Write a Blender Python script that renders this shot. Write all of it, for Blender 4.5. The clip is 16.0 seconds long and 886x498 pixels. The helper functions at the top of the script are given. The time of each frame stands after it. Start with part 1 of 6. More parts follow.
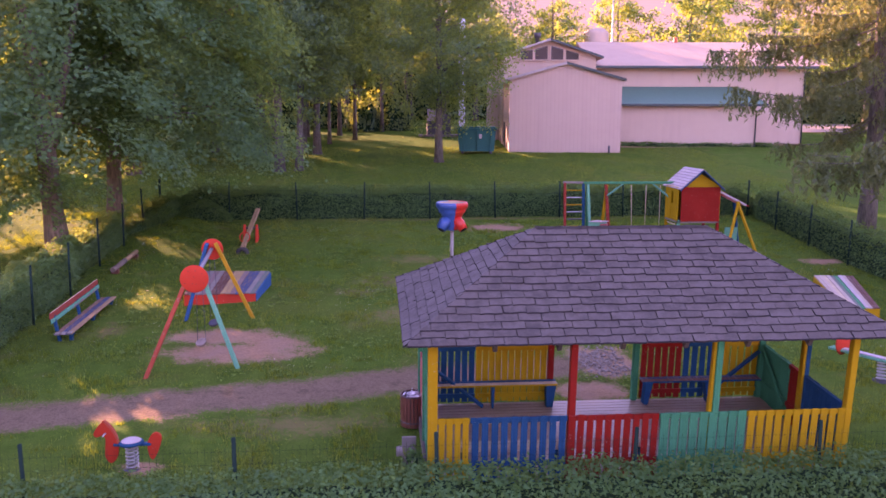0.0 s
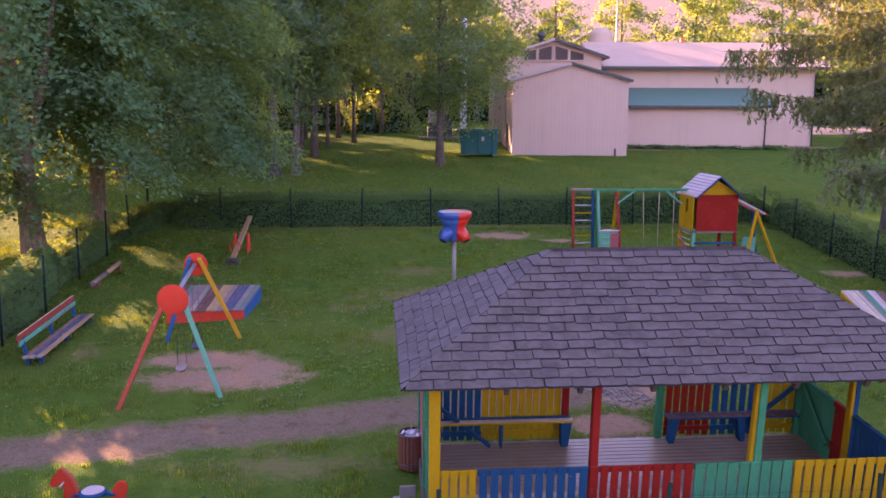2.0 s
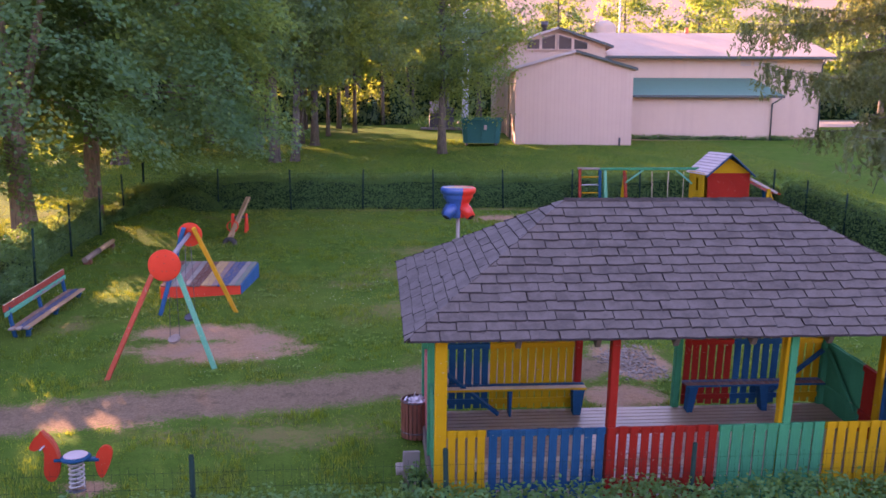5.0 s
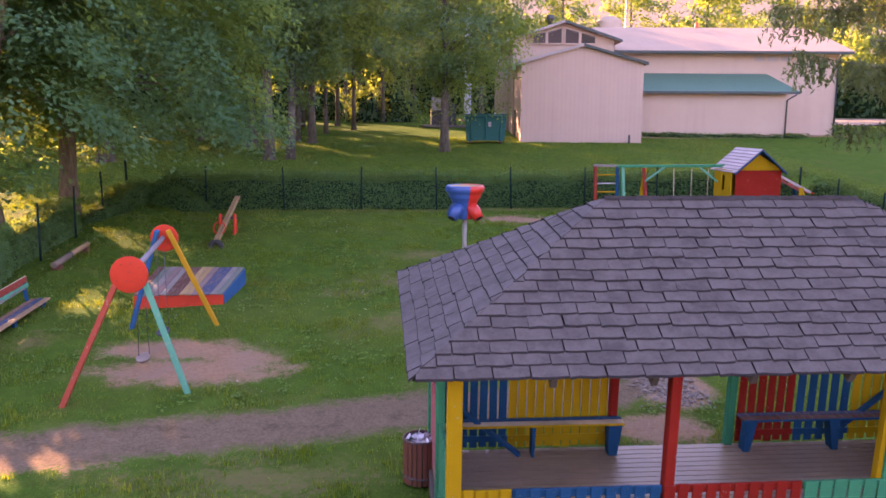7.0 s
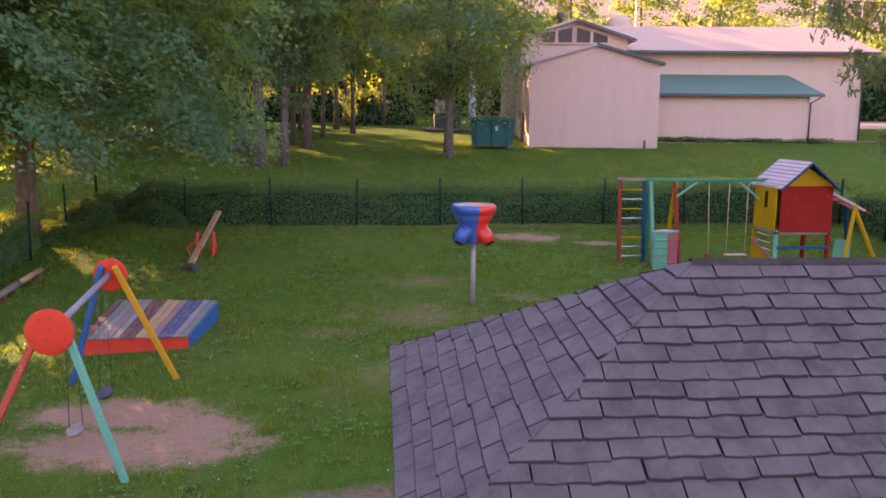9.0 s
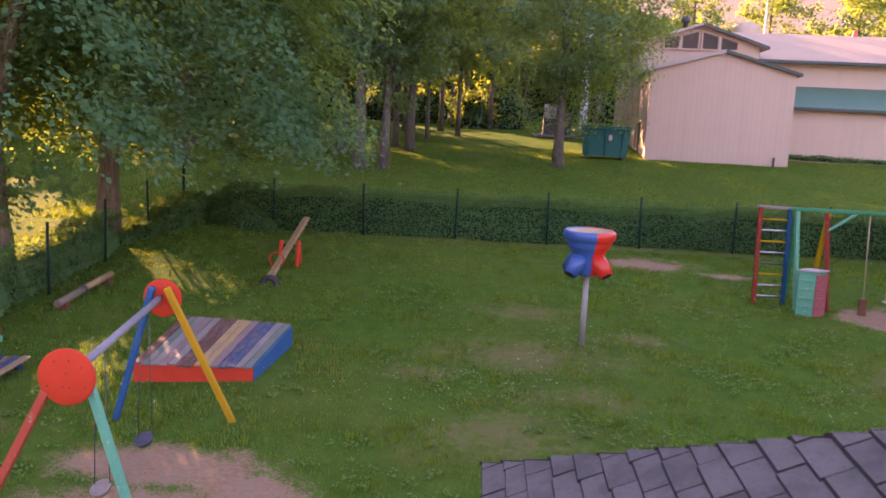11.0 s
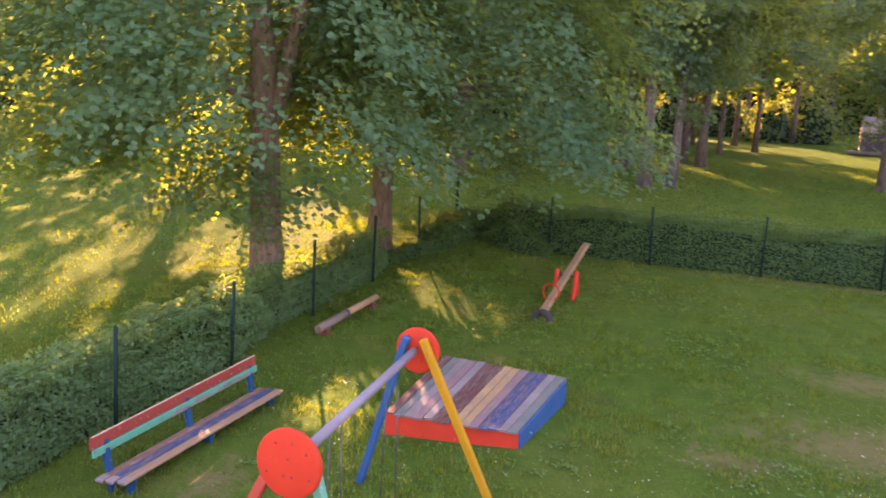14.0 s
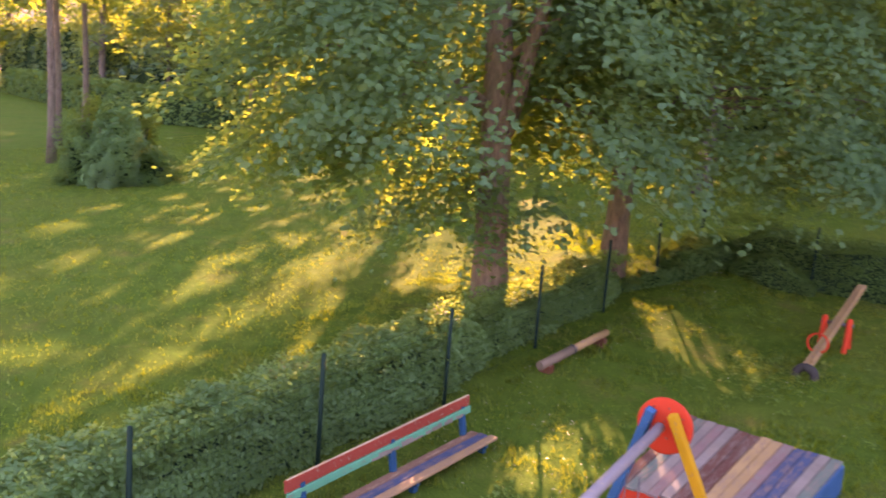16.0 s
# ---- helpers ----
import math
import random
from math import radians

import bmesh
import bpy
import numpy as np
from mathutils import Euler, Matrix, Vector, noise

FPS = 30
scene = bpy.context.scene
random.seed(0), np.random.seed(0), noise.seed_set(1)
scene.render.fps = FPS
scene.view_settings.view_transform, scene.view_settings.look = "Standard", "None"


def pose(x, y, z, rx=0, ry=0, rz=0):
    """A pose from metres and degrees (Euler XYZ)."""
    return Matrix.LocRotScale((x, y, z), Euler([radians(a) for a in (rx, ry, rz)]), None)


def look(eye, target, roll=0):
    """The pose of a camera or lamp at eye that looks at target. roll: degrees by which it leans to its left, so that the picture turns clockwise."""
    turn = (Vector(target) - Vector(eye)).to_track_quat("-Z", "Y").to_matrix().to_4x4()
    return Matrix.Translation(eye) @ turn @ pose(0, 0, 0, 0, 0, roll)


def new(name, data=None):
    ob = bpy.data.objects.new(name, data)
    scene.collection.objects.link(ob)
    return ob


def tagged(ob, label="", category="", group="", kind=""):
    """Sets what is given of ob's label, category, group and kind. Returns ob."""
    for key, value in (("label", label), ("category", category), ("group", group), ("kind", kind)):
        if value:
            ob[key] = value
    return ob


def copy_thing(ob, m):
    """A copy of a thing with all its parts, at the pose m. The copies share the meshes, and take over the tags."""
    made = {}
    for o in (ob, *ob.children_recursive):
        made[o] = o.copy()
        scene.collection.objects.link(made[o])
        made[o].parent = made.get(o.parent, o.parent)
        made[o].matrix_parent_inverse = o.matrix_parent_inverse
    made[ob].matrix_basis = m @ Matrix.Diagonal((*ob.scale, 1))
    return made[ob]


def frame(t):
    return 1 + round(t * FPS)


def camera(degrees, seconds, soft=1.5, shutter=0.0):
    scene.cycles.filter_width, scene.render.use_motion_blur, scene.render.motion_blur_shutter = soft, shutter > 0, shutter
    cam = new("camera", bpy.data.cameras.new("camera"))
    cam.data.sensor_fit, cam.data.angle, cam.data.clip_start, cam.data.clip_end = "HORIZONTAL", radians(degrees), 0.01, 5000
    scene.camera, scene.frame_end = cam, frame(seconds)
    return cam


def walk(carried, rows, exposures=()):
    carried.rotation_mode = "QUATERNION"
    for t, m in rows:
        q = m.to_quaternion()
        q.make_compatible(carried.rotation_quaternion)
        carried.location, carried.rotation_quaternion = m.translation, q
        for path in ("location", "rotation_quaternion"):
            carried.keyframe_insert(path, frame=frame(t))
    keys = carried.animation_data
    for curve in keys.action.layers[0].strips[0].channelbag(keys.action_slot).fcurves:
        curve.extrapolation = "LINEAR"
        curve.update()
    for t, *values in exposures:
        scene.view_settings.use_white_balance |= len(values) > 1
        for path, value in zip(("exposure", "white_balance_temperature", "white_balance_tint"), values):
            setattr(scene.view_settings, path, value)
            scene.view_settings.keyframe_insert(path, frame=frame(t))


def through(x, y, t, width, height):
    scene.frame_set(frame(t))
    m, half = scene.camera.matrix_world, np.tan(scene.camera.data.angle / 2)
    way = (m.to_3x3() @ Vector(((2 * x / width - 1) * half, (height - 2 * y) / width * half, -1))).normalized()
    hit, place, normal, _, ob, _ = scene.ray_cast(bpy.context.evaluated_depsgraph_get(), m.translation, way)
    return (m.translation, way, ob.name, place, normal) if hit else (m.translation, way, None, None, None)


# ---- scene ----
cam = camera(55.5, 16.0, soft=1.6, shutter=0.5)
METRES, EYE, TILT, LEAN, TURN = 16.0, 5.9, 0.0, 0.0, -4.7
ROWS = [
    (0.0, 0.0, 0.0, 0.0, 0.02, -8.95, -0.14),
    (0.5, -0.0008, 0.0257, 0.0017, 0.03, -8.94, -0.15),
    (1.0, -0.0014, 0.0594, 0.0039, 0.04, -8.93, -0.18),
    (1.5, -0.0019, 0.0896, 0.0056, 0.04, -8.93, -0.14),
    (2.0, -0.0028, 0.11, 0.0063, 0.06, -8.92, -0.19),
    (2.5, -0.0034, 0.114, 0.0033, 0.06, -8.92, -0.21),
    (3.0, -0.0039, 0.1146, -0.0099, 0.07, -8.9, -0.21),
    (3.5, -0.0045, 0.1147, -0.0198, 0.08, -8.89, -0.24),
    (4.0, -0.0051, 0.1185, -0.0286, 0.09, -8.86, -0.26),
    (6.5, -0.0154, 0.2548, -0.0646, 0.14, -8.83, -0.31),
    (7.0, -0.0169, 0.296, -0.0629, 0.14, -8.83, -0.32),
    (7.5, -0.0183, 0.3409, -0.0593, 0.15, -8.82, -0.34),
    (8.0, -0.0194, 0.3961, -0.0562, 0.15, -8.8, -0.33),
    (8.2, -0.0197, 0.4177, -0.055, 0.17, -8.8, -0.35),
    (10.3, -0.0278, 0.6181, -0.0447, 2.31, -8.82, -1.25),
    (10.5, -0.0298, 0.634, -0.0441, 3.72, -8.82, -1.92),
    (11.0, -0.0365, 0.6709, -0.0431, 7.47, -8.87, -2.72),
    (11.3, -0.0397, 0.6882, -0.0426, 8.03, -8.92, -1.98),
    (11.5, -0.0424, 0.6993, -0.0424, 8.19, -8.86, -1.59),
    (11.8, -0.0498, 0.7188, -0.0427, 10.87, -8.87, -1.42),
    (12.0, -0.0549, 0.7314, -0.0428, 15.37, -8.92, -3.84),
    (12.2, -0.0583, 0.7417, -0.0425, 18.88, -9.0, -5.45),
    (12.5, -0.0633, 0.7566, -0.0418, 20.3, -9.02, -5.7),
    (13.0, -0.0758, 0.7852, -0.0408, 20.53, -9.0, -1.32),
    (13.5, -0.0869, 0.8091, -0.0396, 22.64, -9.06, -1.59),
    (14.0, -0.1018, 0.836, -0.0394, 25.98, -9.12, -3.1),
    (14.5, -0.1155, 0.8585, -0.0384, 29.37, -9.21, -3.59),
    (15.0, -0.1324, 0.8828, -0.0372, 33.32, -9.32, -3.68),
    (15.5, -0.1491, 0.9032, -0.0362, 36.98, -9.44, -3.83),
    (16.0, -0.1709, 0.9261, -0.0356, 41.51, -9.58, -4.17),
]
walk(cam, [(t, pose(0, 0, EYE, TILT, LEAN, TURN) @ pose(METRES * x, METRES * y, METRES * z, 90 + pitch, roll, yaw)) for t, x, y, z, yaw, pitch, roll in ROWS],
     [(0.0, 2.75, 7200, 94), (1.1, 2.75, 7200, 90), (1.6, 2.5, 7200, 84), (2.1, 2.7, 7150, 76), (2.5, 2.75, 6950, 73), (7.0, 2.86, 7600, 66), (9.0, 2.75, 8000, 63), (10.5, 2.75, 8150, 62), (12.5, 3.1, 8050, 66), (14.0, 3.3, 8500, 66), (16.0, 3.25, 9050, 68)])

# ---------------------------------------------------------------- daylight
SUN_AZ, SUN_EL = 32.0, 18.0            # degrees left of +y, degrees above the horizon
world = bpy.data.worlds.new("evening_sky")
scene.world = world
world.use_nodes = True
wt = world.node_tree
sky = wt.nodes.new("ShaderNodeTexSky")
sky.sky_type = 'NISHITA'
sky.sun_disc = False
sky.sun_elevation = radians(SUN_EL)
sky.sun_rotation = radians(-SUN_AZ)
sky.dust_density = 0.0
sky.air_density = 1.0
wt.links.new(sky.outputs[0], wt.nodes["Background"].inputs[0])
wt.nodes["Background"].inputs[1].default_value = 0.15
sun = new("sun", bpy.data.lights.new("sun", 'SUN'))
sun.data.energy, sun.data.angle, sun.data.color = 5.0, radians(0.45), (1.0, 0.73, 0.40)
sun_dir = Vector((-math.sin(radians(SUN_AZ)) * math.cos(radians(SUN_EL)), math.cos(radians(SUN_AZ)) * math.cos(radians(SUN_EL)), math.sin(radians(SUN_EL))))
sun.matrix_world = look(tuple(sun_dir * 80), (0, 0, 0))



def build_horizon_haze():
    """The pale evening haze low over the horizon, a plain ring far beyond the woods."""
    m = bpy.data.materials.new("horizon_haze")
    m.use_nodes = True
    t = m.node_tree
    t.nodes.remove(t.nodes["Principled BSDF"])
    glow = t.nodes.new("ShaderNodeEmission")
    glow.inputs["Color"].default_value = (1.0, 0.83, 0.73, 1)
    glow.inputs["Strength"].default_value = HAZE
    t.links.new(glow.outputs[0], t.nodes["Material Output"].inputs[0])
    bm = bmesh.new()
    rings = [[bm.verts.new((620 * math.cos(k * math.pi / 48), 620 * math.sin(k * math.pi / 48), z)) for k in range(96)] for z in (-20, 105)]
    for k in range(96):
        bm.faces.new((rings[0][k], rings[0][(k + 1) % 96], rings[1][(k + 1) % 96], rings[1][k]))
    me = bpy.data.meshes.new("backdrop")
    bm.to_mesh(me)
    bm.free()
    me.materials.append(m)
    tagged(new("backdrop", me), "pale pinkish evening haze over the horizon", "sky", kind="structure")


HAZE = 0.125
build_horizon_haze()

rng = np.random.default_rng(7)

# ---------------------------------------------------------------- materials


def nodes_of(name):
    m = bpy.data.materials.new(name)
    m.use_nodes = True
    t = m.node_tree
    return m, t, t.nodes["Principled BSDF"]


def ramp(t, src, a, b, ca, cb):
    r = t.nodes.new("ShaderNodeValToRGB")
    r.color_ramp.elements[0].position, r.color_ramp.elements[1].position = a, b
    r.color_ramp.elements[0].color, r.color_ramp.elements[1].color = (*ca, 1), (*cb, 1)
    t.links.new(src, r.inputs[0])
    return r.outputs[0]


def noise_tex(t, scale, detail=4.0, rough=0.55, vec=None):
    n = t.nodes.new("ShaderNodeTexNoise")
    n.inputs["Scale"].default_value, n.inputs["Detail"].default_value, n.inputs["Roughness"].default_value = scale, detail, rough
    if vec is not None:
        t.links.new(vec, n.inputs["Vector"])
    return n.outputs["Fac"]


def mixc(t, fac, a, b, mode="MIX"):
    m = t.nodes.new("ShaderNodeMix")
    m.data_type, m.blend_type = 'RGBA', mode
    for src, k in ((fac, 0), (a, 6), (b, 7)):
        if isinstance(src, (int, float)):
            m.inputs[k].default_value = src
        elif isinstance(src, tuple):
            m.inputs[k].default_value = (*src, 1)
        else:
            t.links.new(src, m.inputs[k])
    return m.outputs[2]


def maths(t, op, a, b=0.0):
    m = t.nodes.new("ShaderNodeMath")
    m.operation = op
    for k, v in ((0, a), (1, b)):
        if isinstance(v, (int, float)):
            m.inputs[k].default_value = v
        else:
            t.links.new(v, m.inputs[k])
    return m.outputs[0]


def coords(t, kind="Object", scale=None):
    c = t.nodes.new("ShaderNodeTexCoord").outputs[kind]
    if scale is None:
        return c
    m = t.nodes.new("ShaderNodeMapping")
    m.inputs["Scale"].default_value = scale
    t.links.new(c, m.inputs["Vector"])
    return m.outputs[0]


def bumped(t, p, height, strength, dist=0.01):
    b = t.nodes.new("ShaderNodeBump")
    b.inputs["Strength"].default_value, b.inputs["Distance"].default_value = strength, dist
    t.links.new(height, b.inputs["Height"])
    t.links.new(b.outputs[0], p.inputs["Normal"])


def world_pos(t, scale=None):
    c = t.nodes.new("ShaderNodeNewGeometry").outputs["Position"]
    if scale is None:
        return c
    m = t.nodes.new("ShaderNodeMapping")
    m.inputs["Scale"].default_value = scale
    t.links.new(c, m.inputs["Vector"])
    return m.outputs[0]


def painted(name, colour, wear=0.25, rough=0.55, under=(0.30, 0.24, 0.19), grain=None):
    """Weathered paint on wood: faded patches, chips down to grey wood, faint grain."""
    m, t, p = nodes_of(name)
    pos = world_pos(t)
    n1, n2 = noise_tex(t, 2.2, 5, 0.6, pos), noise_tex(t, 17, 6, 0.7, pos if grain is None else world_pos(t, grain))
    rnd = t.nodes.new("ShaderNodeObjectInfo").outputs["Random"]
    shade = tuple(c * 0.72 for c in colour)
    pale = tuple(min(1, c * 1.15 + 0.003) for c in colour)
    col = mixc(t, n1, shade, pale)
    col = mixc(t, maths(t, 'MULTIPLY', rnd, 0.3), col, tuple(c * 0.6 for c in colour))
    chips = ramp(t, n2, 0.66 - wear * 0.25, 0.72 - wear * 0.18, (0, 0, 0), (1, 1, 1))
    col = mixc(t, chips, col, under)
    t.links.new(col, p.inputs["Base Color"])
    p.inputs["Roughness"].default_value = rough
    p.inputs["Specular IOR Level"].default_value = 0.04
    bumped(t, p, n2, 0.35, 0.004)
    return m


def bare_wood(name, a, b, scale=(3, 40, 40), rough=0.7):
    m, t, p = nodes_of(name)
    g = noise_tex(t, 1.0, 6, 0.65, world_pos(t, scale))
    n1 = noise_tex(t, 1.4, 4, 0.6, world_pos(t))
    rnd = t.nodes.new("ShaderNodeObjectInfo").outputs["Random"]
    col = mixc(t, g, a, b)
    col = mixc(t, ramp(t, n1, 0.4, 0.7, (0, 0, 0), (0.6, 0.6, 0.6)), col, tuple(c * 0.55 for c in a))
    col = mixc(t, maths(t, 'MULTIPLY', rnd, 0.45), col, tuple(c * 0.6 for c in b))
    t.links.new(col, p.inputs["Base Color"])
    p.inputs["Roughness"].default_value = rough
    bumped(t, p, g, 0.4, 0.004)
    return m


def metal(name, colour, rough=0.4, metallic=0.9):
    m, t, p = nodes_of(name)
    n = noise_tex(t, 9, 5, 0.6, world_pos(t))
    t.links.new(mixc(t, n, tuple(c * 0.6 for c in colour), colour), p.inputs["Base Color"])
    p.inputs["Metallic"].default_value = metallic
    if metallic < 0.15:
        p.inputs["Specular IOR Level"].default_value = 0.15
    t.links.new(maths(t, 'ADD', maths(t, 'MULTIPLY', n, 0.3), rough - 0.1), p.inputs["Roughness"])
    return m


def plastic(name, colour, rough=0.35):
    m, t, p = nodes_of(name)
    n = noise_tex(t, 4, 4, 0.6, world_pos(t))
    t.links.new(mixc(t, n, tuple(c * 0.75 for c in colour), colour), p.inputs["Base Color"])
    p.inputs["Roughness"].default_value = rough
    if rough > 0.7:
        p.inputs["Specular IOR Level"].default_value = 0.1
    return m


def leafy(name, dark, light, through, amount=0.45, shine=0.03, dry=None):
    """Thin leaves: light passes through them."""
    m, t, p = nodes_of(name)
    t.nodes.remove(p)
    isl = t.nodes.new("ShaderNodeNewGeometry").outputs["Random Per Island"]
    n = ramp(t, noise_tex(t, 0.45, 5, 0.6, world_pos(t)), 0.3, 0.7, (0, 0, 0), (1, 1, 1))
    col = mixc(t, maths(t, 'ADD', maths(t, 'MULTIPLY', isl, 0.55), maths(t, 'MULTIPLY', n, 0.45)), dark, light)
    if dry:
        pos = world_pos(t)
        col = mixc(t, ramp(t, noise_tex(t, 0.26, 6, 0.7, pos), 0.46, 0.62, (0, 0, 0), (0.9, 0.9, 0.9)), col, dry)
        col = mixc(t, ramp(t, noise_tex(t, 1.9, 6, 0.75, pos), 0.48, 0.66, (0, 0, 0), (0.7, 0.7, 0.7)), col, tuple(c * 0.45 for c in dark))
    dif, tra, glo = t.nodes.new("ShaderNodeBsdfDiffuse"), t.nodes.new("ShaderNodeBsdfTranslucent"), t.nodes.new("ShaderNodeBsdfGlossy")
    glo.inputs["Roughness"].default_value = 0.45
    glo.inputs["Color"].default_value = (0.62, 0.70, 0.72, 1)
    t.links.new(col, dif.inputs[0])
    t.links.new(mixc(t, isl, through, tuple(c * 0.6 for c in through)), tra.inputs[0])
    m1, m2 = t.nodes.new("ShaderNodeMixShader"), t.nodes.new("ShaderNodeMixShader")
    m1.inputs[0].default_value, m2.inputs[0].default_value = amount, shine
    t.links.new(dif.outputs[0], m1.inputs[1])
    t.links.new(tra.outputs[0], m1.inputs[2])
    t.links.new(m1.outputs[0], m2.inputs[1])
    t.links.new(glo.outputs[0], m2.inputs[2])
    t.links.new(m2.outputs[0], t.nodes["Material Output"].inputs[0])
    return m


RED = painted("red_paint", (0.28, 0.021, 0.012), 0.10)
YELLOW = painted("yellow_paint", (0.43, 0.245, 0.006), 0.12)
BLUE = painted("blue_paint", (0.0, 0.066, 0.142), 0.04)
GREEN = painted("green_paint", (0.0, 0.215, 0.105), 0.04)
SIGNAL = painted("signal_red_paint", (0.70, 0.062, 0.028), 0.02, 0.5)
LEG_RED = painted("faded_red_paint", (0.46, 0.078, 0.042), 0.3)
LEG_GREEN = painted("mint_green_paint", (0.055, 0.35, 0.225), 0.3, 0.55, (0.4, 0.36, 0.28))
LEG_BLUE = painted("mid_blue_paint", (0.010, 0.112, 0.25), 0.10)
LILAC = painted("lilac_beam", (0.25, 0.235, 0.255), 0.35, 0.5)
PALE = painted("pale_lilac_boards", (0.45, 0.375, 0.37), 0.35, 0.6, (0.4, 0.35, 0.33))
PALE_ROSE = painted("pale_rose_boards", (0.46, 0.36, 0.29), 0.35, 0.6, (0.42, 0.34, 0.26))
PINK = painted("faded_pink_paint", (0.42, 0.12, 0.12), 0.25)
TOWER_RED = painted("weathered_red_paint", (0.30, 0.045, 0.028), 0.3)
BENCH_RED = painted("dull_red_paint", (0.36, 0.062, 0.042), 0.3, 0.5)
WORN_BLUE = painted("worn_blue_paint", (0.045, 0.082, 0.15), 0.75, 0.65, (0.16, 0.12, 0.12), (1.6, 0.16, 1.6))
WORN_GREEN = painted("worn_green_paint", (0.12, 0.17, 0.14), 0.7, 0.65, (0.19, 0.16, 0.135), (1.6, 0.16, 1.6))
WORN_RED = painted("worn_red_paint", (0.155, 0.066, 0.050), 0.7, 0.65, (0.17, 0.12, 0.10), (1.6, 0.16, 1.6))
WORN_YELLOW = painted("worn_yellow_paint", (0.40, 0.25, 0.12), 0.7, 0.65, (0.27, 0.18, 0.12), (1.6, 0.16, 1.6))
LEG_YELLOW = painted("ochre_leg_paint", (0.58, 0.29, 0.02), 0.25, 0.55, (0.3, 0.18, 0.08))
WORN_PINK = painted("worn_pink_paint", (0.24, 0.15, 0.14), 0.7, 0.65, (0.2, 0.165, 0.145), (1.6, 0.16, 1.6))
GREY_WOOD = bare_wood("grey_weathered_wood", (0.17, 0.145, 0.125), (0.29, 0.245, 0.215))
DECK = bare_wood("brown_deck_boards", (0.21, 0.13, 0.075), (0.37, 0.245, 0.15), (3, 40, 40), 0.45)
PALE_WOOD = bare_wood("pale_new_timber", (0.45, 0.33, 0.2), (0.62, 0.48, 0.31))
BROWN_SLAT = bare_wood("red_brown_stained_wood", (0.10, 0.03, 0.018), (0.22, 0.065, 0.035), (30, 30, 3), 0.5)
STEEL = metal("galvanised_steel", (0.55, 0.54, 0.54), 0.45)
DARK_STEEL = metal("dark_steel", (0.10, 0.10, 0.11), 0.5, 0.6)
POST_GREEN = plastic("dark_green_coating", (0.006, 0.032, 0.024), 0.75)
HOOP_BLUE = plastic("blue_moulded_plastic", (0.016, 0.095, 0.30))
HOOP_RED = plastic("red_moulded_plastic", (0.72, 0.035, 0.018))
RUBBER = plastic("black_rubber", (0.035, 0.035, 0.04), 0.8)
BIN_LINER = plastic("pale_bin_liner", (0.62, 0.60, 0.64), 0.4)
SKIP_GREEN = metal("green_skip_paint", (0.002, 0.13, 0.115), 0.6, 0.0)
ROOF_GREEN = plastic("green_sheet_roof", (0.055, 0.18, 0.125), 0.55)
VENT_GREY = plastic("pale_vent_grey", (0.42, 0.37, 0.35), 0.6)
TRIM_DARK = plastic("dark_green_trim", (0.03, 0.06, 0.06), 0.5)
ORANGE = plastic("orange_cap", (0.7, 0.12, 0.03), 0.5)
LEAF = leafy("maple_leaves", (0.030, 0.118, 0.067), (0.062, 0.184, 0.099), (0.40, 0.54, 0.08), 0.46, 0.007)
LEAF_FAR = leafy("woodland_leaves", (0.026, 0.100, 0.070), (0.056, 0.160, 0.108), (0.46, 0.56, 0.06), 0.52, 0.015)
LEAF_HEDGE = leafy("hedge_leaves", (0.020, 0.100, 0.034), (0.058, 0.195, 0.060), (0.34, 0.44, 0.05), 0.34, 0.02)
LEAF_LOOSE = leafy("loose_hedge_leaves", (0.038, 0.145, 0.058), (0.095, 0.275, 0.105), (0.42, 0.54, 0.08), 0.46, 0.02)
BLOSSOM = leafy("pale_blossom", (0.30, 0.28, 0.20), (0.62, 0.58, 0.46), (0.60, 0.55, 0.38), 0.4)
NEEDLE = leafy("larch_needles", (0.035, 0.07, 0.04), (0.08, 0.13, 0.06), (0.34, 0.36, 0.08), 0.4)
LEAF_WEED = leafy("weed_leaves", (0.050, 0.150, 0.030), (0.110, 0.240, 0.060), (0.36, 0.45, 0.05), 0.35, 0.02)
BLADE = leafy("grass_blades", (0.035, 0.122, 0.014), (0.080, 0.212, 0.026), (0.36, 0.45, 0.02), 0.45, dry=(0.165, 0.195, 0.042))


def make_bark(name="bark", dark=(0.085, 0.058, 0.042), light=(0.28, 0.195, 0.125)):
    m, t, p = nodes_of(name)
    v = world_pos(t, (7, 7, 1.3))
    n = noise_tex(t, 2.2, 8, 0.7, v)
    n2 = noise_tex(t, 1.1, 4, 0.6, world_pos(t))
    col = mixc(t, ramp(t, n, 0.35, 0.65, (0, 0, 0), (1, 1, 1)), dark, light)
    col = mixc(t, ramp(t, n2, 0.45, 0.7, (0, 0, 0), (0.5, 0.5, 0.5)), col, (0.12, 0.13, 0.07))
    t.links.new(col, p.inputs["Base Color"])
    p.inputs["Roughness"].default_value = 0.9
    bumped(t, p, n, 0.8, 0.04)
    return m


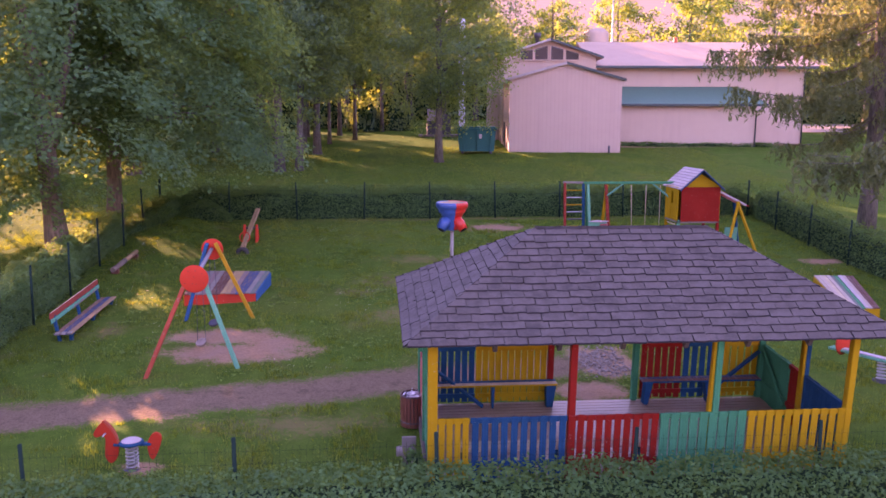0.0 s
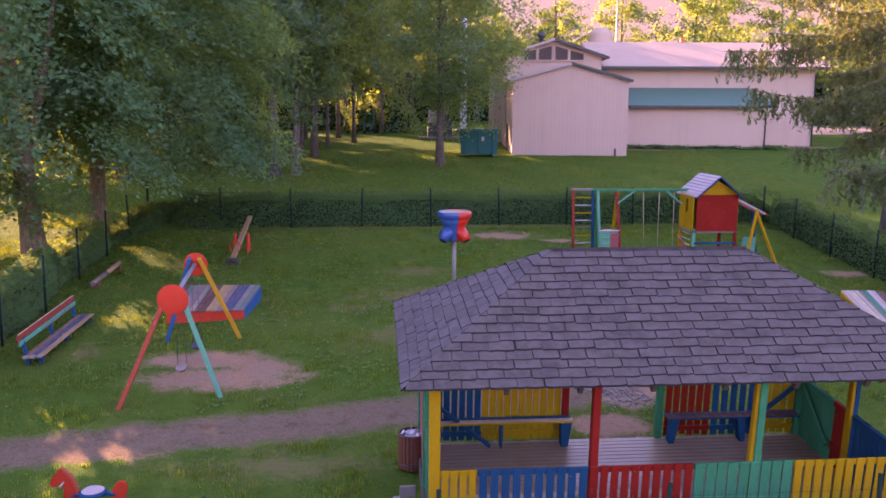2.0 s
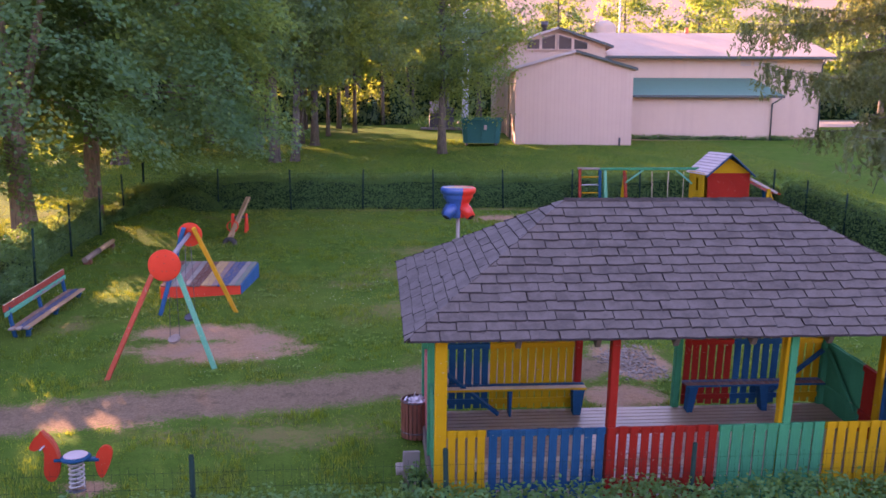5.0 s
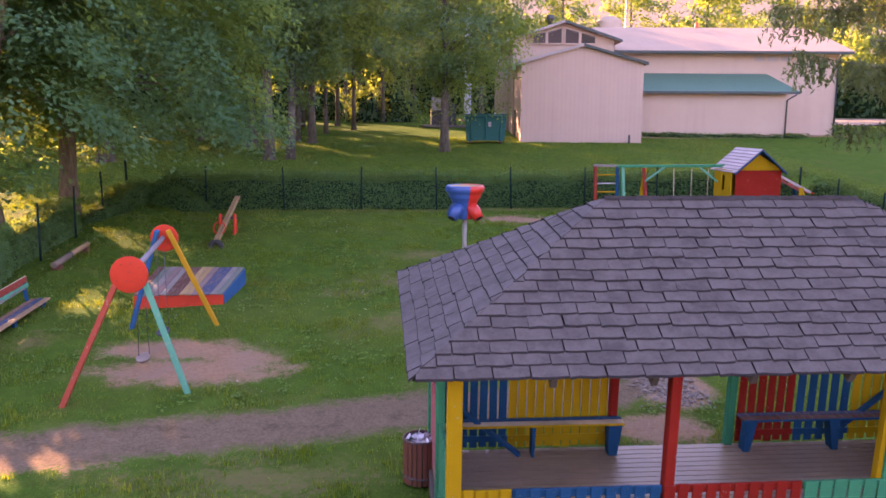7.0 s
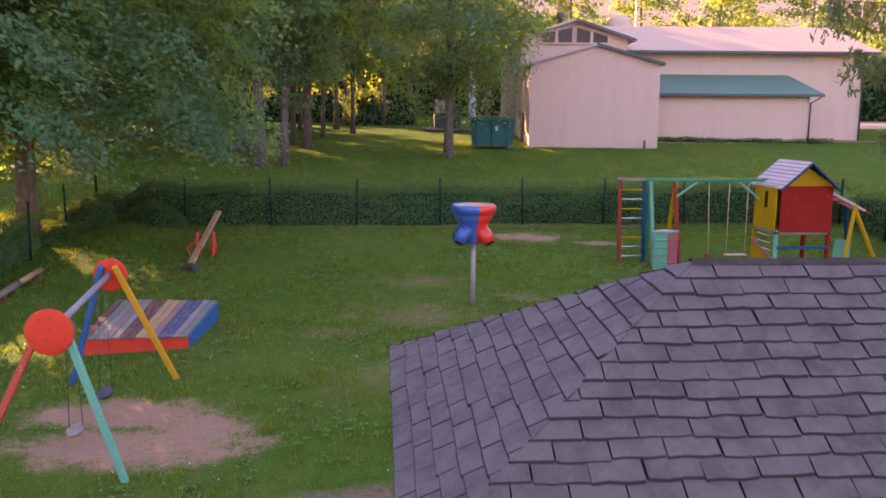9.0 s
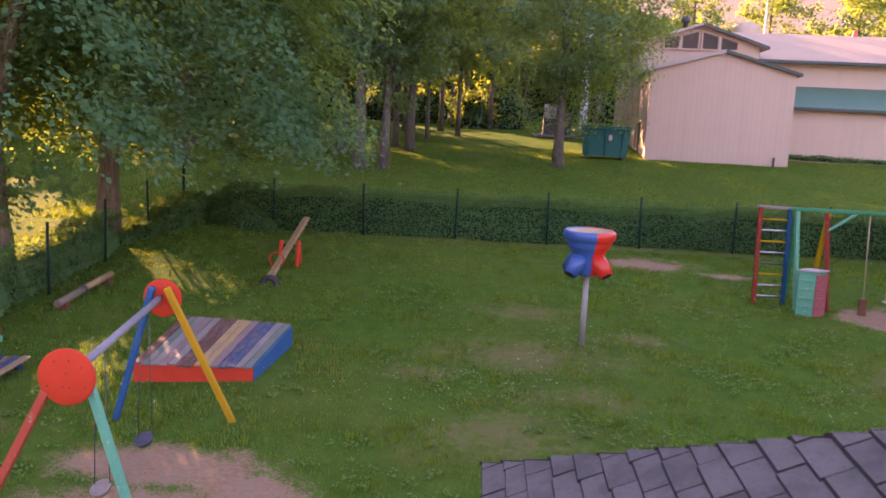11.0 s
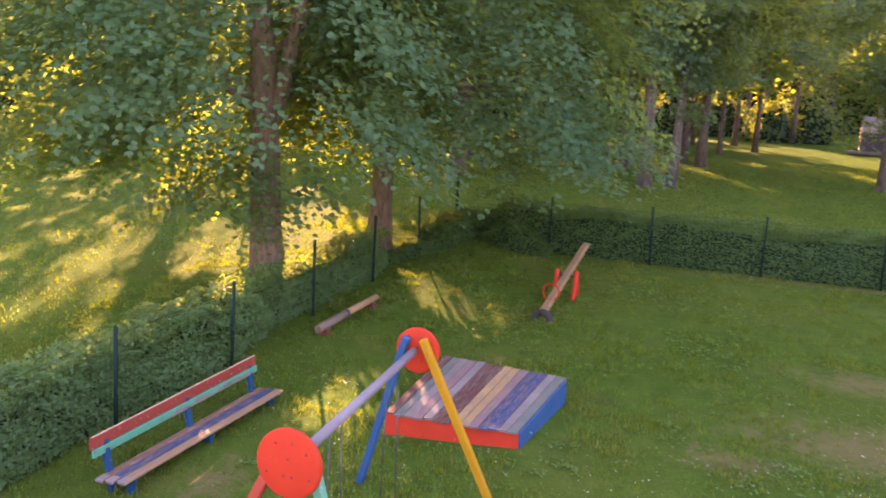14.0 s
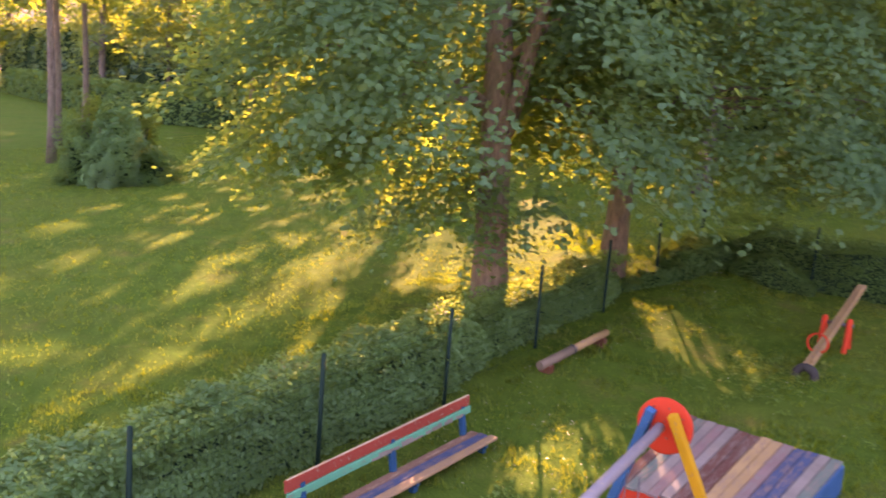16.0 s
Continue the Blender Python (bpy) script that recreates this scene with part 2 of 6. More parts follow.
def make_shingle():
    m, t, p = nodes_of("slate_grey_shingles")
    rnd = maths(t, 'FRACT', maths(t, 'ADD', t.nodes.new("ShaderNodeObjectInfo").outputs["Random"], t.nodes.new("ShaderNodeNewGeometry").outputs["Random Per Island"]))
    pos = world_pos(t)
    n1, n2 = noise_tex(t, 1.3, 5, 0.6, pos), noise_tex(t, 38, 4, 0.75, pos)
    col = mixc(t, rnd, (0.064, 0.057, 0.052), (0.096, 0.084, 0.076))
    col = mixc(t, ramp(t, n1, 0.35, 0.75, (0, 0, 0), (0.4, 0.4, 0.4)), col, (0.130, 0.112, 0.098))
    blot = noise_tex(t, 4.2, 5, 0.7, pos)
    col = mixc(t, ramp(t, blot, 0.44, 0.60, (0, 0, 0), (0.6, 0.6, 0.6)), col, (0.122, 0.108, 0.100))
    col = mixc(t, ramp(t, blot, 0.34, 0.43, (0.5, 0.5, 0.5), (0, 0, 0)), col, (0.056, 0.050, 0.050))
    col = mixc(t, ramp(t, n2, 0.5, 0.75, (0, 0, 0), (0.6, 0.6, 0.6)), col, (0.048, 0.042, 0.046))
    spots = ramp(t, noise_tex(t, 5.5, 4, 0.75, pos), 0.70, 0.74, (0, 0, 0), (0.8, 0.8, 0.8))
    col = mixc(t, spots, col, (0.045, 0.043, 0.045))
    t.links.new(col, p.inputs["Base Color"])
    p.inputs["Roughness"].default_value = 0.88
    p.inputs["Specular IOR Level"].default_value = 0.15
    bumped(t, p, n2, 0.5, 0.003)
    return m


def make_plaster_wall(name, a, b, grooves=0.0):
    m, t, p = nodes_of(name)
    pos = coords(t)
    n = noise_tex(t, 0.9, 6, 0.65, pos)
    n2 = noise_tex(t, 14, 4, 0.6, pos)
    streak = noise_tex(t, 1.0, 5, 0.6, coords(t, "Object", (1.6, 1.6, 0.12)))
    col = mixc(t, n, a, b)
    col = mixc(t, ramp(t, streak, 0.5, 0.8, (0, 0, 0), (0.22, 0.22, 0.22)), col, tuple(c * 0.72 for c in a))
    if grooves:
        w = t.nodes.new("ShaderNodeTexWave")
        w.bands_direction = 'X'
        w.inputs["Scale"].default_value = grooves
        t.links.new(pos, w.inputs["Vector"])
        g = ramp(t, w.outputs["Fac"], 0.05, 0.25, (0, 0, 0), (1, 1, 1))
        col = mixc(t, maths(t, 'MULTIPLY', maths(t, 'SUBTRACT', 1.0, g), 0.07), col, tuple(c * 0.5 for c in a))
        bumped(t, p, g, 0.12, 0.012)
    else:
        bumped(t, p, n2, 0.3, 0.01)
    t.links.new(col, p.inputs["Base Color"])
    p.inputs["Roughness"].default_value = 0.85
    return m


def make_tin():
    m, t, p = nodes_of("pale_sheet_metal_roof")
    pos = coords(t)
    w = t.nodes.new("ShaderNodeTexWave")
    w.bands_direction = 'X'
    w.inputs["Scale"].default_value = 0.8
    t.links.new(pos, w.inputs["Vector"])
    n = noise_tex(t, 0.5, 5, 0.6, pos)
    t.links.new(mixc(t, n, (0.38, 0.26, 0.19), (0.50, 0.35, 0.26)), p.inputs["Base Color"])
    p.inputs["Roughness"].default_value = 0.8
    p.inputs["Specular IOR Level"].default_value = 0.05
    bumped(t, p, w.outputs["Fac"], 0.3, 0.02)
    return m


def make_glass():
    m, t, p = nodes_of("window_glass")
    p.inputs["Base Color"].default_value = (0.03, 0.035, 0.04, 1)
    p.inputs["Roughness"].default_value = 0.06
    p.inputs["Specular IOR Level"].default_value = 0.8
    return m


BARK_GREY = make_bark("grey_bark", (0.045, 0.038, 0.032), (0.17, 0.14, 0.112))
BARK, SHINGLE, GLASS, TIN = make_bark(), make_shingle(), make_glass(), make_tin()
BOARD_WALL = make_plaster_wall("pale_boarded_wall", (0.468, 0.336, 0.270), (0.545, 0.396, 0.316), 1.1)
PLASTER = make_plaster_wall("pale_plaster", (0.448, 0.331, 0.255), (0.526, 0.391, 0.304))
# edge colour that draws the shade lines under the shingle courses
SHINGLE_EDGE_SHADE = plastic("shingle_edge_shade", (0.036, 0.032, 0.034), 0.9)
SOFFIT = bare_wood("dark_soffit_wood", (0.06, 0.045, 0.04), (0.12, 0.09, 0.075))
HEDGE_CORE = plastic("dark_hedge_core", (0.016, 0.050, 0.018), 0.95)

# ---------------------------------------------------------------- mesh helpers


def mesh_of(name, bm):
    me = bpy.data.meshes.new(name)
    bm.to_mesh(me)
    bm.free()
    return me


def part(name, shape, material, parent=None, label=""):
    """One mesh object, under a thing or a part; shape is a bmesh or a ready mesh."""
    me = shape if isinstance(shape, bpy.types.Mesh) else mesh_of(name, shape)
    if not me.materials:
        me.materials.append(material)
    ob = new(name, me)
    if parent is not None:
        ob.parent = parent
    if label:
        tagged(ob, label)
    return ob


def thing(name, label, category, at=(0, 0, 0), turn=0.0, group="", kind=""):
    ob = new(name)
    ob.empty_display_size = 0.2
    ob.matrix_basis = pose(*at, 0, 0, turn)
    return tagged(ob, label, category, group, kind)


def box(size, at=(0, 0, 0), bevel=0.006, turn=None, bm=None):
    own = bm or bmesh.new()
    m = Matrix.Translation(at) @ (turn or Matrix.Identity(4)) @ Matrix.Diagonal((*size, 1))
    made = bmesh.ops.create_cube(own, size=1.0, matrix=m)
    if bevel:
        edges = list({e for v in made["verts"] for e in v.link_edges})
        bmesh.ops.bevel(own, geom=edges, offset=min(bevel, min(size) * 0.3), segments=1, affect='EDGES')
    return own


def beam(a, b, w, h, bevel=0.006, bm=None, up=(0, 0, 1)):
    """A squared bar from a to b; w across, h along the up side."""
    a, b = Vector(a), Vector(b)
    z = (b - a).normalized()
    x = Vector(up).cross(z)
    if x.length < 1e-3:
        x = Vector((1, 0, 0))
    x.normalize()
    y = z.cross(x)
    m = Matrix((x, y, z)).transposed().to_4x4()
    return box((w, h, (b - a).length), (a + b) / 2, bevel, m, bm)


def tube(points, radii, sides=8, bm=None, closed=False):
    own = bm or bmesh.new()
    pts = [Vector(p) for p in points]
    if isinstance(radii, (int, float)):
        radii = [radii] * len(pts)
    rings, ref = [], None
    n = len(pts)
    for i, p in enumerate(pts):
        if closed:
            d = pts[(i + 1) % n] - pts[i - 1]
        else:
            d = pts[min(i + 1, n - 1)] - pts[max(i - 1, 0)]
        d.normalize()
        if ref is None:
            ref = Vector((0, 0, 1)) if abs(d.z) < 0.9 else Vector((1, 0, 0))
        x = d.cross(ref)
        if x.length < 1e-4:
            x = d.cross(Vector((0.3, 1, 0.2)))
        x.normalize()
        y = d.cross(x)
        rings.append([own.verts.new(p + (x * math.cos(2 * math.pi * k / sides) + y * math.sin(2 * math.pi * k / sides)) * radii[i]) for k in range(sides)])
    span = range(n) if closed else range(n - 1)
    for i in span:
        a, b = rings[i], rings[(i + 1) % n]
        for k in range(sides):
            f = own.faces.new((a[k], a[(k + 1) % sides], b[(k + 1) % sides], b[k]))
            f.smooth = True
    if not closed:
        own.faces.new(rings[0][::-1])
        own.faces.new(rings[-1])
    return own


def lathe(profile, sides=24, bm=None, start=0.0, sweep=360.0):
    """Turn (radius, z) points about z."""
    own = bm or bmesh.new()
    full = sweep >= 360
    count = sides if full else sides + 1
    rings = [[own.verts.new((r * math.cos(radians(start + sweep * k / sides)), r * math.sin(radians(start + sweep * k / sides)), z)) for k in range(count)] for r, z in profile]
    for a, b in zip(rings, rings[1:]):
        for k in range(sides):
            f = own.faces.new((a[k], a[(k + 1) % count], b[(k + 1) % count], b[k]))
            f.smooth = True
    return own


def prism(outline, a, b, axis="y", bm=None):
    """An outline of (u, v) points drawn out from a to b along an axis: y gives (u, ., v), x gives (., u, v), z gives (u, v, .)."""
    own = bm or bmesh.new()

    def put(u, v, w):
        return (u, w, v) if axis == "y" else (w, u, v) if axis == "x" else (u, v, w)
    lo = [own.verts.new(put(u, v, a)) for u, v in outline]
    hi = [own.verts.new(put(u, v, b)) for u, v in outline]
    own.faces.new(lo)
    own.faces.new(hi[::-1])
    k = len(outline)
    for i in range(k):
        own.faces.new((lo[i], hi[i], hi[(i + 1) % k], lo[(i + 1) % k]))
    bmesh.ops.recalc_face_normals(own, faces=own.faces)
    return own


def raw_mesh(name, verts, sizes):
    """A mesh of loose polygons: verts in order, sizes the corner count of each polygon."""
    me = bpy.data.meshes.new(name)
    verts = np.ascontiguousarray(verts, np.float32).reshape(-1, 3)
    sizes = np.asarray(sizes, np.int32)
    me.vertices.add(len(verts))
    me.vertices.foreach_set("co", verts.ravel())
    me.loops.add(len(verts))
    me.loops.foreach_set("vertex_index", np.arange(len(verts), dtype=np.int32))
    me.polygons.add(len(sizes))
    me.polygons.foreach_set("loop_start", np.concatenate([[0], np.cumsum(sizes)[:-1]]).astype(np.int32))
    me.update(calc_edges=True)
    return me


LEAF_FORM = {
    "maple": np.array([(0, 0, 0), (0.46, 0.14, 0.05), (0.58, 0.54, -0.04), (0.24, 0.60, 0.03), (0, 1.0, -0.12), (-0.24, 0.60, 0.03), (-0.58, 0.54, -0.04), (-0.46, 0.14, 0.05)]),
    "oval": np.array([(0, 0, 0), (0.3, 0.42, 0.06), (0, 1.0, 0.0), (-0.3, 0.42, 0.06)]),
    "sprig": np.array([(0.06, 0, 0), (0.13, 0.5, 0.0), (0.0, 1.0, 0.0), (-0.13, 0.5, 0.0)]),
}


def leaf_cloud(name, centres, sizes, form, facing=None, droop=0.3, seed=1):
    """Many single leaves. facing: rough outward normals."""
    g = np.random.default_rng(seed)
    n = len(centres)
    f = LEAF_FORM[form]
    nor = g.normal(size=(n, 3)) * 0.5
    nor[:, 2] += 0.3
    if facing is not None:
        nor += facing * 0.9
    nor /= np.linalg.norm(nor, axis=1, keepdims=True) + 1e-9
    tip = g.normal(size=(n, 3))
    tip[:, 2] -= droop * 3
    tip -= nor * (tip * nor).sum(1, keepdims=True)
    tip /= np.linalg.norm(tip, axis=1, keepdims=True) + 1e-9
    side = np.cross(tip, nor)
    v = centres[:, None] + sizes[:, None, None] * (f[None, :, 0:1] * side[:, None] + (f[None, :, 1:2] - 0.5) * tip[:, None] + f[None, :, 2:3] * nor[:, None])
    return raw_mesh(name, v, np.full(n, len(f)))


# ---------------------------------------------------------------- ground
GY = (-60, 0, 12, 19, 23.2, 28.8, 33, 39, 52, 61, 75, 100, 140, 700)
GZ = (-3.2, -0.9, -0.35, 0.0, 0.33, 0.57, 0.92, 1.45, 2.7, 3.4, 4.3, 5.2, 6.0, 9.0)


def gza(y, x):
    """Ground height; the strip along the side fence lies a little higher."""
    rise = 0.3 * np.clip((-6.2 - x) / 2.0, 0, 1) * np.clip((y - 25.5) / 3.0, 0, 1) * np.clip((60 - y) / 20.0, 0, 1)
    return np.interp(y, GY, GZ) + rise


def gz(y, x=0.0):
    return float(gza(y, x))


# bare patches: centre x, y, half axes
PATCHES = ((-1.6, 16.2, 2.6, 0.9), (4.7, 17.45, 1.05, 0.7), (-3.95, 21.75, 1.75, 0.72), (-3.45, 20.55, 2.05, 0.8), (-2.6, 21.2, 1.0, 0.7), (5.3, 35.8, 2.4, 1.1), (10.35, 31.5, 1.15, 1.1), (10.6, 29.5, 0.9, 0.7), (16.5, 29.5, 1.1, 0.6), (1.3, 27.4, 3.0, 1.5), (-4.1, 14.35, 0.6, 0.4), (-7.0, 22.3, 0.55, 1.0), (-11.5, 25.2, 1.8, 1.0), (1.0, 23.4, 2.1, 1.2), (1.6, 30.4, 2.2, 0.9), (7.5, 34.8, 1.2, 0.6), (5.4, 19.4, 1.0, 1.2), (12.6, 29.2, 1.6, 0.5), (20.5, 64.3, 9.0, 1.0), (31.0, 66.0, 6.0, 1.2), (-4.6, 17.0, 1.6, 0.7), (4.5, 37.55, 12.5, 0.38), (9.0, 27.2, 1.6, 1.0), (2.2, 25.2, 1.6, 0.9), (-0.6, 26.0, 1.2, 0.8), (3.9, 28.9, 1.4, 0.7))
FAINT = (0.62, 0.1, 0.05, 0, 0.05, 0.34, 0.05, 0.26, 0.25, 0.45, 0.3, 0.42, 0.3, 0.72, 0.5, 0.3, 0.0, 0.3, 0.2, 0.2, 0.15, 0.46, 0.5, 0.7, 0.75, 0.6)   # how far grass has grown back
PATH_A, PATH_B, PATH_HALF = 18.28, 0.2, 0.84   # the footpath: y = A + B x


def is_bare(x, y):
    hit = np.abs(y - PATH_A - PATH_B * x) < PATH_HALF * 1.05
    hit &= x < 5.5
    for (cx, cy, rx, ry), thin in zip(PATCHES, FAINT):
        if thin < 0.4:
            hit |= ((x - cx) / rx) ** 2 + ((y - cy) / ry) ** 2 < max(0.0, 1.0 - thin * 1.6) ** 2
    return hit


def make_ground_material():
    m, t, p = nodes_of("lawn")
    pos = world_pos(t)
    sep = t.nodes.new("ShaderNodeSeparateXYZ")
    t.links.new(pos, sep.inputs[0])
    x, y = sep.outputs[0], sep.outputs[1]
    big, mid, fine = noise_tex(t, 0.28, 4, 0.6, pos), noise_tex(t, 1.9, 5, 0.65, pos), noise_tex(t, 26, 4, 0.7, pos)
    grass = mixc(t, ramp(t, mid, 0.3, 0.7, (0, 0, 0), (1, 1, 1)), (0.044, 0.122, 0.014), (0.088, 0.195, 0.026))
    grass = mixc(t, ramp(t, big, 0.45, 0.75, (0, 0, 0), (0.75, 0.75, 0.75)), grass, (0.125, 0.175, 0.030))
    dry = noise_tex(t, 0.7, 6, 0.7, pos)
    grass = mixc(t, ramp(t, dry, 0.56, 0.74, (0, 0, 0), (0.7, 0.7, 0.7)), grass, (0.20, 0.175, 0.055))
    grass = mixc(t, ramp(t, fine, 0.3, 0.75, (0.75, 0.75, 0.75), (0, 0, 0)), grass, (0.018, 0.045, 0.010))
    warp = maths(t, 'MULTIPLY', maths(t, 'SUBTRACT', noise_tex(t, 1.6, 5, 0.7, pos), 0.5), 1.6)
    # footpath of trodden gravel
    off = maths(t, 'ABSOLUTE', maths(t, 'SUBTRACT', y, maths(t, 'ADD', maths(t, 'MULTIPLY', x, PATH_B), PATH_A)))
    line = maths(t, 'ADD', maths(t, 'DIVIDE', off, PATH_HALF), maths(t, 'MULTIPLY', warp, 0.8))
    line = maths(t, 'ADD', line, maths(t, 'MAXIMUM', maths(t, 'SUBTRACT', x, 4.5), 0.0))
    near = line
    worn = 9.0
    track = ramp(t, line, 0.9, 1.5, (1, 1, 1), (0, 0, 0))
    for (cx, cy, rx, ry), thin in zip(PATCHES, FAINT):
        a = maths(t, 'POWER', maths(t, 'DIVIDE', maths(t, 'SUBTRACT', x, cx), rx), 2.0)
        b = maths(t, 'POWER', maths(t, 'DIVIDE', maths(t, 'SUBTRACT', y, cy), ry), 2.0)
        d = maths(t, 'ADD', maths(t, 'ADD', maths(t, 'SQRT', maths(t, 'ADD', a, b)), min(thin, 0.3)), warp)
        if thin > 0.4:
            worn = maths(t, 'MINIMUM', worn, d)
        else:
            near = maths(t, 'MINIMUM', near, d)
    near = maths(t, 'ADD', near, maths(t, 'MULTIPLY', maths(t, 'SUBTRACT', fine, 0.5), 1.7))
    mask = ramp(t, near, 0.72, 1.10, (1, 1, 1), (0, 0, 0))
    stones = noise_tex(t, 13, 6, 0.75, pos)
    soil = mixc(t, ramp(t, stones, 0.3, 0.7, (0, 0, 0), (1, 1, 1)), (0.22, 0.122, 0.070), (0.385, 0.235, 0.142))
    soil = mixc(t, ramp(t, mid, 0.4, 0.7, (0, 0, 0), (0.8, 0.8, 0.8)), soil, (0.29, 0.185, 0.13))
    grit = noise_tex(t, 19, 8, 0.8, pos)
    trodden = mixc(t, ramp(t, grit, 0.35, 0.65, (0, 0, 0), (1, 1, 1)), (0.125, 0.088, 0.056), (0.225, 0.158, 0.100))
    clods = noise_tex(t, 3.2, 9, 0.75, pos)
    trodden = mixc(t, ramp(t, clods, 0.52, 0.66, (0, 0, 0), (0.75, 0.75, 0.75)), trodden, (0.075, 0.060, 0.036))
    trodden = mixc(t, ramp(t, clods, 0.30, 0.42, (0.6, 0.6, 0.6), (0, 0, 0)), trodden, (0.28, 0.20, 0.135))
    worn = maths(t, 'ADD', worn, maths(t, 'MULTIPLY', maths(t, 'SUBTRACT', fine, 0.5), 2.0))
    worn = maths(t, 'ADD', worn, maths(t, 'MULTIPLY', maths(t, 'SUBTRACT', noise_tex(t, 6.5, 5, 0.7, pos), 0.5), 2.2))
    grass = mixc(t, ramp(t, worn, 0.45, 1.25, (0.6, 0.6, 0.6), (0, 0, 0)), grass, (0.20, 0.145, 0.070))
    soil = mixc(t, track, soil, trodden)
    col = mixc(t, mask, grass, soil)
    t.links.new(col, p.inputs["Base Color"])
    p.inputs["Roughness"].default_value = 0.95
    p.inputs["Specular IOR Level"].default_value = 0.02
    bumped(t, p, maths(t, 'ADD', fine, maths(t, 'MULTIPLY', mid, 2.0)), 0.7, 0.05)
    return m


def build_ground():
    xs = np.concatenate([np.linspace(-700, -60, 9)[:-1], np.linspace(-60, -16, 45)[:-1], np.linspace(-16, 22, 96)[:-1], np.linspace(22, 60, 39)[:-1], np.linspace(60, 700, 9)])
    ys = np.concatenate([np.linspace(-60, 8, 18)[:-1], np.linspace(8, 42, 86)[:-1], np.linspace(42, 120, 60)[:-1], np.linspace(120, 700, 12)])
    bm = bmesh.new()
    grid = []
    for y in ys:
        row = []
        for x in xs:
            lump = noise.noise((x * 0.35, y * 0.35, 3.0)) * 0.05 + noise.noise((x * 1.3, y * 1.3, 9.0)) * 0.018
            row.append(bm.verts.new((x, y, gz(y, x) + lump)))
        grid.append(row)
    for a, b in zip(grid, grid[1:]):
        for k in range(len(a) - 1):
            bm.faces.new((a[k], a[k + 1], b[k + 1], b[k])).smooth = True
    ob = part("ground", bm, make_ground_material())
    tagged(ob, "mown green lawn with bare trodden earth and a gravel footpath", "ground", kind="structure")


build_ground()


def build_grass():
    count = 190000
    x, y = rng.uniform(-14, 19, count), 12.4 + 27 * rng.uniform(0, 1, count) ** 1.15
    keep = ~is_bare(x, y) & ~((x > 0.7) & (x < 8.3) & (y > 12.6) & (y < 16.9)) & ~((x > -5.6) & (x < -3.3) & (y > 24.9) & (y < 27.2))
    x, y = x[keep], y[keep]
    # thin where feet have worn the turf, in tufts elsewhere
    tuft = np.array([noise.noise((px * 1.1, py * 1.1, 2.0)) + 0.6 * noise.noise((px * 3.7, py * 3.7, 7.0)) for px, py in zip(x, y)])
    sparse = np.clip(0.5 - tuft * 1.1, 0.05, 0.8)
    for (cx, cy, rx, ry), thin in zip(PATCHES, FAINT):
        if thin > 0.4:
            wear = 1.25 - np.sqrt(((x - cx) / rx) ** 2 + ((y - cy) / ry) ** 2) - tuft * 0.9
            sparse = np.maximum(sparse, np.clip(wear, 0, 0.93))
    keep = rng.uniform(0, 1, len(x)) > sparse
    x, y, tuft = x[keep], y[keep], tuft[keep]
    n = len(x)
    blades = 3
    x, y = np.repeat(x, blades) + rng.normal(0, 0.03, n * blades), np.repeat(y, blades) + rng.normal(0, 0.03, n * blades)
    z = gza(y, x) - 0.03
    h, w, a = rng.uniform(0.04, 0.105, len(x)) * np.repeat(np.clip(1.05 + tuft * 1.0, 0.5, 1.8), blades), rng.uniform(0.007, 0.015, len(x)), rng.uniform(0, 6.28, len(x))
    lean = rng.uniform(0.0, 0.07, len(x))
    base = np.stack([x, y, z], 1)
    side = np.stack([np.cos(a), np.sin(a), 0 * a], 1) * w[:, None]
    top = base + np.stack([-np.sin(a) * lean, np.cos(a) * lean, h], 1)
    v = np.stack([base - side, base + side, top], 1)
    ob = part("grass", raw_mesh("grass", v, np.full(len(v), 3)), BLADE)
    tagged(ob, "short green grass blades standing in the lawn", "grass", kind="stuff")
    # coarser meadow grass outside the fence
    n = 190000
    x = np.concatenate([rng.uniform(-45, -9.5, n // 2), rng.uniform(-14, 24, n // 2)])
    y = np.concatenate([rng.uniform(18, 62, n // 2), rng.uniform(39.5, 64, n // 2)])
    z = gza(y, x) - 0.03
    h, w, a = rng.uniform(0.05, 0.12, n), rng.uniform(0.01, 0.024, n), rng.uniform(0, 6.28, n)
    lean = rng.uniform(0.0, 0.1, n)
    base = np.stack([x, y, z], 1)
    side = np.stack([np.cos(a), np.sin(a), 0 * a], 1) * w[:, None]
    top = base + np.stack([-np.sin(a) * lean, np.cos(a) * lean, h], 1)
    v = np.stack([base - side, base + side, top], 1)
    ob = part("meadow_grass", raw_mesh("meadow_grass", v, np.full(n, 3)), BLADE)
    tagged(ob, "longer meadow grass outside the playground fence", "grass", kind="stuff")
    # daisies and clover heads
    k = 9000
    x, y = rng.uniform(-9, 16, k), rng.uniform(19, 38, k)
    thick = np.array([noise.noise((px * 0.3, py * 0.3, 5.0)) for px, py in zip(x, y)]) + rng.normal(0, 0.12, k)
    keep = (thick > 0.12) & ~is_bare(x, y)
    x, y = x[keep], y[keep]
    c = np.stack([x, y, gza(y, x) + 0.1], 1)
    m, t, p = nodes_of("clover_white")
    p.inputs["Base Color"].default_value = (0.60, 0.57, 0.40, 1)
    ob = part("clover_flowers", leaf_cloud("clover_flowers", c, rng.uniform(0.015, 0.034, len(c)), "oval", np.tile((0, 0, 2.0), (len(c), 1)), 0, 3), m)
    tagged(ob, "small white clover flowers scattered in the lawn", "flowers", kind="stuff")
